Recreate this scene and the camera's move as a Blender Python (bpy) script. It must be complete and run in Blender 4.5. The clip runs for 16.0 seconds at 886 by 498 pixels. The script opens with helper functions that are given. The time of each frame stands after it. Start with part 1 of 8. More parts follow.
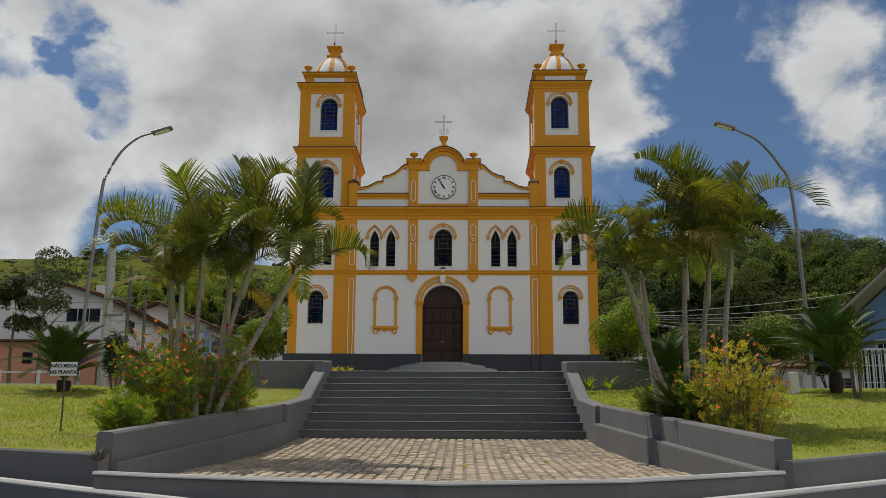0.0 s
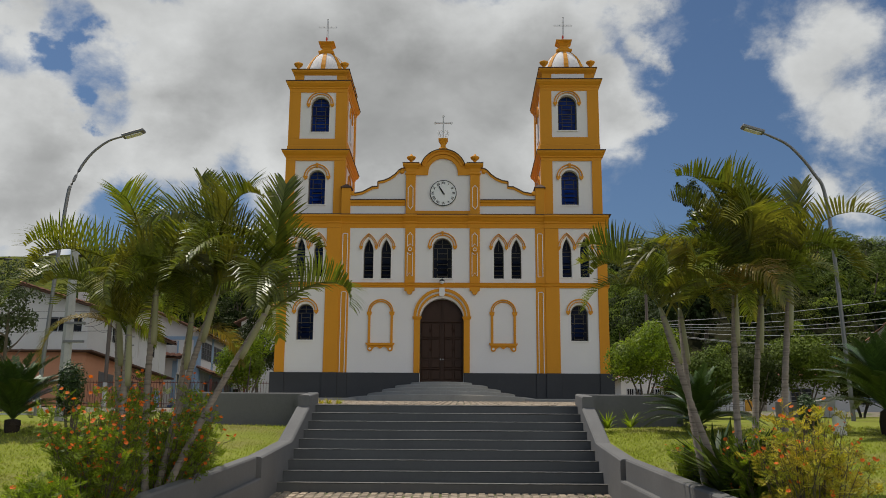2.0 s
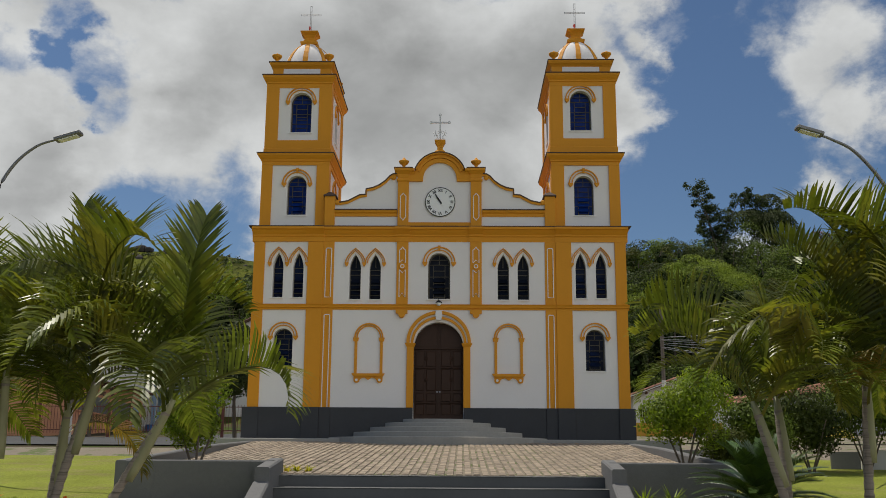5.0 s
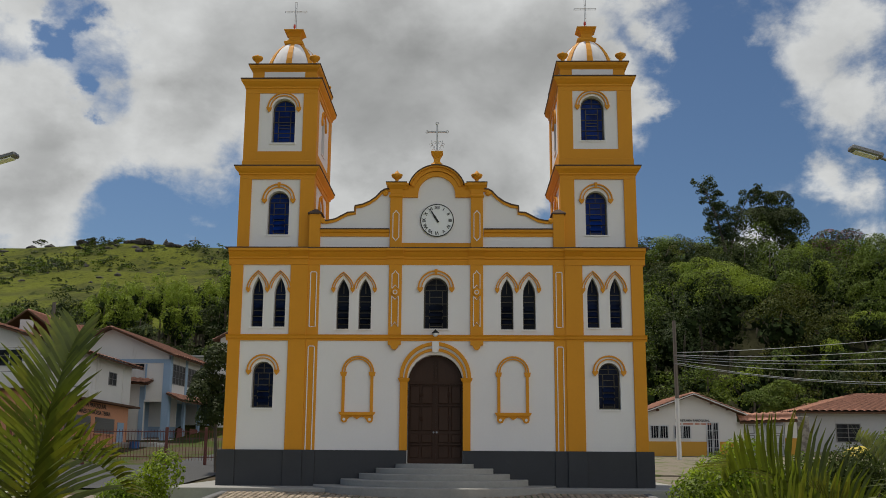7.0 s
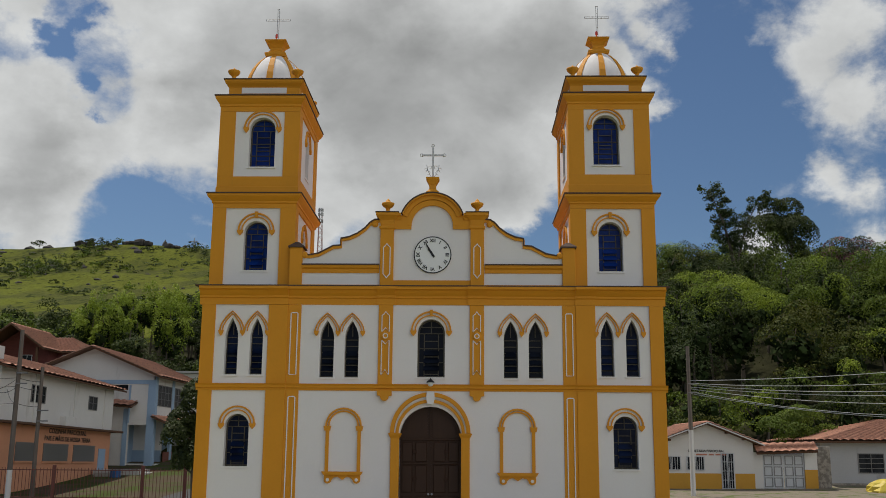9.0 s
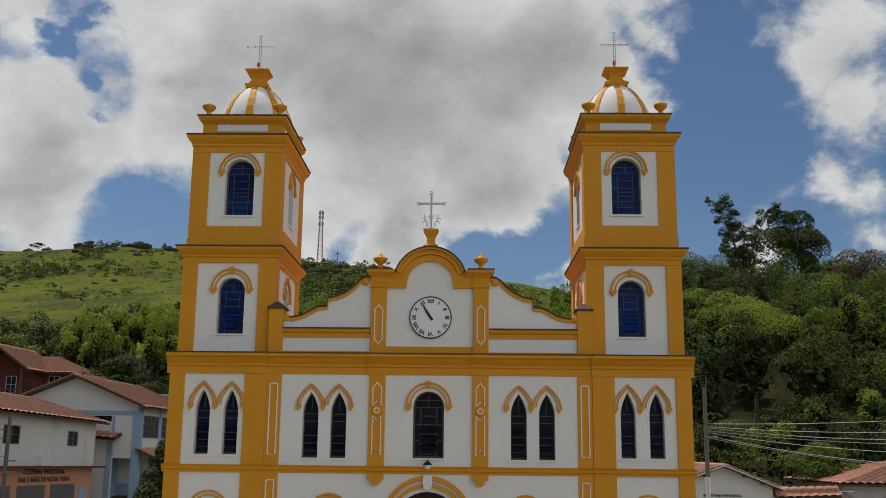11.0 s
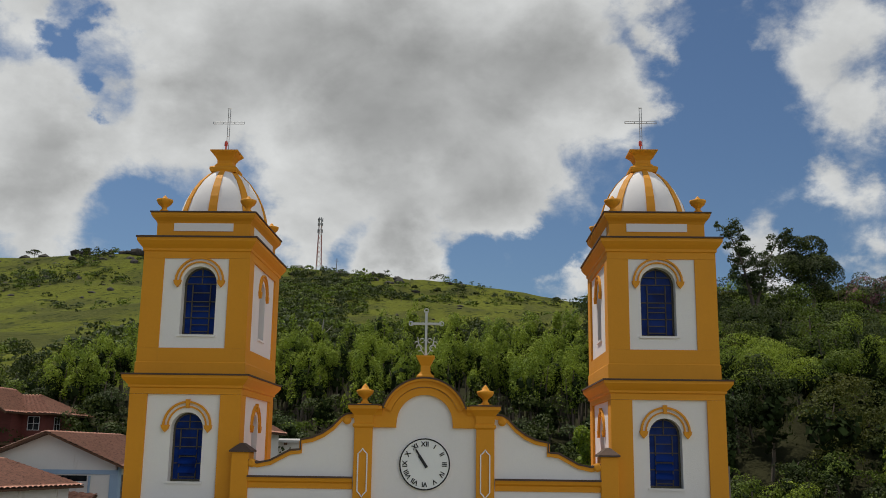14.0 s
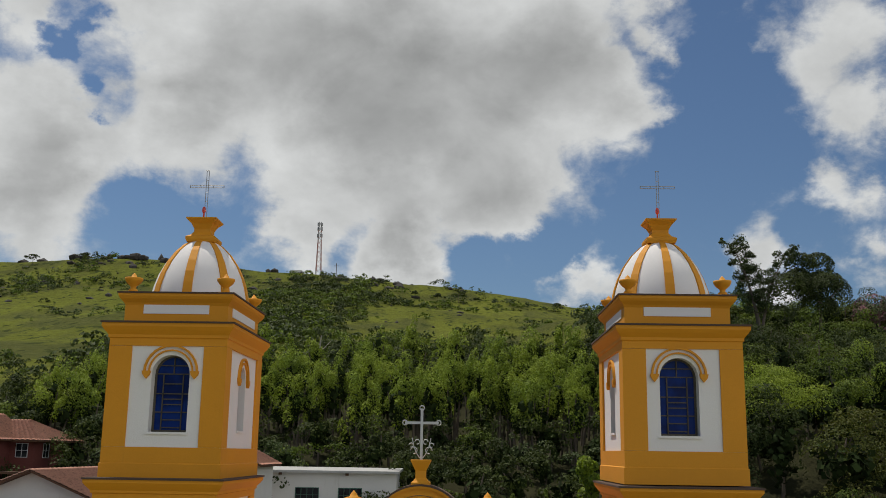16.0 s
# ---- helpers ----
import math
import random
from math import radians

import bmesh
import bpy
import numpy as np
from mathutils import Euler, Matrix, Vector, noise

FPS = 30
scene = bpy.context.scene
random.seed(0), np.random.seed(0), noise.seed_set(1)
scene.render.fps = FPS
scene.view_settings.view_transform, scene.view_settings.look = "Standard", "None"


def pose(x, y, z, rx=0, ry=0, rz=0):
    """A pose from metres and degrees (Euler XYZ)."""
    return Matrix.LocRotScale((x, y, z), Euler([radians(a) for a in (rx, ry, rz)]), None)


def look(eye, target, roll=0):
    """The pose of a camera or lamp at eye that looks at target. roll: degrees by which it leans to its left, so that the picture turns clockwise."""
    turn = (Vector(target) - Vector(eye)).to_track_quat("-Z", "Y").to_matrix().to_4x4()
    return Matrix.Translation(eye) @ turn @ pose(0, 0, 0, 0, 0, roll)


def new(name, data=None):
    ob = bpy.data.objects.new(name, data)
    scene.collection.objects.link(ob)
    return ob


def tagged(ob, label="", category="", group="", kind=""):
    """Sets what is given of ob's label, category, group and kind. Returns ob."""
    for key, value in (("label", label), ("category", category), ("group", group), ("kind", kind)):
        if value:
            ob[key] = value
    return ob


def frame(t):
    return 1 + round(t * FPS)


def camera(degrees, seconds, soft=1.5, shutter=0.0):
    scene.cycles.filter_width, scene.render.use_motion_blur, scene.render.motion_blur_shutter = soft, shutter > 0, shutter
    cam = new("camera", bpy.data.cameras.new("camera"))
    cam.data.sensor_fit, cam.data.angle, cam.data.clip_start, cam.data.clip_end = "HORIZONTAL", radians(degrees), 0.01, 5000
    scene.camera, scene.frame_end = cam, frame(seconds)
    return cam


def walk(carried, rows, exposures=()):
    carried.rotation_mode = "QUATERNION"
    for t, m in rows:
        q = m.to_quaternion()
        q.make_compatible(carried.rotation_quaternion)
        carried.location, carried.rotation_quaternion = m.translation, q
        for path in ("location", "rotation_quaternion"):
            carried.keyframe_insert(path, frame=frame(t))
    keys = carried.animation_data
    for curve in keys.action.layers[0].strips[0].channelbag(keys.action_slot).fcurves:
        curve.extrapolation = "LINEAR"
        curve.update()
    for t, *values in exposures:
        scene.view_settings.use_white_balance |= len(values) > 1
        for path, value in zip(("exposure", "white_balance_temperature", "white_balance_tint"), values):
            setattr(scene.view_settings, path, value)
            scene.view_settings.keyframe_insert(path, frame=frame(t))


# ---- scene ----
# camera: one lens, a slow push-in that climbs
cam = camera(48.51, 16.0, 0.9)
PATH = [
    (0, (0.990, -44.567, -3.763), (0.568, -25.040, 0.538), 0.35),
    (0.5, (0.950, -43.858, -3.458), (0.545, -24.327, 0.831), 0.40),
    (1, (0.945, -43.107, -3.129), (0.539, -23.573, 1.142), 0.39),
    (1.5, (0.913, -42.391, -2.816), (0.518, -22.852, 1.436), 0.38),
    (2, (0.881, -41.632, -2.508), (0.494, -22.090, 1.731), 0.41),
    (2.5, (0.848, -40.866, -2.186), (0.472, -21.320, 2.032), 0.40),
    (3, (0.852, -40.058, -1.903), (0.477, -20.512, 2.315), 0.42),
    (3.5, (0.852, -39.239, -1.674), (0.474, -19.698, 2.567), 0.41),
    (4, (0.860, -38.416, -1.433), (0.485, -18.878, 2.825), 0.40),
    (6.5, (0.992, -34.252, 0.746), (0.562, -14.663, 4.757), 0.36),
    (7, (1.007, -33.392, 1.208), (0.571, -13.800, 5.203), 0.36),
    (7.5, (1.023, -32.574, 1.658), (0.582, -12.981, 5.647), 0.31),
    (8, (1.046, -31.727, 2.121), (0.602, -12.132, 6.103), 0.36),
    (8.5, (1.067, -30.889, 2.619), (0.616, -11.293, 6.591), 0.42),
    (9, (1.074, -30.082, 3.115), (0.617, -10.487, 7.094), 0.44),
    (11.5, (1.027, -26.269, 6.139), (0.544, -6.676, 10.125), 0.65),
    (12, (1.020, -25.636, 6.799), (0.541, -6.044, 10.787), 0.61),
    (12.5, (1.002, -24.932, 7.470), (0.525, -5.342, 11.470), 0.63),
    (13, (0.989, -24.305, 8.121), (0.511, -4.717, 12.132), 0.70),
    (13.5, (0.984, -23.707, 8.732), (0.500, -4.122, 12.755), 0.76),
    (14, (0.977, -23.120, 9.334), (0.492, -3.537, 13.367), 0.79),
    (14.5, (0.982, -22.602, 9.937), (0.495, -3.019, 13.970), 0.79),
    (15, (0.973, -22.125, 10.499), (0.489, -2.544, 14.544), 0.78),
    (15.5, (0.958, -21.641, 11.091), (0.473, -2.062, 15.144), 0.87),
    (16, (0.958, -21.200, 11.674), (0.467, -1.624, 15.737), 0.89),
]
walk(cam, [(t, look(eye, target, roll)) for t, eye, target, roll in PATH])

# ---- light ----
SUN_EL, SUN_AZ = radians(66), radians(-50)  # azimuth from +y towards +x
sun_dir = Vector((math.sin(SUN_AZ) * math.cos(SUN_EL), math.cos(SUN_AZ) * math.cos(SUN_EL), math.sin(SUN_EL)))
sun_data = bpy.data.lights.new("sun", "SUN")
sun_data.energy, sun_data.angle, sun_data.color = 3.6, radians(0.6), (1.0, 0.94, 0.83)
sun = new("sun", sun_data)
sun.matrix_world = look(sun_dir * 200, (0, 0, 0))


class Tree:
    """Small helper to write node trees."""

    def __init__(self, tree):
        self.t = tree
        tree.nodes.clear()

    def node(self, kind):
        return self.t.nodes.new(kind)

    def put(self, socket, value):
        if isinstance(value, bpy.types.NodeSocket):
            self.t.links.new(value, socket)
        else:
            socket.default_value = value

    def math(self, op, a, b=0.0, c=0.0, clamp=False):
        n = self.node("ShaderNodeMath")
        n.operation, n.use_clamp = op, clamp
        for s, v in zip(n.inputs, (a, b, c)):
            self.put(s, v)
        return n.outputs[0]

    def vec(self, op, a, b=(0, 0, 0)):
        n = self.node("ShaderNodeVectorMath")
        n.operation = op
        self.put(n.inputs[0], a)
        self.put(n.inputs[1], b)
        return n.outputs["Value"] if op in ("LENGTH", "DISTANCE", "DOT_PRODUCT") else n.outputs[0]

    def noise(self, vector, scale, detail=4.0, rough=0.55, distort=0.0, lac=2.0):
        n = self.node("ShaderNodeTexNoise")
        self.put(n.inputs["Vector"], vector)
        for k, v in (("Scale", scale), ("Detail", detail), ("Roughness", rough), ("Distortion", distort), ("Lacunarity", lac)):
            self.put(n.inputs[k], v)
        return n.outputs["Fac"]

    def step(self, value, lo, hi, a=0.0, b=1.0):
        n = self.node("ShaderNodeMapRange")
        n.interpolation_type = "SMOOTHSTEP"
        for s, v in zip(n.inputs, (value, lo, hi, a, b)):
            self.put(s, v)
        return n.outputs[0]

    def mix(self, fac, a, b, mode="MIX"):
        n = self.node("ShaderNodeMix")
        n.data_type, n.blend_type = "RGBA", mode
        self.put(n.inputs[0], fac)
        self.put(n.inputs[6], a)
        self.put(n.inputs[7], b)
        return n.outputs[2]


# sky with broken cumulus: cloud masses by bearing and height, their edges by noise
world = bpy.data.worlds.new("world")
scene.world = world
world.use_nodes = True
W = Tree(world.node_tree)
sky = W.node("ShaderNodeTexSky")
sky.sky_type, sky.sun_disc, sky.sun_elevation, sky.sun_rotation = "NISHITA", False, SUN_EL, SUN_AZ
sky.air_density, sky.dust_density, sky.ozone_density = 1.0, 0.6, 1.6
way = W.node("ShaderNodeTexCoord").outputs["Generated"]


def bearing(az, el):
    a, e = radians(az), radians(el)
    return (math.sin(a) * math.cos(e), math.cos(a) * math.cos(e), math.sin(e))


# bearing to the right, height, reach, weight
CLOUDS = [
    (-9.2, 22.6, 10.4, 0.80), (-16.6, 22.1, 7.0, 0.65), (-0.8, 20.2, 10.7, 0.80), (5.7, 22.3, 6.7, 0.62), (9.1, 19.4, 3.8, 0.50), (-6.6, 15.6, 7.3, 0.60), (-10.5, 12.4, 3.4, 0.60), (2.2, 14.3, 4.6, 0.50),
    (-17.6, 17.6, 4.6, 0.50), (-4.0, 11.9, 3.6, 0.75), (-21.2, 24.3, 3.4, 0.45), (-25.5, 16.8, 6.1, 0.80), (-24.8, 12.3, 4.9, 0.65), (-26.1, 23.8, 3.4, 0.50), (-22.2, 16.2, 3.7, 0.45), (21.5, 21.7, 4.6, 0.55),
    (23.8, 18.4, 3.1, 0.50), (12.0, 22.7, 1.8, 0.42), (10.8, 25.4, 2.8, 0.45), (21.7, 14.3, 3.1, 0.58), (6.8, 9.8, 2.4, 0.50), (17.6, 10.6, 2.8, 0.48), (23.1, 9.8, 2.1, 0.40),
]
GAPS = [
    (-24.8, 22.1, 1.4, -0.40), (-23.0, 21.2, 1.4, -0.48), (-21.3, 19.4, 1.2, -0.35), (-18.1, 12.8, 2.6, -0.50), (-15.0, 11.7, 1.5, -0.35), (0.9, 11.5, 2.3, -0.50), (4.9, 11.6, 2.8, -0.50), (14.0, 17.0, 4.6, -0.55),
    (15.9, 21.8, 2.8, -0.50), (10.8, 12.4, 3.7, -0.55), (18.0, 16.7, 2.8, -0.45), (15.1, 24.7, 2.1, -0.35), (18.3, 12.0, 1.8, -0.20),
]
stretch = W.vec("MULTIPLY", way, (1.0, 1.0, 1.35))
wobble = W.node("ShaderNodeTexNoise")
W.put(wobble.inputs["Vector"], stretch)
for key, amount in (("Scale", 9.0), ("Detail", 9.0), ("Roughness", 0.60)):
    W.put(wobble.inputs[key], amount)
bent = W.vec("ADD", way, W.vec("MULTIPLY", W.vec("SUBTRACT", wobble.outputs["Color"], (0.5, 0.5, 0.5)), (0.15, 0.15, 0.13)))
billow = W.noise(stretch, 14.0, 12.0, 0.62, 0.25)
lump = W.noise(stretch, 7.0, 5.0, 0.50, 0.35)
lump_up = W.noise(W.vec("ADD", stretch, (-0.012, 0.0, 0.034)), 7.0, 5.0, 0.50, 0.35)
# backlit towards the sun's side, brightly lit on the side away from it
away = Vector((-sun_dir.x, -sun_dir.y, 0)).normalized()
front = W.step(W.vec("DOT_PRODUCT", way, tuple(away)), -0.15, 0.95, 0.0, 1.0)
mass = W.math("MULTIPLY_ADD", front, 0.30, 0.04)
for az, el, reach, weight in CLOUDS + GAPS:
    near = W.step(W.vec("DISTANCE", bent, bearing(az, el)), 0.0, radians(reach), weight, 0.0)
    mass = W.math("ADD", near, mass)
total = W.math("MULTIPLY_ADD", W.math("SUBTRACT", billow, 0.5), 0.90, mass)
cover = W.step(total, 0.02, 0.46)
depth = W.math("MULTIPLY_ADD", W.math("SUBTRACT", lump, 0.5), 1.1, mass)
thick = W.step(depth, 0.30, 1.35)
relief = W.math("MULTIPLY", W.math("SUBTRACT", lump, lump_up), 0.55)
curl = W.math("MULTIPLY", W.math("SUBTRACT", billow, 0.5), W.math("MULTIPLY_ADD", thick, -0.16, 0.24))
level = W.math("ADD", W.math("MULTIPLY_ADD", thick, -0.29, 0.63), W.math("ADD", relief, curl))
level = W.math("MULTIPLY", W.math("MAXIMUM", level, 0.2), W.math("MULTIPLY_ADD", front, 0.80, 1.0))
grey = W.node("ShaderNodeCombineXYZ")
for s_, k_ in zip(grey.inputs, (0.948, 0.966, 0.961)):
    W.put(s_, W.math("MULTIPLY", level, k_))
cloud_col = grey.outputs[0]
sky_col = W.vec("MULTIPLY", sky.outputs[0], (0.0475, 0.056, 0.0645))
background = W.node("ShaderNodeBackground")
W.put(background.inputs[0], W.mix(cover, sky_col, cloud_col))
background.inputs[1].default_value = 1.0
W.t.links.new(background.outputs[0], W.node("ShaderNodeOutputWorld").inputs[0])
# ---- materials ----
def material(name, base, rough=0.8, metal=0.0, spec=0.4, vary=(0.0, 1.0), fine=(0.0, 20.0), bump=(0.0, 40.0), second=None, split=(0.45, 0.6, 3.0), per_object=0.0, per_island=0.0,
             stain=None, stretch=(1, 1, 1), translucent=0.0, coord="Object"):
    """A procedural surface: base colour, variation at two scales, an optional second colour in patches, stains and bump."""
    m = bpy.data.materials.new(name)
    m.use_nodes = True
    T = Tree(m.node_tree)
    out = T.node("ShaderNodeOutputMaterial")
    bsdf = T.node("ShaderNodeBsdfPrincipled")
    tc = T.node("ShaderNodeTexCoord")
    geo = T.node("ShaderNodeNewGeometry")
    place = geo.outputs["Position"] if coord == "World" else tc.outputs["Object"]
    place = T.vec("MULTIPLY", place, stretch)
    colour = (*base, 1)
    if second:
        colour = T.mix(T.step(T.noise(place, split[2], 5.0, 0.6), split[0], split[1]), colour, (*second, 1))
    shade = 1.0
    if vary[0]:
        shade = T.math("MULTIPLY_ADD", T.noise(place, vary[1], 3.0), 2 * vary[0], 1 - vary[0])
    if fine[0]:
        shade = T.math("MULTIPLY", shade, T.math("MULTIPLY_ADD", T.noise(place, fine[1], 5.0, 0.65), 2 * fine[0], 1 - fine[0]))
    if per_object:
        rnd = T.node("ShaderNodeObjectInfo").outputs["Random"]
        shade = T.math("MULTIPLY", shade, T.math("MULTIPLY_ADD", rnd, 2 * per_object, 1 - per_object))
    if per_island:
        shade = T.math("MULTIPLY", shade, T.math("MULTIPLY_ADD", geo.outputs["Random Per Island"], 2 * per_island, 1 - per_island))
    if not isinstance(shade, float):
        comb = T.node("ShaderNodeCombineXYZ")
        for s in comb.inputs:
            T.put(s, shade)
        colour = T.mix(1.0, colour, comb.outputs[0], "MULTIPLY")
    if stain:
        scol, lo, hi, scale, st = stain
        colour = T.mix(T.step(T.noise(T.vec("MULTIPLY", place, st), scale, 6.0, 0.65), lo, hi), colour, (*scol, 1))
    T.put(bsdf.inputs["Base Color"], colour)
    bsdf.inputs["Roughness"].default_value = rough
    bsdf.inputs["Metallic"].default_value = metal
    bsdf.inputs["Specular IOR Level"].default_value = spec
    if bump[0]:
        b = T.node("ShaderNodeBump")
        b.inputs["Distance"].default_value = bump[0]
        b.inputs["Strength"].default_value = 0.7
        T.put(b.inputs["Height"], T.noise(place, bump[1], 6.0, 0.65))
        T.put(bsdf.inputs["Normal"], b.outputs[0])
    surface = bsdf.outputs[0]
    if translucent:
        tr = T.node("ShaderNodeBsdfTranslucent")
        T.put(tr.inputs[0], T.mix(1.0, colour, (1.0, 1.05, 0.6, 1), "MULTIPLY"))
        ms = T.node("ShaderNodeMixShader")
        ms.inputs[0].default_value = translucent
        T.t.links.new(surface, ms.inputs[1])
        T.t.links.new(tr.outputs[0], ms.inputs[2])
        surface = ms.outputs[0]
    T.t.links.new(surface, out.inputs[0])
    return m


WHITE = material("white_stucco", (0.755, 0.722, 0.698), 0.85, vary=(0.05, 0.6), fine=(0.03, 14), bump=(0.006, 30), stain=((0.55, 0.53, 0.49), 0.66, 0.9, 0.9, (1.6, 1.6, 0.25)))
YELLOW = material("ochre_paint", (0.65, 0.268, 0.010), 0.7, vary=(0.07, 0.8), fine=(0.05, 12), bump=(0.006, 26), stain=((0.40, 0.19, 0.03), 0.68, 0.92, 1.1, (1.8, 1.8, 0.3)))
RAIN = material("rain_stained_ledge", (0.085, 0.055, 0.04), 0.9, vary=(0.3, 2.0), fine=(0.2, 18), bump=(0.006, 30))
CHARCOAL = material("charcoal_paint", (0.042, 0.043, 0.046), 0.75, vary=(0.18, 0.7), fine=(0.1, 10), bump=(0.006, 22), stain=((0.10, 0.10, 0.10), 0.66, 0.9, 1.3, (1, 1, 0.5)))
GREYWALL = material("grey_painted_concrete", (0.140, 0.137, 0.133), 0.85, vary=(0.2, 0.8), fine=(0.12, 9), bump=(0.008, 22), stain=((0.06, 0.06, 0.06), 0.6, 0.85, 1.2, (1.5, 1.5, 0.35)))
TREAD = material("grey_painted_tread", (0.062, 0.062, 0.060), 0.8, vary=(0.25, 1.2), fine=(0.2, 14), bump=(0.006, 30), stain=((0.11, 0.105, 0.095), 0.62, 0.9, 1.6, (1, 1, 1)))
NOSING = material("worn_concrete_edge", (0.27, 0.262, 0.245), 0.85, vary=(0.3, 1.6), fine=(0.3, 12), bump=(0.005, 30))
RISER = material("grey_riser_paint", (0.105, 0.107, 0.107), 0.8, vary=(0.2, 0.9), fine=(0.12, 12), bump=(0.005, 26))
CONCRETE = material("pale_concrete", (0.40, 0.39, 0.37), 0.9, vary=(0.2, 0.8), fine=(0.15, 10), bump=(0.006, 24))
STEPSTONE = material("grey_step_concrete", (0.30, 0.29, 0.265), 0.85, vary=(0.2, 1.0), fine=(0.15, 12), bump=(0.006, 24))
DOORWOOD = material("dark_varnished_wood", (0.038, 0.0165, 0.008), 0.5, spec=0.25, vary=(0.25, 3.0), fine=(0.25, 9.0), bump=(0.004, 30), stretch=(5, 5, 0.6))
IRON = material("grey_painted_iron", (0.30, 0.30, 0.31), 0.55, metal=0.3, fine=(0.1, 30))
BLACK = material("black_paint", (0.015, 0.015, 0.016), 0.6)
CLOCKFACE = material("white_clock_face", (0.78, 0.78, 0.76), 0.6, fine=(0.02, 20))
BRONZE = material("window_iron", (0.085, 0.074, 0.054), 0.6, metal=0.4, fine=(0.2, 30))
TILE = material("clay_roof_tile", (0.46, 0.225, 0.150), 0.85, vary=(0.25, 0.5), fine=(0.45, 4.5), bump=(0.01, 20), per_object=0.2, stain=((0.15, 0.085, 0.06), 0.50, 0.72, 5.0, (1, 1, 1)))
COBBLE = material("granite_cobble", (0.28, 0.222, 0.160), 0.85, vary=(0.2, 0.6), fine=(0.3, 16), bump=(0.012, 26), per_object=0.25, per_island=0.3)
SAND = material("sandy_joint", (0.205, 0.17, 0.125), 0.95, vary=(0.25, 1.2), fine=(0.25, 20), bump=(0.01, 40), second=(0.09, 0.11, 0.03), split=(0.50, 0.62, 1.2))
LAWN = material("mown_lawn", (0.215, 0.240, 0.042), 0.95, spec=0.05, vary=(0.35, 0.5), fine=(0.6, 14), bump=(0.03, 60), second=(0.23, 0.215, 0.07), split=(0.48, 0.68, 0.7))
ASPHALT = material("asphalt", (0.058, 0.057, 0.055), 0.9, vary=(0.2, 0.3), fine=(0.2, 30), bump=(0.005, 60))
HILLGRASS = material("hill_pasture", (0.105, 0.116, 0.018), 0.95, spec=0.03, vary=(0.35, 0.03), fine=(0.7, 0.8), bump=(1.2, 0.6), stretch=(1, 0.35, 1), second=(0.070, 0.076, 0.020), split=(0.45, 0.60, 0.05), stain=((0.034, 0.044, 0.011), 0.55, 0.62, 0.28, (1, 1, 1)))


DIRT = material("trodden_earth", (0.085, 0.066, 0.045), 0.95, spec=0.05, vary=(0.25, 0.4), fine=(0.3, 6), bump=(0.02, 12), second=(0.055, 0.075, 0.018), split=(0.46, 0.60, 0.35))
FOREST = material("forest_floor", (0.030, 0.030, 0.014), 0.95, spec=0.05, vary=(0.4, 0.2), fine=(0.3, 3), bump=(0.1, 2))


def glass_material(name, tint, rough):
    m = bpy.data.materials.new(name)
    m.use_nodes = True
    T = Tree(m.node_tree)
    b = T.node("ShaderNodeBsdfPrincipled")
    place = T.node("ShaderNodeTexCoord").outputs["Object"]
    T.put(b.inputs["Base Color"], T.mix(T.step(T.noise(place, 1.6, 3.0), 0.4, 0.65), (*tint, 1), (tint[0] * 0.4, tint[1] * 0.4, tint[2] * 0.45, 1)))
    b.inputs["Roughness"].default_value = rough
    b.inputs["Specular IOR Level"].default_value = 0.08
    T.t.links.new(b.outputs[0], T.node("ShaderNodeOutputMaterial").inputs[0])
    return m


BLUEGLASS = glass_material("dark_blue_glass", (0.004, 0.026, 0.170), 0.25)
NAVYGLASS = glass_material("navy_window_glass", (0.005, 0.012, 0.042), 0.20)
BLACKGLASS = glass_material("near_black_window_glass", (0.006, 0.009, 0.018), 0.18)
DARKGLASS = glass_material("dark_window_glass", (0.02, 0.022, 0.025), 0.15)
# foliage
LEAF_DARK = material("dark_foliage", (0.033, 0.046, 0.010), 0.7, second=(0.056, 0.074, 0.013), split=(0.42, 0.60, 0.16), per_island=0.32, translucent=0.16, coord="World", spec=0.2)
LEAF_MID = material("green_foliage", (0.082, 0.118, 0.015), 0.7, second=(0.120, 0.160, 0.020), split=(0.42, 0.60, 0.2), per_island=0.32, translucent=0.2, coord="World", spec=0.2)
LEAF_BAMBOO = material("bamboo_foliage", (0.225, 0.285, 0.032), 0.7, second=(0.155, 0.215, 0.026), split=(0.45, 0.62, 0.25), per_island=0.4, translucent=0.3, coord="World", spec=0.2)
LEAF_OLIVE = material("olive_foliage", (0.085, 0.088, 0.014), 0.7, second=(0.060, 0.072, 0.012), split=(0.42, 0.60, 0.2), per_island=0.35, translucent=0.2, coord="World", spec=0.2)
LEAF_GREY = material("grey_green_foliage", (0.072, 0.092, 0.036), 0.75, second=(0.048, 0.070, 0.022), split=(0.42, 0.60, 0.2), per_island=0.4, translucent=0.18, coord="World", spec=0.2)
LEAF_BRIGHT = material("bright_bush_foliage", (0.235, 0.300, 0.023), 0.55, second=(0.155, 0.220, 0.016), split=(0.42, 0.6, 1.6), per_island=0.45, translucent=0.55, coord="World")
LEAF_GLOSSY = material("dark_glossy_foliage", (0.032, 0.062, 0.012), 0.45, per_island=0.5, translucent=0.15, coord="World")
LEAF_YELLOW = material("yellow_green_foliage", (0.55, 0.44, 0.05), 0.7, second=(0.34, 0.36, 0.035), split=(0.42, 0.6, 2.0), per_island=0.45, translucent=0.42, coord="World")
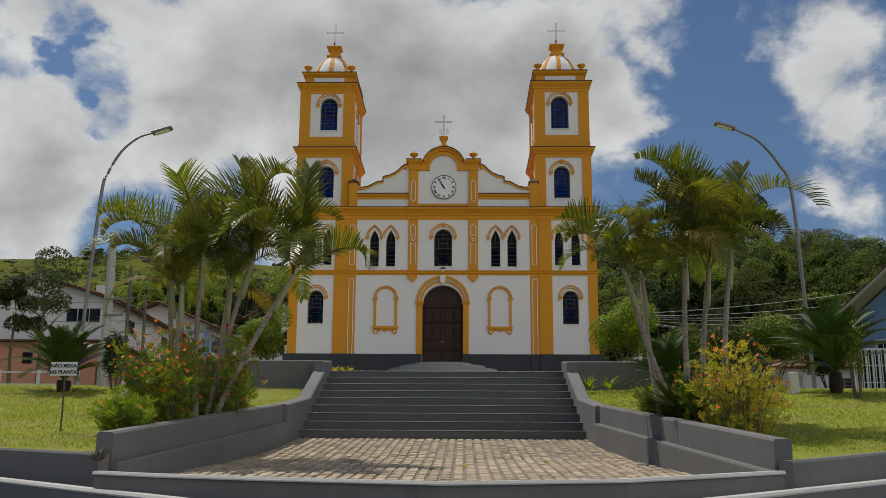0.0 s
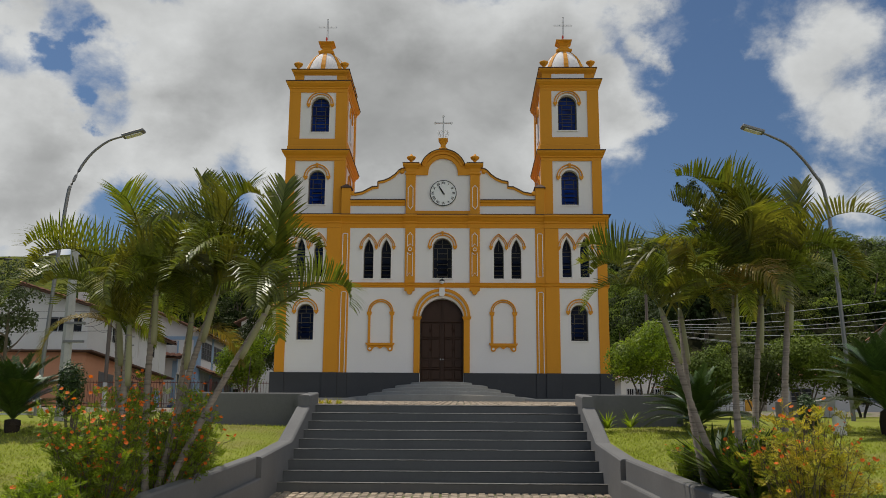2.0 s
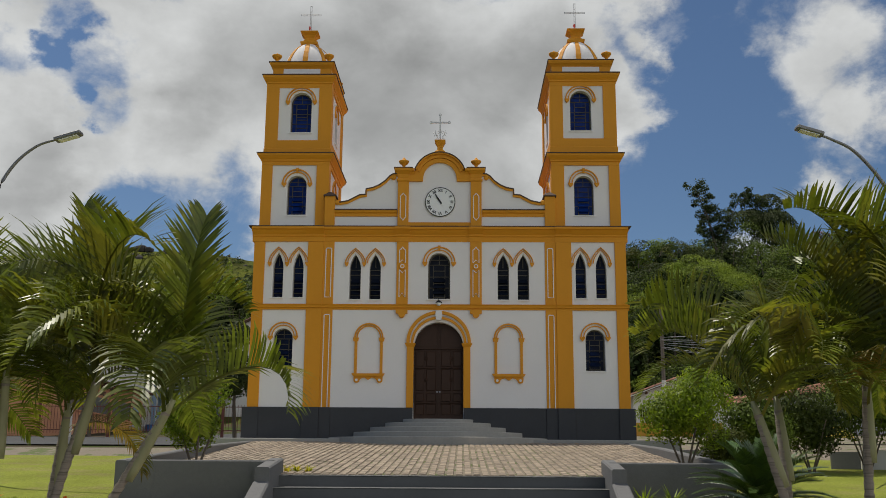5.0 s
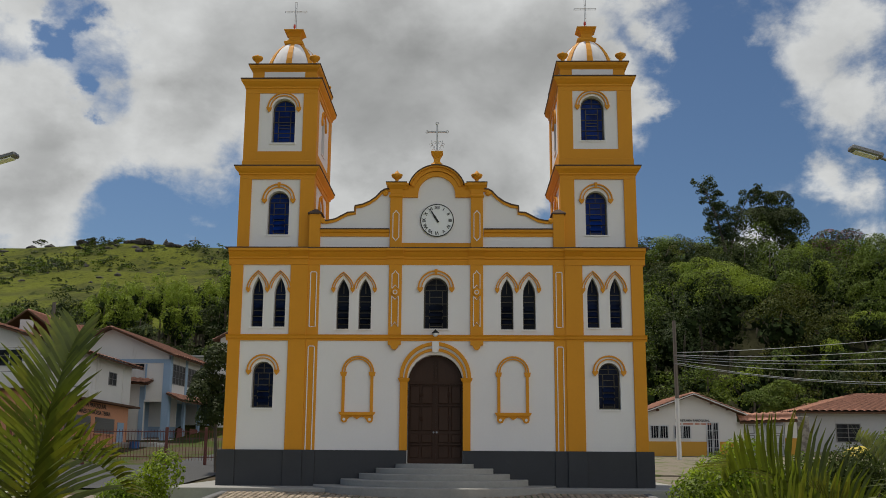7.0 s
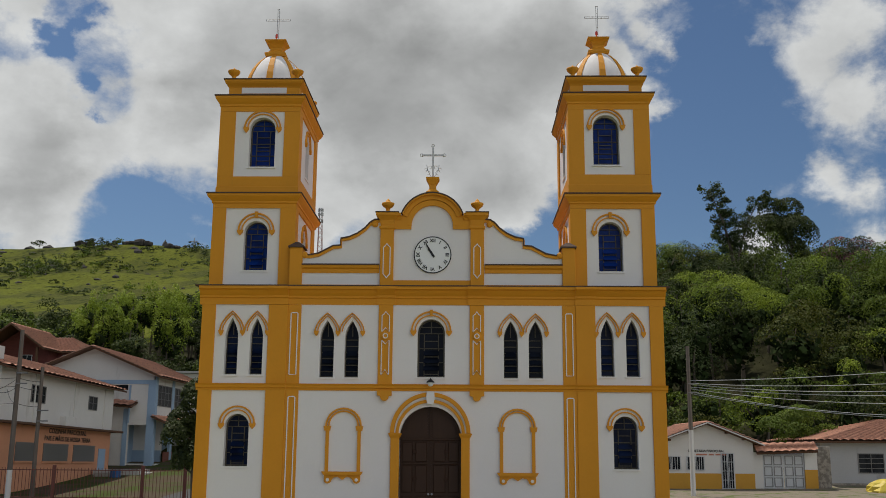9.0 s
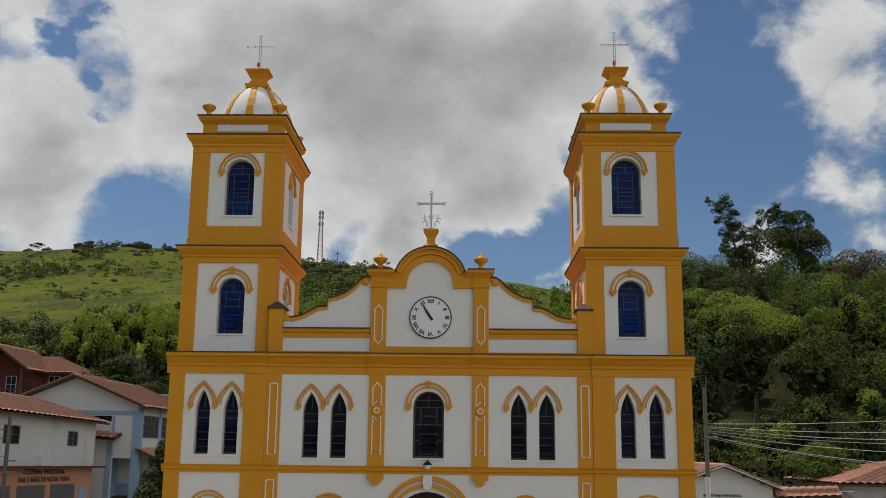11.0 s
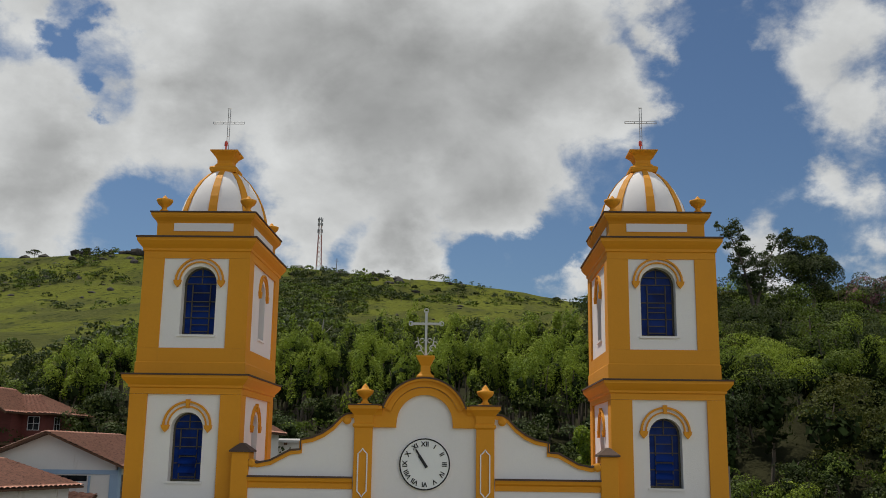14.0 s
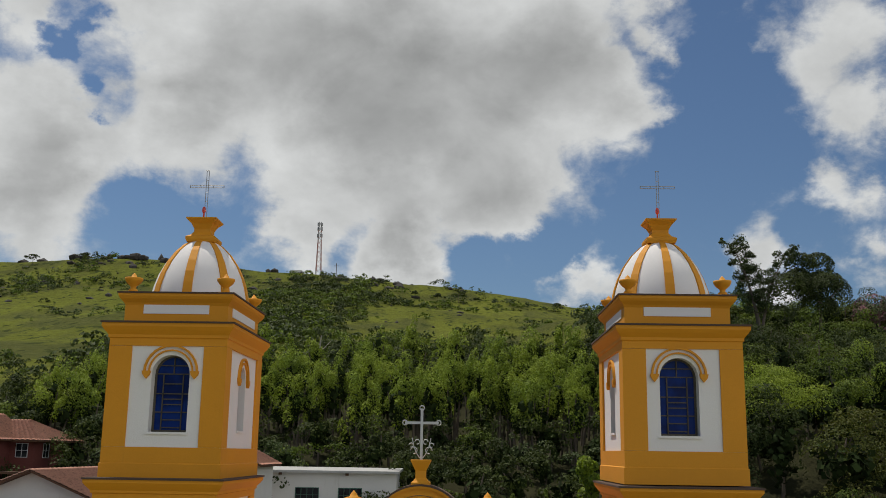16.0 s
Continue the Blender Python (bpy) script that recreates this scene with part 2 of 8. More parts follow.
# near-black green: the shade inside tree crowns, put into the leaf colour
LEAF_INNER = material("painted_shade_foliage", (0.020, 0.032, 0.008), 0.9, per_island=0.4, coord="World", spec=0.1)
GRASSBLADE = material("grass_blades", (0.335, 0.375, 0.055), 0.8, second=(0.37, 0.36, 0.09), split=(0.45, 0.65, 0.7), per_island=0.35, translucent=0.3, coord="World", spec=0.1)
PINK = material("pink_blossom", (0.20, 0.085, 0.10), 0.8, second=(0.06, 0.08, 0.025), split=(0.42, 0.56, 0.6), per_island=0.4, coord="World")
PURPLE = material("purple_blossom", (0.30, 0.06, 0.34), 0.8, per_island=0.4, coord="World")
ORANGE = material("orange_petals", (0.80, 0.17, 0.012), 0.7, per_island=0.3, translucent=0.4, coord="World")
FROND = material("palm_frond_green", (0.125, 0.152, 0.017), 0.38, second=(0.225, 0.210, 0.025), split=(0.45, 0.62, 1.2), per_island=0.35, per_object=0.35, translucent=0.42, coord="World", spec=0.5)
FROND_OLD = material("palm_frond_yellowing", (0.24, 0.155, 0.03), 0.5, second=(0.14, 0.145, 0.025), split=(0.42, 0.6, 2.0), per_island=0.35, translucent=0.4, coord="World")
CYCAD_GREEN = material("cycad_green", (0.055, 0.095, 0.018), 0.35, per_island=0.35, per_object=0.25, coord="World", spec=0.5)
PALMBARK = material("ringed_palm_trunk", (0.27, 0.225, 0.18), 0.85, vary=(0.2, 3.0), fine=(0.35, 9.0), bump=(0.01, 12), stretch=(0.6, 0.6, 5.0), stain=((0.12, 0.10, 0.07), 0.5, 0.7, 2.2, (1, 1, 3)))
SHAFT = material("pale_crownshaft", (0.30, 0.29, 0.15), 0.55, vary=(0.25, 3.0), fine=(0.2, 8), stretch=(1, 1, 0.3))
BARK = material("grey_bark", (0.12, 0.095, 0.07), 0.9, vary=(0.3, 1.0), fine=(0.3, 12), bump=(0.02, 10), stretch=(3, 3, 0.5))
DARKBARK = material("dark_shaggy_bark", (0.035, 0.024, 0.016), 0.95, vary=(0.35, 2.0), fine=(0.4, 14), bump=(0.03, 14))
PALEBARK = material("pale_bark", (0.30, 0.27, 0.23), 0.9, vary=(0.2, 0.6), fine=(0.2, 8))
ROCK = material("dark_weathered_rock", (0.052, 0.046, 0.040), 0.95, vary=(0.4, 0.25), fine=(0.3, 2.0), bump=(0.15, 1.5))
# ---- building tools ----
DEPTH, RISE = 1.40, 0.14  # the plan's unit of depth, and how far the site rises for each


def site(x, y, z):
    """A point of the plan on the rising site."""
    return (x, y * DEPTH, z + y * RISE)


def shift(y):
    """How far a thing drawn at depth y of the plan is moved to stand on the site."""
    return Vector((0, y * (DEPTH - 1), y * RISE))


def part(name, bm, mat, parent=None, label="", smooth=False):
    """Links a bmesh as one mesh object under a thing or a part."""
    me = bpy.data.meshes.new(name)
    bmesh.ops.recalc_face_normals(bm, faces=bm.faces) if len(bm.faces) < 60000 else None
    bm.to_mesh(me)
    bm.free()
    if smooth:
        me.polygons.foreach_set("use_smooth", [True] * len(me.polygons))
    for one in mat if isinstance(mat, (list, tuple)) else (mat,):
        me.materials.append(one)
    ob = new(name, me)
    if parent is not None:
        ob.parent = parent
    if label:
        ob["label"] = label
    return ob


def sheet(name, verts, faces, mat, parent=None, smooth=False):
    me = bpy.data.meshes.new(name)
    me.from_pydata(verts, [], faces)
    me.update()
    if smooth:
        me.polygons.foreach_set("use_smooth", [True] * len(me.polygons))
    for one in mat if isinstance(mat, (list, tuple)) else (mat,):
        me.materials.append(one)
    ob = new(name, me)
    if parent is not None:
        ob.parent = parent
    return ob


def thing(name, label, category, group="", kind="", at=(0, 0, 0)):
    ob = new(name)
    ob.location = at
    ob.empty_display_size = 0.2
    return tagged(ob, label, category, group, kind)


def box(bm, x0, x1, y0, y1, z0, z1):
    v = [bm.verts.new((x, y, z)) for z in (z0, z1) for x, y in ((x0, y0), (x1, y0), (x1, y1), (x0, y1))]
    for f in ((0, 1, 5, 4), (1, 2, 6, 5), (2, 3, 7, 6), (3, 0, 4, 7), (4, 5, 6, 7), (3, 2, 1, 0)):
        bm.faces.new([v[i] for i in f])
    return v


def slab(x0, x1, y0, y1, z0, z1, bevel=0.0):
    bm = bmesh.new()
    box(bm, x0, x1, y0, y1, z0, z1)
    if bevel:
        bmesh.ops.bevel(bm, geom=bm.edges[:], offset=bevel, segments=1, affect="EDGES")
    return bm


def rings(bm, loops, cap0=True, cap1=True, closed=True):
    """Skins a list of loops of equally many points."""
    rows = [[bm.verts.new(p) for p in loop] for loop in loops]
    n = len(rows[0])
    for a, b in zip(rows, rows[1:]):
        for i in range(n if closed else n - 1):
            bm.faces.new((a[i], a[(i + 1) % n], b[(i + 1) % n], b[i]))
    if cap0:
        bm.faces.new(rows[0][::-1])
    if cap1:
        bm.faces.new(rows[-1])
    return rows


def lathe(bm, profile, x, y, n=16, turn=0.0):
    """A turned form from (radius, z) pairs."""
    rings(bm, [[(x + r * math.cos(turn + k * math.tau / n), y + r * math.sin(turn + k * math.tau / n), z) for k in range(n)] for r, z in profile])


def moulding(bm, x0, x1, y0, y1, profile):
    """A cornice all round a rectangle, from (overhang, z) pairs."""
    rings(bm, [[(x0 - o, y0 - o, z), (x1 + o, y0 - o, z), (x1 + o, y1 + o, z), (x0 - o, y1 + o, z)] for o, z in profile])


def pierced(bm, outer, holes, y0, y1, flip=False):
    """A wall in the xz plane from y0 to y1 with openings through it. flip: x and y change places."""
    put = (lambda x, y, z: (y, x, z)) if flip else (lambda x, y, z: (x, y, z))
    fronts, backs, edges = [], [], []
    for loop in (outer, *holes):
        f = [bm.verts.new(put(x, y0, z)) for x, z in loop]
        b = [bm.verts.new(put(x, y1, z)) for x, z in loop]
        n = len(loop)
        edges += [bm.edges.new((f[i], f[(i + 1) % n])) for i in range(n)]
        for i in range(n):
            bm.faces.new((f[i], b[i], b[(i + 1) % n], f[(i + 1) % n]))
        fronts += f
        backs += b
    twin = dict(zip(fronts, backs))
    made = bmesh.ops.triangle_fill(bm, use_beauty=True, use_dissolve=False, edges=edges)
    for face in [g for g in made["geom"] if isinstance(g, bmesh.types.BMFace)]:
        bm.faces.new([twin[v] for v in reversed(face.verts)])


def prism(bm, loop, y0, y1, flip=False):
    put = (lambda x, y, z: (y, x, z)) if flip else (lambda x, y, z: (x, y, z))
    f = [bm.verts.new(put(x, y0, z)) for x, z in loop]
    b = [bm.verts.new(put(x, y1, z)) for x, z in loop]
    n = len(loop)
    for i in range(n):
        bm.faces.new((f[i], b[i], b[(i + 1) % n], f[(i + 1) % n]))
    bm.faces.new(f)
    bm.faces.new(b[::-1])


def arch(x, half, bottom, spring, n=12, rise=None):
    """Outline of a round-headed opening."""
    r = half if rise is None else rise
    top = [(x + half * math.cos(math.pi * k / n), spring + r * math.sin(math.pi * k / n)) for k in range(n + 1)]
    return [(x - half, bottom), (x + half, bottom)] + top


def pointed(x, half, bottom, spring, apex, n=6):
    """Outline of a lancet."""
    right = [(x + half * (1 - (k / n) ** 1.9), spring + (apex - spring) * (k / n)) for k in range(n + 1)]
    left = [(2 * x - a, b) for a, b in reversed(right[:-1])]
    return [(x - half, bottom), (x + half, bottom)] + right + left


def band(bm, line, width, y0, y1, flip=False):
    """A raised strip of that width along a line in the xz plane."""
    pts = [Vector(p) for p in line]
    left, right = [], []
    for i, p in enumerate(pts):
        d = (pts[min(i + 1, len(pts) - 1)] - pts[max(i - 1, 0)]).normalized()
        n = Vector((-d.y, d.x)) * width / 2
        left.append(p + n)
        right.append(p - n)
    put = (lambda x, y, z: (y, x, z)) if flip else (lambda x, y, z: (x, y, z))
    rings(bm, [[put(a.x, y0, a.y), put(b.x, y0, b.y), put(b.x, y1, b.y), put(a.x, y1, a.y)] for a, b in zip(left, right)])


def tube(bm, points, radius, n=6, cap=True):
    """A round bar along points; radius: one number or one for each point."""
    pts = [Vector(p) for p in points]
    rs = radius if isinstance(radius, (list, tuple)) else [radius] * len(pts)
    loops = []
    for i, p in enumerate(pts):
        d = (pts[min(i + 1, len(pts) - 1)] - pts[max(i - 1, 0)]).normalized()
        side = d.cross(Vector((0, 0, 1)) if abs(d.z) < 0.9 else Vector((1, 0, 0))).normalized()
        up = side.cross(d)
        loops.append([p + rs[i] * (math.cos(k * math.tau / n) * side + math.sin(k * math.tau / n) * up) for k in range(n)])
    rings(bm, loops, cap, cap)


def lerp(x, table):
    return float(np.interp(x, [a for a, _ in table], [b for _, b in table]))
# ---- foliage tools ----
NR = np.random.default_rng(11)


def quads(name, V, mats, parent=None, index=None, smooth=False):
    """A mesh from an array of four-cornered leaves, (n, 4, 3)."""
    V = np.asarray(V, np.float32)
    n = len(V)
    me = bpy.data.meshes.new(name)
    me.vertices.add(4 * n)
    me.vertices.foreach_set("co", V.reshape(-1))
    me.loops.add(4 * n)
    me.loops.foreach_set("vertex_index", np.arange(4 * n, dtype=np.int32))
    me.polygons.add(n)
    me.polygons.foreach_set("loop_start", np.arange(0, 4 * n, 4, dtype=np.int32))
    for m in mats if isinstance(mats, (list, tuple)) else (mats,):
        me.materials.append(m)
    if index is not None:
        me.polygons.foreach_set("material_index", np.asarray(index, np.int32))
    me.update()
    me.validate()
    ob = new(name, me)
    if parent is not None:
        ob.parent = parent
    return ob


def unit(a):
    return a / np.maximum(np.linalg.norm(a, axis=-1, keepdims=True), 1e-6)


def leaves(points, normals, size, slim=0.55, fold=0.18, droop=0.0, loose=0.4):
    """Folded diamond leaves at points, across the given normals; size: length of each."""
    n = len(points)
    nrm = unit(normals + NR.normal(0, loose, (n, 3)))
    along = unit(np.cross(nrm, NR.normal(0, 1, (n, 3))))
    along[:, 2] -= droop
    along = unit(along)
    side = np.cross(nrm, along)
    s = np.asarray(size)[:, None]
    tip, base = points + along * s * 0.5, points - along * s * 0.5
    lift = nrm * s * fold
    return np.stack([base, points + side * s * slim * 0.5 - lift, tip, points - side * s * slim * 0.5 - lift], 1)


def lobed(n, centre, radius, height, lobes=8, spread=0.62, up=0.25, shell=(0.72, 1.05)):
    """Points and outward directions over an uneven crown made of lobes."""
    c = NR.normal(0, 1, (lobes, 3))
    c = unit(c) * NR.uniform(0.35, 1.0, (lobes, 1)) * spread
    c[:, 2] = c[:, 2] * 0.9 + 0.1
    r = NR.uniform(0.30, 0.62, lobes) * min(1.0, (9 / lobes) ** 0.45)
    pick = NR.choice(lobes, n, p=r**2 / (r**2).sum())
    d = unit(NR.normal(0, 1, (n, 3)) + (0, 0, up))
    p = c[pick] + d * (r[pick] * NR.uniform(*shell, n))[:, None]
    return np.asarray(centre) + p * (radius, radius, height), d


def clumped(n, centre, radius, height, lobes=8, flat=0.75, low=-0.25):
    """Points and outward directions over the lit sides of the separate leafy clumps of a crown."""
    c = unit(NR.normal(0, 1, (lobes, 3)) + (0, 0, 0.35))
    c[:, 2] = np.maximum(c[:, 2], -0.45)
    c *= NR.uniform(0.30, 0.78, (lobes, 1))
    r = NR.uniform(0.26, 0.46, lobes)
    pick = NR.choice(lobes, n, p=r**2 / (r**2).sum())
    d = unit(NR.normal(0, 1, (n, 3)) + (0, 0, 0.30))
    d[:, 2] = np.where(d[:, 2] < low, -d[:, 2], d[:, 2])
    rough = 0.80 + 0.26 * NR.random(n) ** 0.5
    p = c[pick] + d * (r[pick] * rough)[:, None] * (1, 1, flat)
    return np.asarray(centre) + p * (radius, radius, height), d


def tree_trunk(bm, foot, top, r, limbs=4, spread=1.0, rnd=random):
    f, t = Vector(foot), Vector(top)
    mid = f.lerp(t, 0.5) + Vector((rnd.uniform(-0.1, 0.1), rnd.uniform(-0.1, 0.1), 0)) * (t - f).length * 0.4
    tube(bm, [f, f.lerp(mid, 0.5), mid, t], [r * 1.15, r, r * 0.8, r * 0.45], 7)
    for k in range(limbs):
        a = math.tau * k / limbs + rnd.uniform(-0.5, 0.5)
        s = mid.lerp(t, rnd.uniform(0.0, 0.8))
        e = s + Vector((math.cos(a) * spread, math.sin(a) * spread, spread * rnd.uniform(0.5, 1.1)))
        tube(bm, [s, s.lerp(e, 0.5) + Vector((0, 0, -0.08 * spread)), e], [r * 0.5, r * 0.35, r * 0.12], 5)


def tree(name, label, at, height, radius, leaf, n, size, bark=None, trunk=0.35, lobes=9, category="tree", group="", flat=None, droop=0.1):
    """A tree as a thing: tapered trunk with limbs, crown of small leaves."""
    t = thing(name, label, category, group)
    t.location = site(*at)
    bm = bmesh.new()
    rnd = random.Random(int(abs(at[0]) * 37 + abs(at[1]) * 11))
    tree_trunk(bm, (0, 0, -0.3), (0, 0, height * 0.72), max(0.05, height * 0.018), 5, radius * 0.55, rnd)
    part("trunk", bm, bark or BARK, t)
    hh = (height * (1 - trunk)) / 2 * 1.15
    p, d = clumped(n, (0, 0, height * trunk + hh * 0.9), radius * 1.2, hh * 1.1, lobes)
    quads("crown", leaves(p, d, NR.uniform(0.6, 1.3, n) * size, droop=droop), leaf, t)
    return t


def frond(length, start, end, pairs, leaf, width, vee=0.35, hang=0.35, seed=0, bend=1.0):
    """A feather leaf: arched stalk along +x with leaflets either side. Returns mesh data of leaves, (n, 4, 3)."""
    rnd = np.random.default_rng(seed)
    n = 24
    ang = np.radians(start + (end - start) * np.linspace(0, 1, n) ** bend)
    step = length / n
    x = np.concatenate([[0], np.cumsum(np.cos(ang) * step)])
    z = np.concatenate([[0], np.cumsum(np.sin(ang) * step)])
    out = []

    def at(f):
        q = f * n
        return np.array([np.interp(q, range(n + 1), x), 0, np.interp(q, range(n + 1), z)]), np.interp(q, range(n), ang)

    for k in range(12):  # stalk, three-sided strips
        (a, aa), (b, ba) = at(k / 12), at((k + 1) / 12)
        r0, r1 = 0.018 * (1 - k / 13) * max(1, length / 2), 0.018 * (1 - (k + 1) / 13) * max(1, length / 2)
        for s, t in (((0, -1, 0), (0, 0, 1)), ((0, 0, 1), (0, 1, 0)), ((0, 1, 0), (0, -1, 0))):
            s, t = np.array(s), np.array(t)
            out.append([a + s * r0, b + s * r1, b + t * r1, a + t * r0])
    for k in range(pairs):
        f = 0.14 + 0.86 * (k + rnd.uniform(-0.2, 0.2)) / pairs
        p, a = at(min(max(f, 0.05), 1.0))
        fw = np.array([math.cos(a), 0, math.sin(a)])
        up = np.array([-math.sin(a), 0, math.cos(a)])
        ln = leaf * (0.45 + 0.75 * math.sin(math.pi * min(f * 0.9 + 0.12, 1.0))) * rnd.uniform(0.85, 1.12)
        for s in (-1, 1):
            side = np.array([0, s, 0])
            d = fw * rnd.uniform(0.58, 0.72) * (0.7 + 0.6 * f) + side * 0.85 + up * vee * rnd.uniform(0.8, 1.15)
            d /= np.linalg.norm(d)
            d2 = d - np.array([0, 0, hang * rnd.uniform(0.8, 1.6)])
            d2 /= np.linalg.norm(d2)
            d3 = d2 - np.array([0, 0, hang * rnd.uniform(0.8, 2.0)])
            d3 /= np.linalg.norm(d3)
            w = np.cross(d, up)
            w = w / max(np.linalg.norm(w), 1e-6) * width * rnd.uniform(0.8, 1.2)
            m1, m2, tip = p + d * ln * 0.4, p + d * ln * 0.4 + d2 * ln * 0.35, p + d * ln * 0.4 + d2 * ln * 0.35 + d3 * ln * 0.25
            out.append([p - w * 0.35, p + w * 0.35, m1 + w * 0.5, m1 - w * 0.5])
            out.append([m1 - w * 0.5, m1 + w * 0.5, m2 + w * 0.35, m2 - w * 0.35])
            out.append([m2 - w * 0.35, m2 + w * 0.35, tip + w * 0.04, tip - w * 0.04])
    return np.array(out)


def leaf_mesh(name, V, mat):
    ob = quads(name, V, mat)
    me = ob.data
    bpy.data.objects.remove(ob)
    return me
# ---- ground ----
RIDGE = [(-420, 50), (-254, 60), (-196, 64), (-170, 63), (-135, 61), (-104, 57), (-50, 53.5), (-6, 49), (24, 45.5), (63, 38), (150, 26), (300, 18)]
LEFT = [(-60, -1.9), (-23, -1.75), (-12, -1.5), (-8, -0.9), (0, -0.35), (22, -2.2), (36, -2.6), (45, -1.5), (60, 2.5), (85, 8), (120, 11), (200, 19)]
RIGHT = [(-60, -1.9), (-23, -1.75), (-12, -1.5), (-8, -0.9), (0, -0.35), (22, -2.2), (30, -1.8), (36, 1.5), (45, 5), (72, 13), (100, 18), (150, 22), (260, 24)]


def ground_height(x, y):
    left = lerp(y, LEFT)
    if y > 200:
        top = lerp(x, RIDGE)
        left = lerp(y, [(200, 19), (313, 19 + (top - 19) * 0.58), (355, top), (420, top - 6), (900, top - 40)])
    w = min(max((x - 14) / 14, 0), 1)
    w = w * w * (3 - 2 * w)
    z = left + (max(lerp(y, RIGHT), left) - left) * w
    far = min(max((y - 45) / 60, 0), 1)
    bump = noise.noise((x * 0.03, y * 0.03, 0)) * 2.2 + noise.noise((x * 0.11, y * 0.11, 3)) * 0.7
    return z + far * bump


def ground_sheet():
    xs = sorted({*range(-60, 61, 4), *range(-420, 421, 15), *range(-2400, 2401, 300)})
    ys = sorted({*range(-60, 130, 4), *range(130, 440, 10), *range(440, 1000, 80), *range(-2400, 2401, 300)})
    verts = [site(x, y, ground_height(x, y)) for y in ys for x in xs]
    n = len(xs)
    faces = [(j * n + i, j * n + i + 1, (j + 1) * n + i + 1, (j + 1) * n + i) for j in range(len(ys) - 1) for i in range(n - 1)]
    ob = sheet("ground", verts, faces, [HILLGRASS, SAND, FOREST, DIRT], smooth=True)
    for p in ob.data.polygons:
        c = p.center * Vector((1, 1 / DEPTH, 1))
        if c.y < 34 and abs(c.x) < 60:
            p.material_index = 3 if c.x < -8 and c.y > 0 else 1
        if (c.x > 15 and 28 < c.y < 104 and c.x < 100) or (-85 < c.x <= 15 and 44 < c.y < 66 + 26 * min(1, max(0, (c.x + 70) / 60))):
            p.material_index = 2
    return tagged(ob, "grassy valley ground rising to a rocky green ridge", "ground", kind="structure")


ground_sheet()


def plaza_z(y):
    return lerp(y, [(-23.9, -0.84), (-20.5, -1.00), (-18.0, -1.11), (-14.6, -1.09), (-14.5, -1.05), (-10.8, 0.5), (-1.2, 0.06), (30, -2.3)])
# ---- forecourt, stairs, terrace ----
SX0, SX1 = -3.00, 3.95  # stair sides


def sloped(x0, x1, y0, y1, z0, z1, thick=0.4):
    """A slab whose top runs from z0 at y0 to z1 at y1."""
    bm = bmesh.new()
    v = box(bm, x0, x1, y0, y1, 0, 1)
    for p in v:
        top = z0 if p.co.y < (y0 + y1) / 2 else z1
        p.co.z = top if p.co.z > 0.5 else top - thick
        p.co = site(*p.co)
    return bm


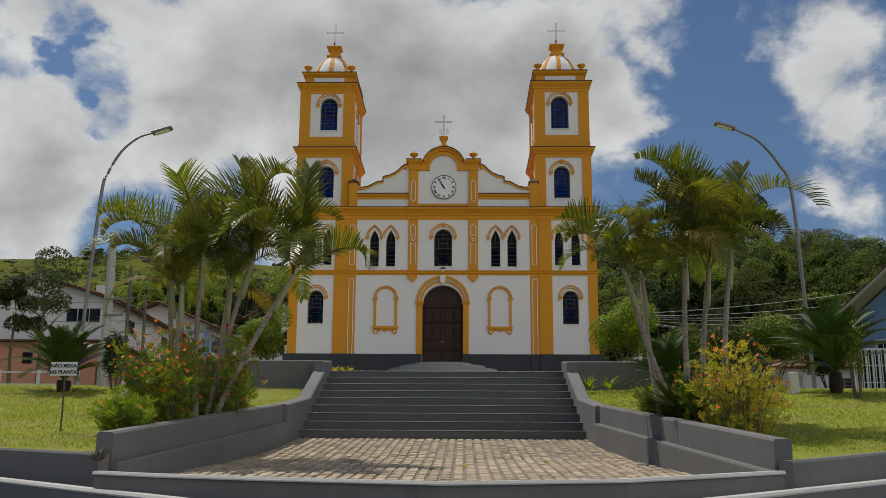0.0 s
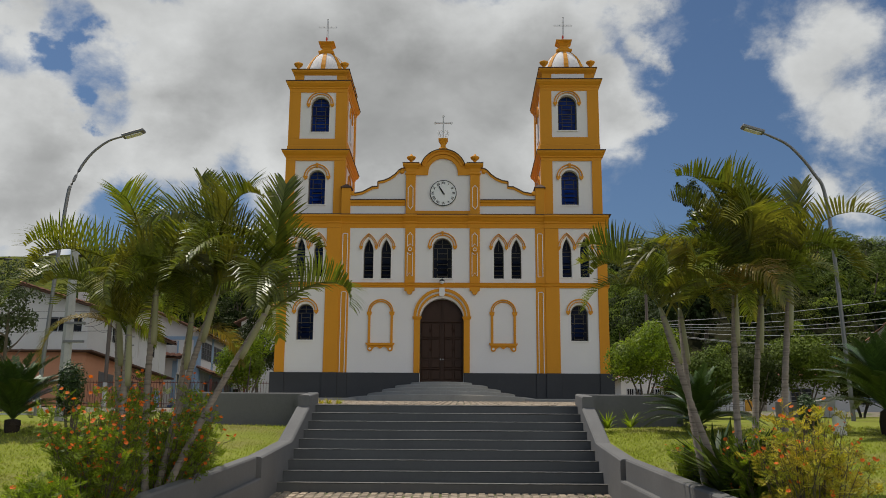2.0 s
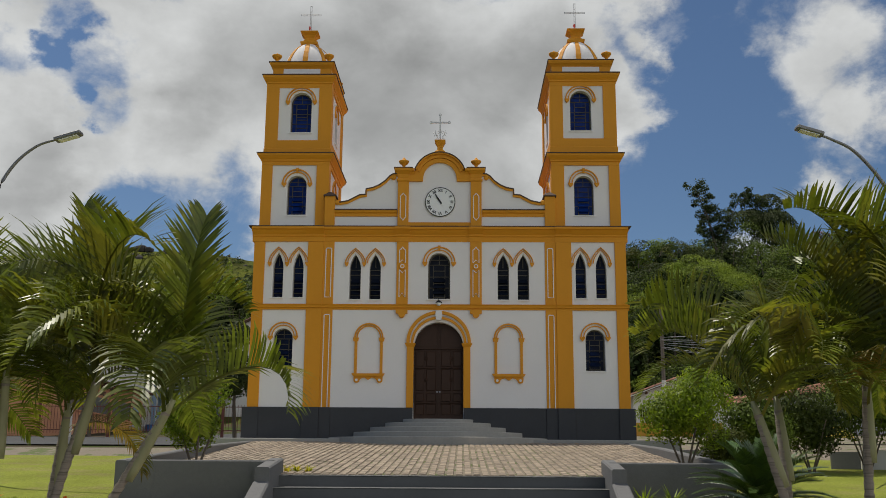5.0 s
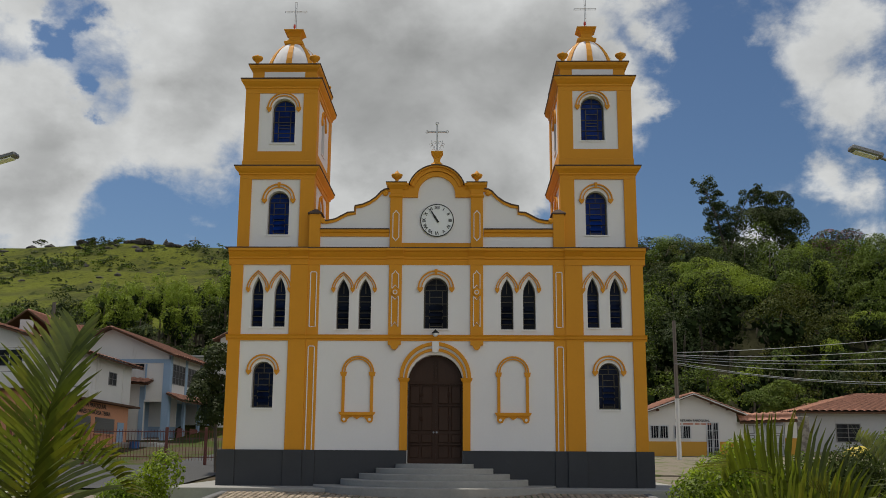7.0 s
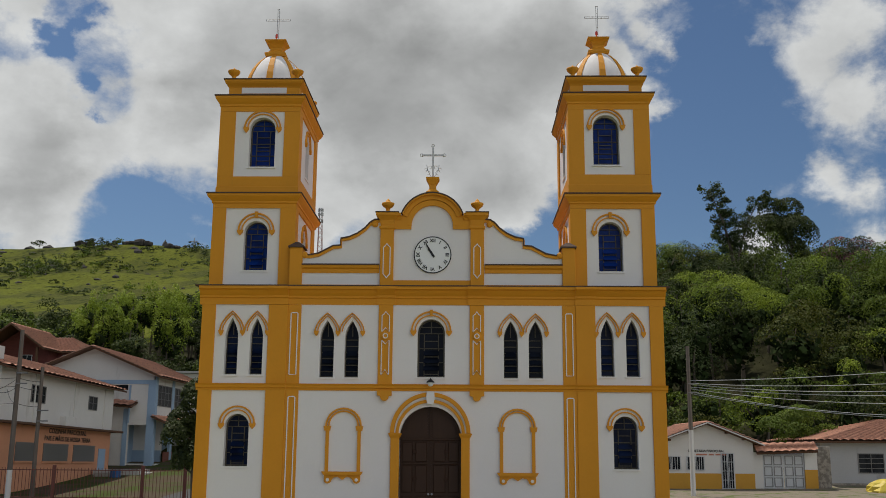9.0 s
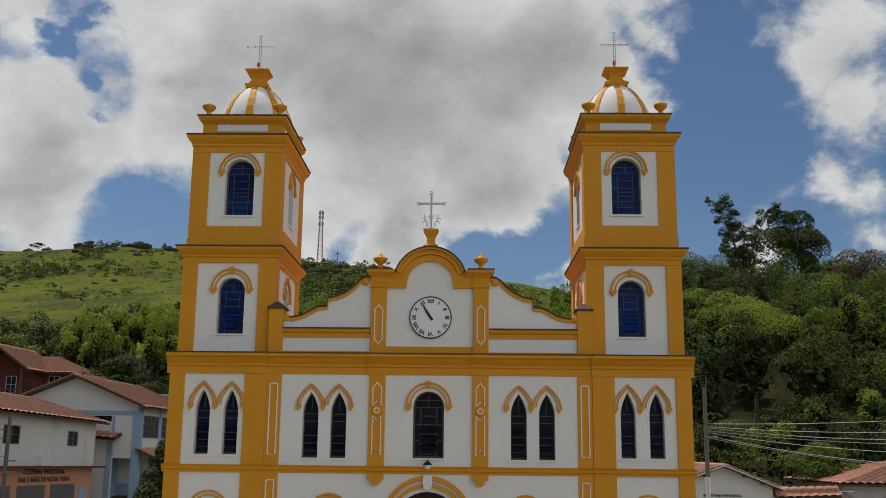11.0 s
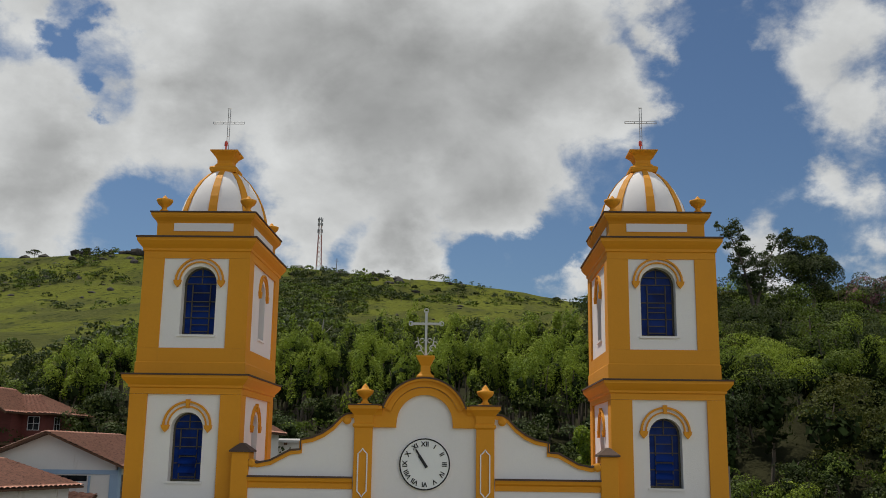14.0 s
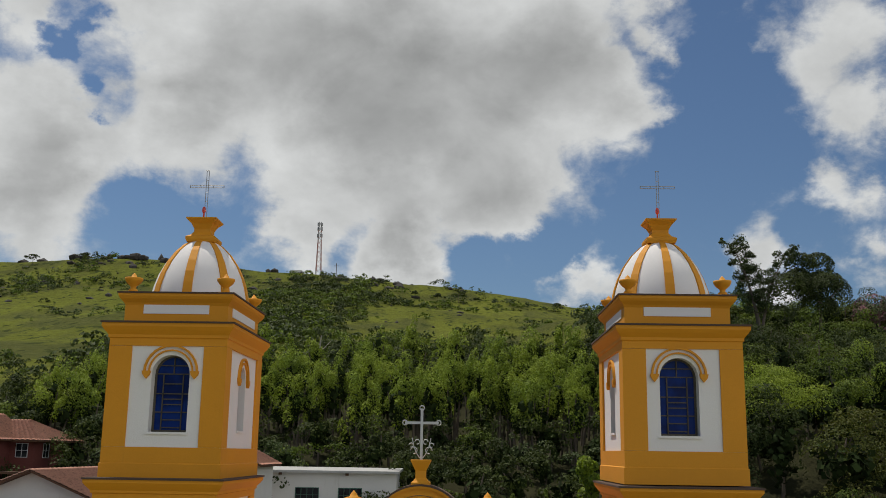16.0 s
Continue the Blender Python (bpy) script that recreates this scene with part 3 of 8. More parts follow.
def cobbles(name, x0, x1, y0, y1, label, size=(0.185, 0.150), front=None, loose=-99):
    """Rows of dressed stones on a bed of sand, the front ones a little uneven."""
    bm = bmesh.new()
    m = 24
    edge = [(x0 + (x1 - x0) * k / m, front(x0 + (x1 - x0) * k / m) if front else y0) for k in range(m + 1)]
    loops = []
    for x, y in edge:
        run = [y + (y1 - y) * k / 10 for k in range(11)]
        loops.append([site(x, y, plaza_z(y) - 0.4)] + [site(x, v, plaza_z(v) - 0.016) for v in run] + [site(x, y1, plaza_z(y1) - 0.4)])
    rings(bm, loops)
    base = tagged(part(name, bm, SAND), label, "paving", kind="structure")
    rnd = random.Random(7)
    verts, faces, single = [], [], []
    x = x0
    while x < x1 - 0.05:
        w = size[0] * rnd.uniform(0.92, 1.08)
        y = y0 - rnd.uniform(0, size[1])
        while y < y1:
            depth = size[1] * rnd.uniform(0.75, 1.3)
            g = rnd.uniform(0.006, 0.012)
            c0, c1 = max(y + g, y0), min(y + depth - g, y1)
            if c1 - c0 > 0.03 and (not front or c0 > front(x + w / 2)):
                z = plaza_z(y + depth / 2) + rnd.uniform(0.0, 0.012)
                q = 0.016
                a, b = x + g + rnd.uniform(0, 0.012), min(x + w - g - rnd.uniform(0, 0.012), x1)
                tip = rnd.uniform(-0.004, 0.004)
                if c1 < loose:
                    single.append(((a + b) / 2, (c0 + c1) / 2, z, b - a, c1 - c0, tip))
                    y += depth
                    continue
                k = len(verts)
                verts += [(a, c0, z - 0.05), (b, c0, z - 0.05), (b, c1, z - 0.05), (a, c1, z - 0.05),
                          (a + q, c0 + q, z + tip), (b - q, c0 + q, z - tip), (b - q, c1 - q, z - tip), (a + q, c1 - q, z + tip)]
                faces += [(k, k + 1, k + 5, k + 4), (k + 1, k + 2, k + 6, k + 5), (k + 2, k + 3, k + 7, k + 6), (k + 3, k, k + 4, k + 7), (k + 4, k + 5, k + 6, k + 7)]
            y += depth
        x += w
    stones = sheet("cobblestones", [site(*v) for v in verts], faces, COBBLE, base)
    tagged(stones, kind="stuff")
    if single:  # the stones next to the kerb, one by one
        shape = [(-0.5, -0.5, -0.05), (0.5, -0.5, -0.05), (0.5, 0.5, -0.05), (-0.5, 0.5, -0.05), (-0.37, -0.38, 0), (0.37, -0.38, 0), (0.37, 0.38, 0), (-0.37, 0.38, 0)]
        me = bpy.data.meshes.new("cobblestone")
        me.from_pydata(shape, [], [(0, 1, 5, 4), (1, 2, 6, 5), (2, 3, 7, 6), (3, 0, 4, 7), (4, 5, 6, 7)])
        me.materials.append(COBBLE)
        for x, y, z, w, d, tip in single:
            ob = new("cobblestone", me)
            ob.parent = base
            ob.matrix_local = Matrix.Translation(site(x, y, z)) @ Matrix.Rotation(0.062, 4, "X") @ Matrix.Rotation(-tip * 8, 4, "Y") @ Matrix.Diagonal((w, d * DEPTH, 1, 1))
    return base


def kerb_line(x):
    return lerp(x, [(-4.3, -23.0), (-3.0, -23.38), (-1.06, -23.68), (0.78, -23.88), (2.8, -23.62), (4.76, -22.95), (5.4, -22.75)])


cobbles("forecourt", -3.8, 5.0, -23.95, -14.6, "worn granite cobbles with grassy joints before the stairs", front=kerb_line, loose=-22.85)
cobbles("terrace", -6.5, 6.6, -10.8, -1.3, "granite cobbles of the terrace before the church", (0.19, 0.15))


def stairs():
    stair = thing("staircase", "grey painted concrete staircase of nine worn steps", "stairs", kind="structure")
    n, y0, y1 = 9, -14.62, -10.95
    rnd = random.Random(4)
    for k in range(n):
        ya = y0 + (y1 - y0) * k / (n - 1)
        yb = y0 + (y1 - y0) * (k + 1) / (n - 1) if k < n - 1 else y1 + 0.55
        za = -1.06 + 1.56 * k / n
        zb = -1.06 + 1.56 * (k + 1) / n + RISE * ya
        za = zb - 0.3
        ya, yb = ya * DEPTH, yb * DEPTH
        bm = slab(SX0 - 0.05, SX1 + 0.05, ya, yb + 0.03, za - 0.3, zb - 0.028)
        part("riser", bm, RISER, stair)
        bm = slab(SX0 - 0.05, SX1 + 0.05, ya + 0.02, yb + 0.02, zb - 0.03, zb - 0.002)
        tread = part("tread", bm, TREAD, stair)
        # worn edge, chipped unevenly along its length
        bm = bmesh.new()
        loops, m = [], 90
        for q in range(m + 1):
            x = SX0 - 0.05 + (SX1 - SX0 + 0.1) * q / m
            c = 0.006 * noise.noise((x * 3.1, k * 5.0, 0.3)) + 0.004 * rnd.uniform(-1, 1)
            loops.append([(x, ya - 0.012, zb - 0.016 + c), (x, ya - 0.012 - 0.3 * c, zb - 0.004), (x, ya - 0.004, zb), (x, ya + 0.03 + c, zb), (x, ya + 0.03, zb - 0.016)])
        rings(bm, loops)
        part("nosing", bm, NOSING, tread)


stairs()


def wall_run(name, label, line, thick, parent=None, mat=None, cap=None):
    """A wall along (x, y, top, foot) points, with a plain or a rounded top."""
    bm = bmesh.new()
    loops = []
    line = [(x, y * DEPTH, t + RISE * y, f + RISE * y) for x, y, t, f in line]
    for i, (x, y, t, f) in enumerate(line):
        a, b = line[max(i - 1, 0)], line[min(i + 1, len(line) - 1)]
        d = Vector((b[0] - a[0], b[1] - a[1])).normalized()
        n = Vector((-d.y, d.x)) * thick / 2
        loops.append([(x + n.x, y + n.y, f), (x - n.x, y - n.y, f), (x - n.x, y - n.y, t - 0.03), (x - n.x * 0.8, y - n.y * 0.8, t),
                      (x + n.x * 0.8, y + n.y * 0.8, t), (x + n.x, y + n.y, t - 0.03)])
    rings(bm, loops)
    return part(name, bm, mat or GREYWALL, parent)


STREET_WALL = {-1: [(-3.80, -22.33, -0.50), (-5.5, -21.95, -0.48), (-9, -21.2, -0.46), (-20, -19.0, -0.4), (-40, -17.0, -0.4)],
               1: [(5.05, -22.72, -0.50), (6.82, -21.85, -0.48), (10, -20.8, -0.46), (20, -18.6, -0.4), (40, -16.5, -0.4)]}


def lawn_sheet(s, xs, xo):
    """The lawn on one side: rises from the street wall to the terrace, sunk a little behind the planter walls."""
    def inner(y):
        return lerp(y, [(-22.3, abs(xo)), (-21.9, abs(xo)), (-15.6, abs(xs) + 0.2), (-11.0, abs(xs) + 0.15), (-10.9, 6.5), (8, 6.6)])
    verts, faces = [], []
    rows = [-22.35 + 0.55 * k for k in range(56)]
    cols = [0, 0.04, 0.08, 0.13, 0.19, 0.26, 0.34, 0.43, 0.53, 0.64, 0.76, 0.88, 1.0]
    for y in rows:
        for c in cols:
            x = inner(y) + (42 - inner(y)) * c
            wide = min(1, (x - inner(y)) / 4)
            z = lerp(y, [(-22.4, -0.56), (-18, -0.42), (-15, -0.36), (-13.2, -0.26), (-11, -0.02), (-6, -0.15), (8, -1.0)]) + wide * lerp(y, [(-22.4, 0.0), (-17, 0.10), (-13, 0.18), (-11, 0.06), (8, -0.1)])
            back = lerp(s * x, sorted((a, b) for a, b, c in STREET_WALL[s])) + 0.05
            verts.append(site(s * x, max(y + (x - inner(y)) * 0.02, back), z + noise.noise((s * x * 0.6, y * 0.6, 1)) * 0.025))
    n = len(cols)
    faces = [(j * n + i, j * n + i + 1, (j + 1) * n + i + 1, (j + 1) * n + i) for j in range(len(rows) - 1) for i in range(n - 1)]
    return sheet("lawn", verts, faces if s > 0 else [f[::-1] for f in faces], LAWN, smooth=True)


garden_wall = thing("garden_wall", "grey painted concrete wall round the raised lawn", "wall", group="garden walls", kind="structure")
for s, xs, xo in ((-1, SX0, -3.90), (1, SX1, 5.08)):
    w = garden_wall if s < 0 else thing("garden_wall", "grey painted concrete wall round the raised lawn", "wall", group="garden walls", kind="structure")
    # cheek of the stairs, falling with them
    wall_run("stair_cheek", "", [(xs + s * 0.14, -10.6, 0.80, -1.3), (xs + s * 0.14, -11.1, 0.79, -1.3), (xs + s * 0.13, -11.75, 0.78, -1.3)], 0.30, w)
    wall_run("stair_cheek", "", [(xs + s * 0.14, -11.75, 0.50, -1.3), (xs + s * 0.16, -13.4, -0.17, -1.3), (xs + s * 0.16, -15.85, -0.21, -1.6)], 0.34, w)
    # low wall along the forecourt, turning out at the street
    yo = -22.15 if s < 0 else -22.6
    side = [(xs + s * 0.2, -15.9, -0.20, -1.6), (xs + (xo - xs) * 0.45, -18.6, -0.20, -1.6), (xo, yo, -0.24, -1.6)]
    wall_run("side_wall", "", side, 0.24, w)
    wall_run("front_wall", "", [(x, y, t, -1.6) for x, y, t in STREET_WALL[s]], 0.22, w)
    # thicker foot of the side wall with a weathered ledge
    wall_run("foot_ledge", "", [(xs + s * 0.05, -15.9, -0.60, -1.6), (xs + (xo - xs) * 0.45 - s * 0.15, -18.6, -0.60, -1.6), (xo - s * 0.15, yo - 0.05, -0.64, -1.6)], 0.16, w)
    # retaining wall of the terrace
    wall_run("retaining_wall", "", [(xs + s * 0.1, -10.95, 0.80, -1.2), (s * 6.35 + 0.1, -10.95, 0.80, -1.2)], 0.26, w)
    wall_run("return_wall", "", [(s * 6.45 + 0.1, -11.05, 0.795, -1.2), (s * 6.45 + 0.1, -6.0, 0.5, -1.2), (s * 6.6 + 0.1, -1.3, 0.08, -1.2)], 0.24, w)
    tagged(lawn_sheet(s, xs, xo), "mown green lawn with dry patches behind the low wall", "lawn", kind="structure")

# kerb and street in front
kerb = thing("kerb", "worn grey concrete kerb along the street", "kerb", kind="structure")
line = [-3.36 + 0.685 * k for k in range(13)]
wall_run("kerb_face", "", [(x, kerb_line(x) - 0.04, -0.612, -1.5) for x in line], 0.14, kerb)
wall_run("kerb_top", "", [(x, kerb_line(x) - 0.04, -0.585, -0.63) for x in line], 0.22, kerb, CONCRETE)
low = [(-40, -17.6), (-20, -19.6), (-9, -21.7), (-5.4, -22.45), (-3.4, -23.35), (-1.9, -24.0), (0.6, -24.5), (2.6, -24.2), (4.0, -23.6), (6.7, -22.25), (10, -21.2), (20, -19.2), (40, -17.0)]
wall_run("low_kerb_face", "", [(x, y, -0.81, -1.6) for x, y in low], 0.24, kerb)
wall_run("low_kerb_top", "", [(x, y, -0.78, -0.83) for x, y in low], 0.25, kerb, CONCRETE)
tagged(part("street", sloped(-60, 60, -45, -16.0, -1.50, -1.42), ASPHALT), "grey asphalt street in front of the church", "road", kind="structure")
apron = part("church_apron", slab(-8.5, 8.5, -1.82, 9, -2.6, 0.0, 0.02), STEPSTONE)
tagged(apron, "pale concrete apron round the foot of the church", "pavement", kind="structure")
# ---- the church ----
CX = 0.03
church = thing("church", "white and ochre church with two domed bell towers", "church")


def window(x, y, outline, hood, sill, bars, glass, parent, flip=False, s=1, louvres=True):
    """A window set back in its opening: iron frame > pane, hood mould, sill. Coordinates along the wall and height; y: wall face; s: which way is inwards."""
    xs = [p[0] for p in outline]
    zs = [p[1] for p in outline]
    x0, x1, z0, z1 = min(xs), max(xs), min(zs), max(zs)
    yi = y + s * 0.24
    fr = bmesh.new()
    inner = [(x + (px - x) * 0.88, z0 + 0.05 + (pz - z0) * ((z1 - z0 - 0.09) / (z1 - z0))) for px, pz in outline]
    pierced(fr, outline, [inner], yi, yi + s * 0.05, flip)
    w = x1 - x0
    frame_ob = part("window", fr, BRONZE, parent, "iron-framed window with dark blue glass")
    h, lines = z1 - z0, []
    if w > 0.5:  # a wide light: two side strips, a middle of small panes, a stem in the arch
        full, post, top = w / 2 * 0.95, 0.26 * w, 0.76
        lines += [[(x + dx, z0 + 0.04), (x + dx, z0 + h * top)] for dx in (-post, post)]
        lines += [[(x - full, z0 + h * f), (x + full, z0 + h * f)] for f in (0.26, 0.50, top)]
        lines += [[(x - post, z0 + h * f), (x + post, z0 + h * f)] for f in (0.06, 0.16, 0.36, 0.43, 0.63)]
        lines += [[(x, z0 + h * top), (x, z1 - 0.05)], [(x - full * 0.8, z0 + h * 0.87), (x + full * 0.8, z0 + h * 0.87)]]
    else:
        full = w / 2 * 0.93
        lines += [[(x - full, z0 + h * k / bars), (x + full, z0 + h * k / bars)] for k in range(1, bars) if k / bars < 0.74]
        lines += [[(x, z0 + h * 0.72), (x, z1 - 0.06)]]
    for line in lines:
        bm = bmesh.new()
        band(bm, line, 0.024, yi - s * 0.012, yi + s * 0.03, flip)
        part("glazing_bar", bm, BRONZE, frame_ob)
    bm = bmesh.new()
    prism(bm, outline, yi + s * 0.02, yi + s * 0.04, flip)
    part("pane", bm, glass, frame_ob)
    if louvres:
        hw = 0.28 * w if w > 0.5 else 0.36 * w
        put = (lambda a, b, c: (b, a, c)) if flip else (lambda a, b, c: (a, b, c))
        for k in range(3):
            z = z0 + (z1 - z0) * (0.12 + 0.13 * k)
            h = (z1 - z0) * 0.09
            q = [put(x - hw, yi, z + h), put(x + hw, yi, z + h), put(x + hw, yi - s * 0.09, z), put(x - hw, yi - s * 0.09, z)]
            q2 = [put(x - hw, yi + s * 0.012, z + h), put(x + hw, yi + s * 0.012, z + h), put(x + hw, yi - s * 0.078, z), put(x - hw, yi - s * 0.078, z)]
            bm = bmesh.new()
            rings(bm, [q, q2])
            part("louvre", bm, glass, frame_ob, "tilted glass louvre")
    if sill:
        bm = bmesh.new()
        prism(bm, [(x0 - 0.05, z0 - 0.05), (x1 + 0.05, z0 - 0.05), (x1 + 0.05, z0), (x0 - 0.05, z0)], y - s * 0.035, y + s * 0.24, flip)
        part("sill", bm, WHITE, frame_ob)
    for line, width, drop in hood:
        outer = [Vector(p) for p in line]
        mid = len(outer) // 2
        c = Vector((x, line[0][1]))
        inside = [(c.x + (p[0] - c.x) * (1 - width * 0.82 / abs(line[0][0] - c.x)), c.y + (p[1] - c.y) * (1 - width * 0.82 / max(q[1] - c.y for q in line))) for p in line]
        for pts, ww, dd in ((line, 0.36, 0.055), (inside, 0.27, 0.045)):
            bm = bmesh.new()
            band(bm, pts, width * ww, y - s * dd, y + s * 0.01, flip)
            part("hood_mould", bm, YELLOW, frame_ob)
        for e in (0, -1) if drop in (1, 2) else (-1,) if drop else ():
            ex, ez = (line[e][0] + inside[e][0]) / 2, line[e][1]
            d = width * 0.78
            bm = bmesh.new()
            prism(bm, [(ex - d, ez + 0.02), (ex + d, ez + 0.02), (ex + d * 0.8, ez - 0.06), (ex, ez - 0.15), (ex - d * 0.8, ez - 0.06)], y - s * 0.07, y + s * 0.01, flip)
            part("drop_corbel", bm, YELLOW, frame_ob)
        bm = bmesh.new()
        t = outer[mid]
        if drop == 2:
            prism(bm, [(t.x - 0.035, t.y - 0.14), (t.x + 0.035, t.y - 0.14), (t.x + 0.05, t.y + 0.06), (t.x - 0.05, t.y + 0.06)], y - s * 0.075, y + s * 0.01, flip)
            part("keystone", bm, YELLOW, frame_ob)
        else:
            bm.free()


def round_hood(x, r, z, n=14):
    return [(x + r * math.cos(math.pi * k / n), z + r * math.sin(math.pi * k / n)) for k in range(n, -1, -1)]


def lancet_hood(x, half, z, apex, n=6):
    right = [(x + half * (1 - (k / n) ** 1.9), z + (apex - z) * (k / n)) for k in range(n + 1)]
    return [(2 * x - a, b) for a, b in right[:-1]] + [right[-1]] + right[:-1][::-1]


# front wall of the two lower storeys, with all its openings
holes = [arch(CX, 0.93, 0.74, 3.43, 16)]
for s in (-1, 1):
    holes.append(arch(CX + s * 5.86, 0.365, 2.55, 3.74))
    for c in (6.15, 5.38):
        holes.append(pointed(CX + s * c, 0.20, 5.29, 6.42, 7.03))
    for c in (3.20, 2.44):
        holes.append(pointed(CX + s * c, 0.215, 5.22, 6.42, 6.97))
    # blind niches are sunk, not pierced
holes.append(arch(CX, 0.42, 5.24, 6.60))
bm = bmesh.new()
pierced(bm, [(CX - 7.08, 0.0), (CX + 7.08, 0.0), (CX + 7.08, 7.5), (CX - 7.08, 7.5)], holes, 0.0, 0.45)
part("front_wall", bm, WHITE, church, "white stuccoed front wall")

# plinth, broken forward under the pilasters
for s in (-1, 1):
    for a, b, o in ((7.26, 6.66, 0.13), (6.66, 5.06, 0.09), (5.06, 4.42, 0.13), (4.42, 4.0, 0.08), (4.0, 0.94, 0.05)):
        x0, x1 = sorted((CX + s * a, CX + s * b))
        part("plinth", slab(x0, x1, -o, 0.2, -0.05, 1.17, 0.008), CHARCOAL, church)
    # pilasters of the two storeys
    for a, b, o in ((7.10, 6.68, 0.05), (5.03, 4.43, 0.05), (4.43, 4.02, 0.025)):
        x0, x1 = sorted((CX + s * a, CX + s * b))
        for z0, z1 in ((1.17, 4.83), (5.02, 7.446)):
            bm = slab(x0, x1, -o, 0.02, z0, z1, 0.006)
            part("pilaster", bm, YELLOW, church)
            if o < 0.03:  # white outline strip
                bm = bmesh.new()
                m, h = (x0 + x1) / 2, 0.105
                lo, hi = z0 + (0.0 if z0 < 2 else 0.28), z1 - (0.2 if z0 < 2 else 0.25)
                line = [(m - h, lo), (m - h, hi - 0.03), (m - h + 0.03, hi), (m + h - 0.03, hi), (m + h, hi - 0.03), (m + h, lo)]
                band(bm, line + ([] if z0 < 2 else [(m - h, lo)]), 0.03, -o - 0.02, -o + 0.01)
                part("white_fillet", bm, WHITE, church)
    x0, x1 = sorted((CX + s * 1.62, CX + s * 1.18))
    m = (x0 + x1) / 2
    part("pilaster", slab(x0, x1, -0.05, 0.02, 5.02, 7.446, 0.006), YELLOW, church)
    h = 0.115  # ornament: two pointed fillets and a rosette between them
    for line, dd in (([(m - h, 6.62), (m - h, 7.12), (m - 0.05, 7.17), (m, 7.25), (m + 0.05, 7.17), (m + h, 7.12), (m + h, 6.62), (m, 6.74), (m - h, 6.62)], 0.07),
                     ([(m - h, 6.36), (m, 6.24), (m + h, 6.36), (m + h, 5.30), (m, 5.46), (m - h, 5.30), (m - h, 6.36)], 0.07),
                     ([(m + 0.07 * math.cos(k * math.tau / 10), 6.49 + 0.07 * math.sin(k * math.tau / 10)) for k in range(11)], 0.10)):
        bm = bmesh.new()
        band(bm, line, 0.028, -dd, -0.04)
        part("white_fillet", bm, WHITE, church)
    bm = bmesh.new()
    lathe(bm, [(0.14, 0.0), (0.14, 0.03), (0.10, 0.05)], 0, 0, 8, math.pi / 8)
    bmesh.ops.rotate(bm, cent=(0, 0, 0), matrix=Matrix.Rotation(radians(90), 3, "X"), verts=bm.verts)
    bmesh.ops.translate(bm, vec=(m, -0.045, 6.49), verts=bm.verts)
    part("rosette", bm, YELLOW, church)
    bm = bmesh.new()  # corbel under the pilaster
    prism(bm, [(m - 0.22, 4.82), (m + 0.22, 4.82), (m + 0.22, 4.68), (m + 0.13, 4.66), (m + 0.11, 4.58), (m + 0.05, 4.52), (m - 0.05, 4.52), (m - 0.11, 4.58), (m - 0.13, 4.66), (m - 0.22, 4.68)], -0.12, 0.02)
    part("corbel", bm, YELLOW, church)
    # belt course and entablature of the tower bay, and of the middle
    for a, b, o in ((7.10, 4.42, 0.05), (4.42, 0.0, 0.025)):
        x0, x1 = sorted((CX + s * a, CX + s * b))
        bm = bmesh.new()
        prism(bm, [(-o - 0.10, 5.02), (-o - 0.06, 4.96), (-o - 0.05, 4.90), (-o - 0.01, 4.88), (-o, 4.82), (0.1, 4.82), (0.1, 5.02)], x0 - (0.06 if a > 7 and s < 0 else 0), x1 + (0.06 if a > 7 and s > 0 else 0), True)
        part("belt_course", bm, YELLOW, church)

# blind niches: frame, arch, sill with scallops
for s in (-1, 1):
    c = CX + s * 2.62
    for d in (-1, 1):
        bm = bmesh.new()
        prism(bm, [(c + d * 0.43, 2.42), (c + d * 0.53, 2.42), (c + d * 0.53, 3.62), (c + d * 0.43, 3.62)][:: d], -0.055, 0.02)
        part("niche_jamb", bm, YELLOW, church)
        bm = bmesh.new()
        prism(bm, [(c + d * 0.40, 3.62), (c + d * 0.57, 3.62), (c + d * 0.60, 3.76), (c + d * 0.37, 3.76)][:: d], -0.075, 0.02)
        part("niche_capital", bm, YELLOW, church)
    for r, ww, dd in ((0.525, 0.055, 0.06), (0.445, 0.045, 0.05)):
        bm = bmesh.new()
        band(bm, round_hood(c, r, 3.76), ww, -dd, 0.01)
        part("niche_arch", bm, YELLOW, church)
    bm = bmesh.new()
    prism(bm, [(c - 0.62, 2.42), (c + 0.62, 2.42), (c + 0.56, 2.32), (c - 0.56, 2.32)], -0.12, 0.01)
    low = [(c - 0.54, 2.33)]
    low += [(c - 0.54 + 0.22 * (1 - math.cos(math.pi * k / 6)) / 2, 2.17 - 0.10 * math.sin(math.pi * k / 6)) for k in range(7)]
    low += [(c - 0.26, 2.24), (c - 0.14, 2.27), (c, 2.18), (c + 0.14, 2.27), (c + 0.26, 2.24)]
    low += [(c + 0.32 + 0.22 * (1 - math.cos(math.pi * k / 6)) / 2, 2.17 - 0.10 * math.sin(math.pi * k / 6)) for k in range(7)]
    low += [(c + 0.54, 2.33)]
    prism(bm, low, -0.06, 0.01)
    part("niche_sill", bm, YELLOW, church)
    for d in (-1, 1):
        bm = bmesh.new()
        lathe(bm, [(0.05, 0), (0.05, 0.03)], 0, 0, 10)
        bmesh.ops.rotate(bm, cent=(0, 0, 0), matrix=Matrix.Rotation(radians(90), 3, "X"), verts=bm.verts)
        bmesh.ops.translate(bm, vec=(c + d * 0.43, -0.05, 2.18), verts=bm.verts)
        part("white_boss", bm, WHITE, church)

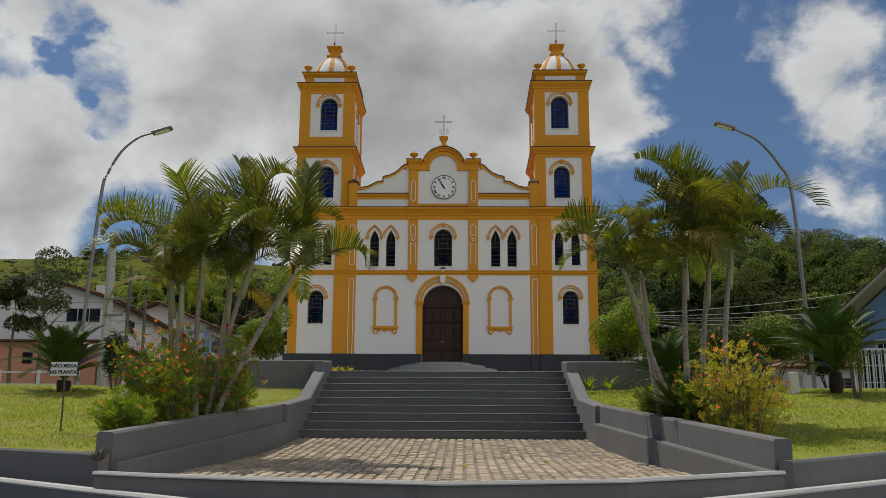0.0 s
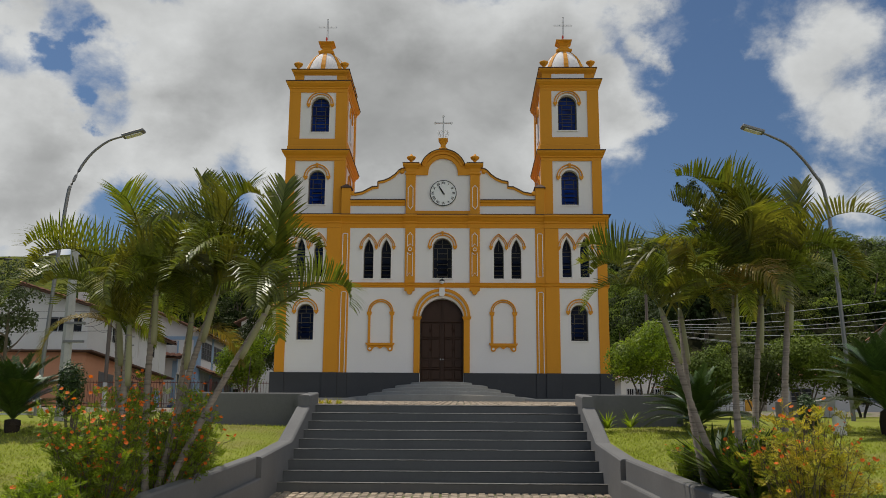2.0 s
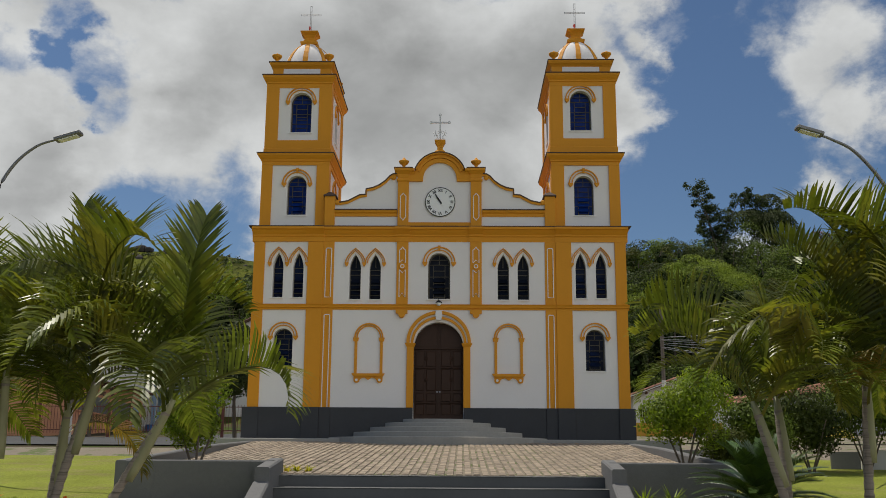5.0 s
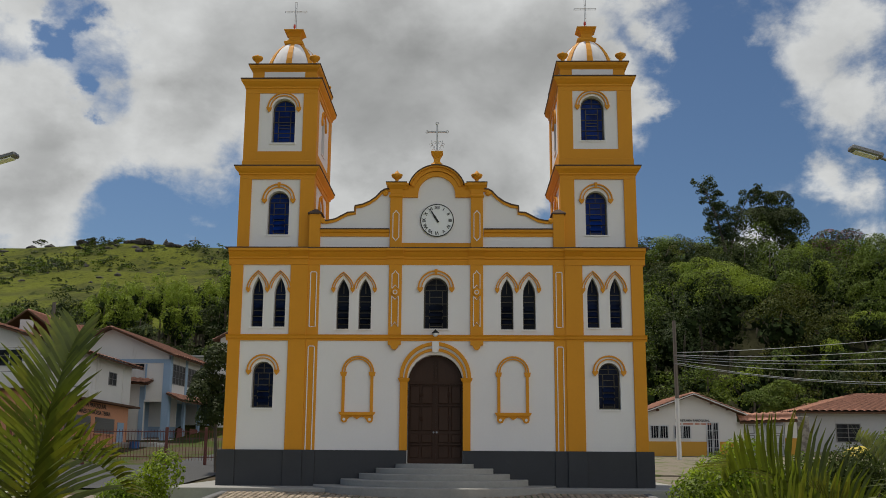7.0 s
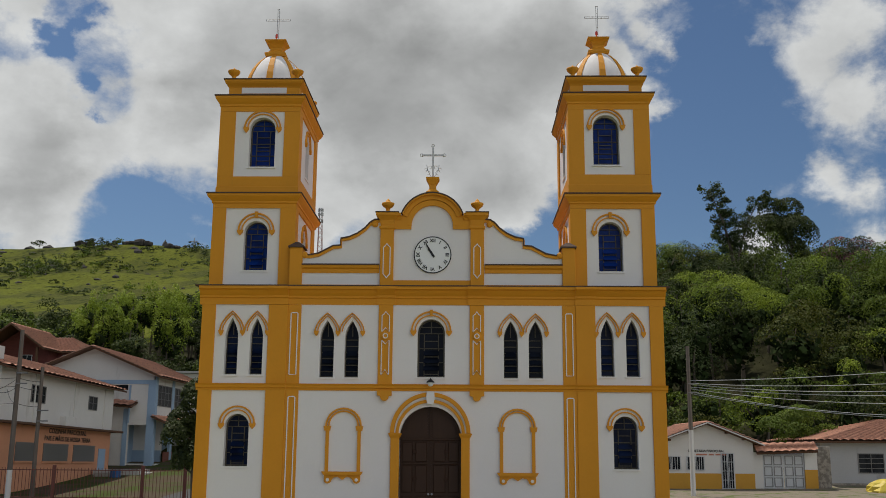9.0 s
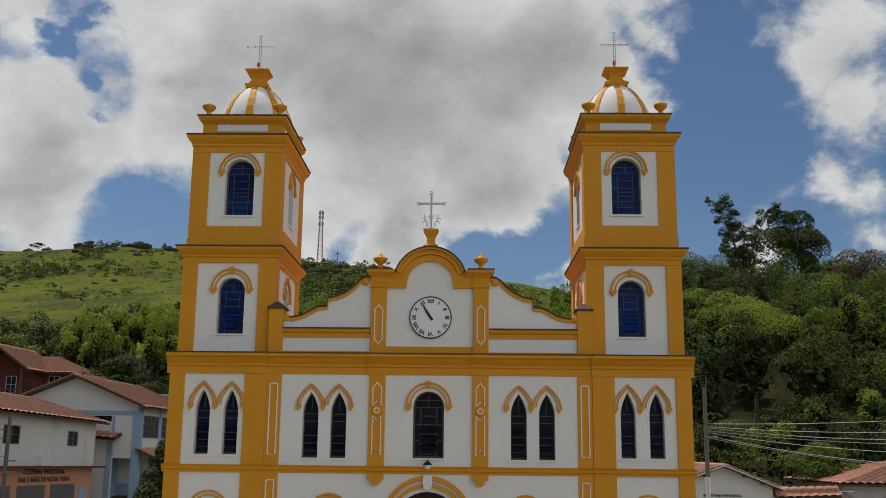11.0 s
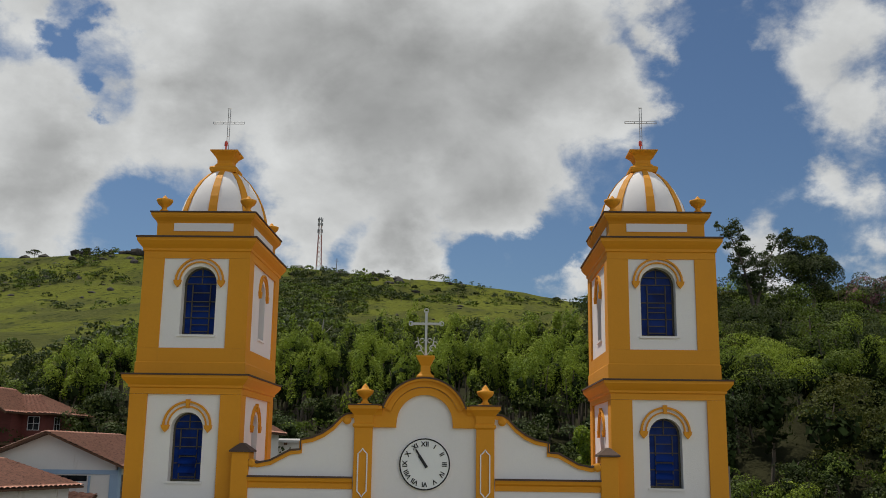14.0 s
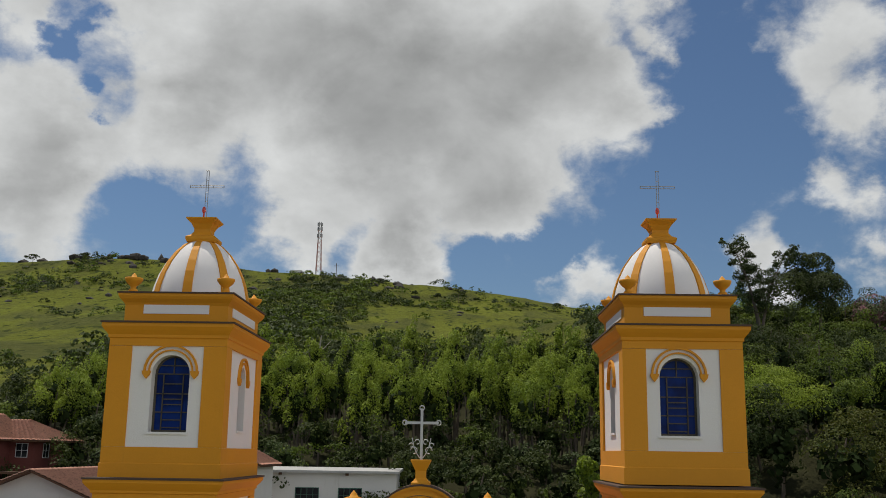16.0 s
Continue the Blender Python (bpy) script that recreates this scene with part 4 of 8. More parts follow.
# windows of the front
for s in (-1, 1):
    c = CX + s * 5.86
    window(c, 0.0, arch(c, 0.365, 2.55, 3.74), [(round_hood(c, 0.53, 3.80), 0.13, 1)], True, 6, NAVYGLASS, church)
    for c0, h, zb, sp, ap in ((6.15, 0.20, 5.29, 6.42, 7.03), (5.38, 0.20, 5.29, 6.42, 7.03), (3.20, 0.215, 5.22, 6.42, 6.97), (2.44, 0.215, 5.22, 6.42, 6.97)):
        c = CX + s * c0
        window(c, 0.0, pointed(c, h, zb, sp, ap), [(lancet_hood(c, 0.375, 6.62, 7.24 if c0 > 5 else 7.19), 0.10, 1 if (s > 0) == (c0 in (5.38, 2.44)) else 3)], True, 9, NAVYGLASS if c0 > 5 else BLACKGLASS, church)
window(CX, 0.0, arch(CX, 0.42, 5.24, 6.60), [(round_hood(CX, 0.60, 6.64), 0.13, 2)], True, 8, BLACKGLASS, church)

# portal
door = bmesh.new()
prism(door, arch(CX, 0.925, 0.74, 3.43, 16), 0.30, 0.36)
door_ob = part("door", door, DOORWOOD, church, "dark varnished double door under a round arch")
for s in (-1, 1):
    for z0, z1 in ((0.92, 1.32), (1.42, 1.72), (1.82, 2.62), (2.72, 3.30)):
        bm = slab(CX + min(s * 0.10, s * 0.46), CX + max(s * 0.10, s * 0.46), 0.272, 0.30, z0, z1, 0.02)
        part("door_panel", bm, DOORWOOD, door_ob)
        bm = slab(CX + min(s * 0.54, s * 0.86), CX + max(s * 0.54, s * 0.86), 0.272, 0.30, z0, z1, 0.02)
        part("door_panel", bm, DOORWOOD, door_ob)
    bm = bmesh.new()
    n = 8
    prism(bm, [(CX + s * 0.08, 3.42)] + [(CX + s * (0.08 + 0.72 * math.cos(math.pi / 2 * k / n)), 3.42 + 0.76 * math.sin(math.pi / 2 * k / n)) for k in range(n + 1)], 0.272, 0.30)
    part("door_panel", bm, DOORWOOD, door_ob)
    bm = bmesh.new()
    lathe(bm, [(0.0, 0), (0.03, 0.005), (0.035, 0.03), (0.0, 0.045)], 0, 0, 8)
    bmesh.ops.rotate(bm, cent=(0, 0, 0), matrix=Matrix.Rotation(radians(90), 3, "X"), verts=bm.verts)
    bmesh.ops.translate(bm, vec=(CX + s * 0.05, 0.30, 1.77), verts=bm.verts)
    part("door_knob", bm, IRON, door_ob)
    bm = slab(CX + min(s * 0.93, s * 1.19), CX + max(s * 0.93, s * 1.19), -0.07, 0.20, 1.17, 3.44, 0.008)
    part("door_jamb", bm, YELLOW, church)
    bm = bmesh.new()
    x0, x1 = sorted((CX + s * 0.92, CX + s * 1.20))
    moulding(bm, x0, x1, -0.07, 0.1, [(0.0, 3.42), (0.02, 3.46), (0.05, 3.52), (0.06, 3.56), (0.0, 3.57)])
    part("capital", bm, YELLOW, church)
part("transom_rail", slab(CX - 0.92, CX + 0.92, 0.245, 0.30, 3.355, 3.425, 0.012), DOORWOOD, door_ob)
for s in (-1, 1):
    for z in (1.37, 2.67):
        part("rail_moulding", slab(CX + min(s * 0.08, s * 0.88), CX + max(s * 0.08, s * 0.88), 0.258, 0.30, z - 0.028, z + 0.028, 0.012), DOORWOOD, door_ob)
    for z in (3.02, 2.22):
        bm = bmesh.new()
        lathe(bm, [(0.0, 0.032), (0.03, 0.03), (0.038, 0.018), (0.055, 0.03), (0.07, 0.018), (0.07, 0)], 0, 0, 14)
        bmesh.ops.rotate(bm, cent=(0, 0, 0), matrix=Matrix.Rotation(radians(90), 3, "X"), verts=bm.verts)
        bmesh.ops.translate(bm, vec=(CX + s * 0.47, 0.29, z), verts=bm.verts)
        part("rosette", bm, DOORWOOD, door_ob)
bm = slab(CX - 0.02, CX + 0.02, 0.262, 0.30, 0.76, 4.3)
part("meeting_stile", bm, DOORWOOD, door_ob)
for r, z, ww, dd in ((1.15, 3.57, 0.12, 0.09), (1.00, 3.52, 0.09, 0.07)):
    bm = bmesh.new()
    band(bm, round_hood(CX, r, z, 24), ww, -dd, 0.02)
    part("archivolt", bm, YELLOW, church)
bm = bmesh.new()
band(bm, round_hood(CX, 1.065, 3.56, 24), 0.035, -0.05, 0.02)
part("white_fillet", bm, WHITE, church)
bm = bmesh.new()
prism(bm, [(CX - 0.09, 4.42), (CX + 0.09, 4.42), (CX + 0.13, 4.60), (CX + 0.11, 4.80), (CX - 0.11, 4.80), (CX - 0.13, 4.60)], -0.13, 0.02)
part("keystone", bm, WHITE, church)

# entablature
for x0, x1, o in ((-7.10, -4.42, 0.05), (-4.42, 4.48, 0.02), (4.48, 7.16, 0.05)):
    bm = bmesh.new()
    prof = [(0.0, 7.45), (0.0, 7.64), (0.035, 7.66), (0.035, 7.72), (0.10, 7.80), (0.15, 7.88), (0.22, 7.92), (0.22, 8.00)]
    loop = [(-o - a, z) for a, z in prof] + [(0.4, 8.00), (0.4, 7.45)]
    prism(bm, loop, x0 - (0.0 if x0 > -7 else 0.05), x1 + (0.05 if x1 > 7 else 0.0), True)
    part("entablature", bm, YELLOW, church)
    part("ledge", slab(x0 - (0.0 if x0 > -7 else 0.17), x1 + (0.17 if x1 > 7 else 0.0), -o - 0.235, 0.3, 8.00, 8.035), RAIN, church)
for s in (-1, 1):  # the entablature breaks forward over the pilasters
    for a, b in ((1.70, 1.10), (5.08, 4.40)):
        x0, x1 = sorted((CX + s * a, CX + s * b))
        bm = bmesh.new()
        prism(bm, [(-0.06, 7.45), (-0.06, 7.64), (-0.10, 7.67), (-0.10, 7.74), (-0.20, 7.84), (-0.30, 7.92), (-0.30, 7.995), (0.1, 7.995), (0.1, 7.45)], x0 + 0.02, x1 - 0.02, True)
        part("entablature_break", bm, YELLOW, church)

# ---- towers ----
TD = 3.9


def tower(s):
    x0, x1 = sorted((CX + s * 7.00, CX + s * 4.34))
    c2, c3 = CX + s * 5.60, CX + s * 5.43
    # second stage
    stage = bmesh.new()
    pierced(stage, [(x0 + 0.06, 8.0), (x1 - 0.06, 8.0), (x1 - 0.06, 10.9), (x0 + 0.06, 10.9)], [arch(c2, 0.38, 8.57, 9.78)], 0.06, 0.36)
    stage_ob = part("tower_stage", stage, WHITE, church, "white stuccoed middle stage of a bell tower")
    inner_x = x1 if s < 0 else x0
    outer_x = x0 if s < 0 else x1
    for xw, d in ((inner_x, 1), (outer_x, -1)):  # side walls with a narrow window
        sg = (1 if xw > (x0 + x1) / 2 else -1)
        bm = bmesh.new()
        pierced(bm, [(0.08, 8.0), (TD - 0.08, 8.0), (TD - 0.08, 10.9), (0.08, 10.9)], [arch(TD / 2, 0.34, 8.7, 9.85)], xw - sg * 0.06, xw - sg * 0.34, True)
        part("side_wall", bm, WHITE, stage_ob)
        window(TD / 2, xw - sg * 0.06, arch(TD / 2, 0.34, 8.7, 9.85), [(round_hood(TD / 2, 0.52, 9.88), 0.12, 2)], True, 6, BLUEGLASS, church, True, -sg, False)
    bm = slab(x0 + 0.08, x1 - 0.08, TD - 0.3, TD - 0.07, 8.0, 10.9)
    part("back_wall", bm, WHITE, stage_ob)
    w = 0.40
    for xa, xb in ((x0, x0 + w), (x1 - w, x1)):
        for ya, yb in ((0.0, w), (TD - w, TD)):
            bm = bmesh.new()
            sx = -1 if xa == x0 else 1
            sy = -1 if ya == 0.0 else 1
            fx, fy = (x0 if sx < 0 else x1), (0.0 if sy < 0 else TD)
            # an L of two shallow strips that wraps the corner
            w = 0.50 if sx != s else 0.42  # the strip beside the gable is the wider one
            box(bm, *sorted((fx, fx - sx * w)), *sorted((fy, fy - sy * 0.07)), 8.0, 10.575)
            box(bm, *sorted((fx, fx - sx * 0.07)), *sorted((fy - sy * 0.07, fy - sy * w)), 8.0, 10.575)
            part("corner_pilaster", bm, YELLOW, stage_ob)
    bm = bmesh.new()
    moulding(bm, x0, x1, 0.0, TD, [(0.0, 10.58), (0.0, 10.72), (0.04, 10.74), (0.04, 10.79), (0.12, 10.88), (0.17, 10.95), (0.17, 11.02)])
    part("cornice", bm, YELLOW, stage_ob)
    bm = bmesh.new()
    moulding(bm, x0, x1, 0.0, TD, [(0.195, 11.015), (0.195, 11.055)])
    part("ledge", bm, RAIN, stage_ob)
    window(c2, 0.06, arch(c2, 0.38, 8.57, 9.78), [(round_hood(c2, 0.56, 9.84), 0.13, 2)], True, 7, BLUEGLASS, church)
    # bell stage, set back behind the cornice below it
    lower = set(church.children)
    x0, x1 = sorted((CX + s * 6.80, CX + s * 4.24))
    d0, d1 = -0.34, 3.4
    stage = bmesh.new()
    pierced(stage, [(x0 + 0.05, 11.05), (x1 - 0.05, 11.05), (x1 - 0.05, 14.2), (x0 + 0.05, 14.2)], [arch(c3, 0.41, 11.87, 13.11)], -0.31, -0.01)
    stage_ob = part("bell_stage", stage, WHITE, church, "white stuccoed top stage of a bell tower")
    inner_x = x1 if s < 0 else x0
    outer_x = x0 if s < 0 else x1
    ym = (d0 + d1) / 2
    for xw in (inner_x, outer_x):
        sg = (1 if xw > (x0 + x1) / 2 else -1)
        bm = bmesh.new()
        pierced(bm, [(d0 + 0.05, 11.05), (d1 - 0.06, 11.05), (d1 - 0.06, 14.2), (d0 + 0.05, 14.2)], [arch(ym, 0.34, 11.95, 13.07)], xw - sg * 0.05, xw - sg * 0.33, True)
        part("side_wall", bm, WHITE, stage_ob)
        window(ym, xw - sg * 0.05, arch(ym, 0.34, 11.95, 13.07), [(round_hood(ym, 0.50, 13.11), 0.12, 1)], True, 6, BLUEGLASS, church, True, -sg, False)
    part("back_wall", slab(x0 + 0.07, x1 - 0.07, d1 - 0.3, d1 - 0.05, 11.05, 14.2), WHITE, stage_ob)
    for sx in (-1, 1):
        for sy in (-1, 1):
            fx, fy = (x0 if sx < 0 else x1), (d0 if sy < 0 else d1)
            bm = bmesh.new()
            box(bm, *sorted((fx, fx - sx * 0.50)), *sorted((fy, fy - sy * 0.06)), 11.553, 13.705)
            box(bm, *sorted((fx, fx - sx * 0.06)), *sorted((fy - sy * 0.06, fy - sy * 0.50)), 11.553, 13.705)
            part("corner_pilaster", bm, YELLOW, stage_ob)
    bm = bmesh.new()
    moulding(bm, x0, x1, d0, d1, [(0.02, 10.86), (0.02, 11.20), (0.0, 11.22), (0.0, 11.55)])
    part("stage_base", bm, YELLOW, stage_ob)
    bm = bmesh.new()
    moulding(bm, x0, x1, d0, d1, [(0.0, 13.71), (0.0, 13.87), (0.03, 13.89), (0.03, 13.95), (0.10, 14.04), (0.15, 14.12), (0.15, 14.20)])
    part("cornice", bm, YELLOW, stage_ob)
    bm = bmesh.new()
    moulding(bm, x0, x1, d0, d1, [(0.175, 14.195), (0.175, 14.235)])
    part("ledge", bm, RAIN, stage_ob)
    window(c3, -0.31, arch(c3, 0.41, 11.87, 13.11), [(round_hood(c3, 0.57, 13.15), 0.12, 1)], True, 7, BLUEGLASS, church, louvres=False)
    # attic block
    a0, a1, b0, b1 = x0 + 0.13, x1 - 0.13, d0 + 0.42, d1 - 0.12
    bm = bmesh.new()
    moulding(bm, a0, a1, b0, b1, [(0.0, 14.20), (0.0, 14.66), (0.03, 14.72), (0.10, 14.80), (0.13, 14.86), (0.13, 14.92)])
    part("attic", bm, YELLOW, stage_ob)
    bm = bmesh.new()
    moulding(bm, a0, a1, b0, b1, [(0.155, 14.915), (0.155, 14.95)])
    part("ledge", bm, RAIN, stage_ob)
    for q in (slab(a0 + 0.42, a1 - 0.42, b0 - 0.015, b0 + 0.02, 14.47, 14.67), slab(a1 - 0.02, a1 + 0.015, b0 + 0.42, b1 - 0.42, 14.47, 14.67), slab(a0 - 0.015, a0 + 0.02, b0 + 0.42, b1 - 0.42, 14.47, 14.67)):
        part("white_band", q, WHITE, stage_ob)
    # dome: white shell, eight ochre ribs
    mx, my = CX + s * 5.58, 2.15
    prof = [(1.17, 14.94), (1.16, 15.10), (1.10, 15.37), (1.01, 15.65), (0.87, 15.94), (0.68, 16.22), (0.47, 16.43), (0.28, 16.55)]
    bm = bmesh.new()
    lathe(bm, prof, mx, my, 32)
    part("dome", bm, WHITE, church, "white plastered dome", True)
    for k in range(8):
        a = k * math.tau / 8
        bm = bmesh.new()
        loops = []
        for r, z in prof:
            hw = 0.045 + 0.055 * r
            p = [Vector((r - 0.03, -hw)), Vector((r + 0.025, -hw)), Vector((r + 0.025, hw)), Vector((r - 0.03, hw))]
            loops.append([(mx + v.x * math.cos(a) - v.y * math.sin(a), my + v.x * math.sin(a) + v.y * math.cos(a), z) for v in p])
        rings(bm, loops)
        part("rib", bm, YELLOW, church)
    bm = bmesh.new()
    moulding(bm, mx, mx, my, my, [(0.33, 16.50), (0.36, 16.57), (0.36, 16.63), (0.26, 16.69), (0.20, 16.77), (0.20, 16.85), (0.26, 16.97), (0.37, 17.08), (0.37, 17.11)])
    part("lantern_base", bm, YELLOW, church)
    for sx in (-1, 1):
        for sy in (-1, 1):
            bm = bmesh.new()
            fx, fy = (a0 + 0.11 if sx < 0 else a1 - 0.11), (b0 + 0.11 if sy < 0 else b1 - 0.11)
            moulding(bm, fx, fx, fy, fy, [(0.16, 14.945), (0.16, 14.97)])
            lathe(bm, [(0.10, 14.97), (0.10, 15.02), (0.06, 15.05), (0.07, 15.10), (0.16, 15.18), (0.20, 15.25), (0.20, 15.29), (0.07, 15.31), (0.05, 15.36), (0.0, 15.41)], fx, fy, 14)
            part("finial", bm, YELLOW, church, "", True)
    # open iron cross with a lamp
    bm = bmesh.new()
    for d in (-0.028, 0.028):
        tube(bm, [(mx + d, my, 17.11), (mx + d, my, 18.40)], 0.009, 5)
        tube(bm, [(mx - 0.42, my, 17.98 + d), (mx + 0.42, my, 17.98 + d)], 0.009, 5)
    for z in (17.35, 17.60, 17.82, 18.14, 18.39):
        tube(bm, [(mx - 0.028, my, z), (mx + 0.028, my, z)], 0.007, 4)
    for e in (-0.42, -0.16, 0.16, 0.42):
        tube(bm, [(mx + e, my, 17.945), (mx + e, my, 18.015)], 0.009, 4)
    tube(bm, [(mx - 0.05, my, 18.40), (mx + 0.05, my, 18.40)], 0.009, 4)
    cross = part("cross", bm, IRON, church, "open grey iron cross")
    bm = bmesh.new()
    lathe(bm, [(0.02, 17.11), (0.02, 17.29), (0.045, 17.31), (0.045, 17.39), (0.03, 17.44), (0.0, 17.45)], mx - 0.03, my - 0.05, 8)
    part("beacon", bm, material("red_beacon", (0.5, 0.06, 0.04), 0.4), cross, "small red warning light")
    return [ob for ob in church.children if ob not in lower]


# the upper stages stand a little behind the front
below = set(church.children)
upper = (tower(-1), tower(1))
for ob in church.children:
    if ob not in below:
        ob.location.y = 0.18
for group, lift in zip(upper, (-0.10, -0.02)):
    for ob in group:
        ob.location = (-0.008, 0.846, lift)
        ob.scale = (1.030, 1.022, 1.022)

# ---- gable between the towers ----
gable = bmesh.new()


def swoop(s):
    """Half of the scrolled top, from the tower end to the middle pilaster."""
    pts = [(4.10, 9.02), (3.85, 8.96), (3.55, 9.02), (3.25, 9.18), (3.10, 9.26), (2.86, 9.28), (2.86, 9.50), (2.60, 9.55), (2.35, 9.66), (2.12, 9.83), (1.95, 10.02), (1.82, 10.10), (1.62, 10.12)]
    return [(CX + s * x, z) for x, z in pts]


outline = [(CX - 4.3, 8.0), (CX + 4.3, 8.0)] + [(CX + 4.3, 9.02)] + swoop(1) + [(CX + 1.0, 10.12)] + [(CX + 0.98 * math.cos(math.pi * k / 16), 10.0 + 0.98 * math.sin(math.pi * k / 16)) for k in range(1, 16)] + [(CX - 1.0, 10.12)] + swoop(-1)[::-1] + [(CX - 4.3, 9.02)]
pierced(gable, outline, [], 0.05, 0.35)
part("gable", gable, WHITE, church, "white scrolled gable between the towers")
for s in (-1, 1):
    bm = bmesh.new()
    band(bm, swoop(s), 0.09, 0.0, 0.42)
    part("gable_coping", bm, YELLOW, church)
    bm = bmesh.new()
    band(bm, [(x, z + 0.065) for x, z in swoop(s)], 0.045, -0.02, 0.44)
    part("coping_ledge", bm, RAIN, church)
    for q, z, r in ((3.98, 9.02, 0.10), (1.80, 10.02, 0.10)):  # volutes
        bm = bmesh.new()
        lathe(bm, [(r, 0.0), (r, 0.06), (r * 0.55, 0.09), (r * 0.3, 0.09)], 0, 0, 12)
        bmesh.ops.rotate(bm, cent=(0, 0, 0), matrix=Matrix.Rotation(radians(90), 3, "X"), verts=bm.verts)
        bmesh.ops.translate(bm, vec=(CX + s * q, 0.05, z), verts=bm.verts)
        part("volute", bm, YELLOW, church)
    x0, x1 = sorted((CX + s * 4.45, CX + s * 4.05))
    part("end_block", slab(x0, x1, -0.03, 0.55, 8.03, 9.26, 0.01), YELLOW, church)
    bm = bmesh.new()
    moulding(bm, x0, x1, -0.03, 0.55, [(0.05, 9.26), (0.05, 9.30), (-0.15, 9.46), (-0.19, 9.47)])
    part("block_cap", bm, RAIN, church)
    x0, x1 = sorted((CX + s * 4.06, CX + s * 1.64))
    bm = bmesh.new()
    prism(bm, [(0.05, 8.46), (0.02, 8.46), (0.02, 8.58), (-0.03, 8.62), (-0.05, 8.70), (0.05, 8.70)], x0, x1, True)
    part("attic_band", bm, YELLOW, church)
    part("ledge", slab(x0, x1, -0.075, 0.06, 8.70, 8.74), RAIN, church)
    part("attic_foot", slab(x0, x1, 0.02, 0.06, 8.03, 8.09), YELLOW, church)
    # pilaster and its cap
    x0, x1 = sorted((CX + s * 1.62, CX + s * 1.20))
    m = (x0 + x1) / 2
    part("gable_pilaster", slab(x0, x1, -0.05, 0.1, 8.03, 9.86, 0.006), YELLOW, church)
    bm = bmesh.new()
    moulding(bm, x0, x1, -0.05, 0.3, [(0.0, 9.84), (0.04, 9.88), (0.04, 9.93), (0.0, 9.96), (0.02, 10.14), (0.10, 10.24), (0.14, 10.28), (0.14, 10.36)])
    part("pilaster_cap", bm, YELLOW, church)
    bm = bmesh.new()
    moulding(bm, x0, x1, -0.05, 0.3, [(0.16, 10.36), (0.16, 10.39)])
    part("ledge", bm, RAIN, church)
    bm = bmesh.new()
    h = 0.105
    band(bm, [(m - h, 8.42), (m - h, 9.26), (m - 0.04, 9.32), (m, 9.38), (m + 0.04, 9.32), (m + h, 9.26), (m + h, 8.42), (m + 0.04, 8.35), (m, 8.29), (m - 0.04, 8.35), (m - h, 8.42)], 0.028, -0.07, -0.04)
    part("white_fillet", bm, WHITE, church)
    bm = bmesh.new()
    moulding(bm, m, m, 0.12, 0.12, [(0.16, 10.385), (0.16, 10.41)])
    lathe(bm, [(0.09, 10.41), (0.09, 10.45), (0.055, 10.49), (0.07, 10.54), (0.17, 10.62), (0.20, 10.68), (0.20, 10.72), (0.09, 10.75), (0.07, 10.80), (0.0, 10.88)], m, 0.12, 14)
    part("urn", bm, YELLOW, church, "ochre urn finial", True)
    part("spandrel", slab(*sorted((CX + s * 1.2, CX + s * 0.655)), -0.02, 0.1, 9.86, 10.30), YELLOW, church)
    bm = bmesh.new()
    prism(bm, [(0.05, 10.14), (-0.04, 10.14), (-0.08, 10.22), (-0.16, 10.28), (-0.16, 10.35), (0.05, 10.35)], *sorted((CX + s * 1.2, CX + s * 0.98)), True)
    part("arch_impost", bm, YELLOW, church)
part("gable_foot", slab(CX - 1.2, CX + 1.2, 0.0, 0.06, 8.03, 8.23), YELLOW, church)
bm = bmesh.new()
band(bm, [(CX + 0.735 * math.cos(math.pi * k / 20), 9.97 + 0.735 * math.sin(math.pi * k / 20)) for k in range(21)], 0.17, -0.03, 0.1)
part("gable_arch", bm, YELLOW, church)
bm = bmesh.new()
band(bm, [(CX + 0.90 * math.cos(math.pi * (0.1 + 0.8 * k / 20)), 9.99 + 0.90 * math.sin(math.pi * (0.1 + 0.8 * k / 20))) for k in range(21)], 0.17, -0.07, 0.36)
part("gable_arch", bm, YELLOW, church)
bm = bmesh.new()
band(bm, [(CX + 0.985 * math.cos(math.pi * (0.11 + 0.78 * k / 20)), 9.99 + 0.985 * math.sin(math.pi * (0.11 + 0.78 * k / 20))) for k in range(21)], 0.06, -0.15, 0.40)
part("arch_cornice", bm, YELLOW, church)
bm = bmesh.new()
band(bm, [(CX + 1.02 * math.cos(math.pi * (0.11 + 0.78 * k / 20)), 9.99 + 1.02 * math.sin(math.pi * (0.11 + 0.78 * k / 20))) for k in range(21)], 0.04, -0.17, 0.42)
part("ledge", bm, RAIN, church)
bm = bmesh.new()
moulding(bm, CX, CX, 0.1, 0.1, [(0.20, 10.98), (0.20, 11.06), (0.15, 11.10), (0.11, 11.16), (0.11, 11.30), (0.16, 11.40), (0.21, 11.50), (0.21, 11.53)])
part("cross_pedestal", bm, YELLOW, church)

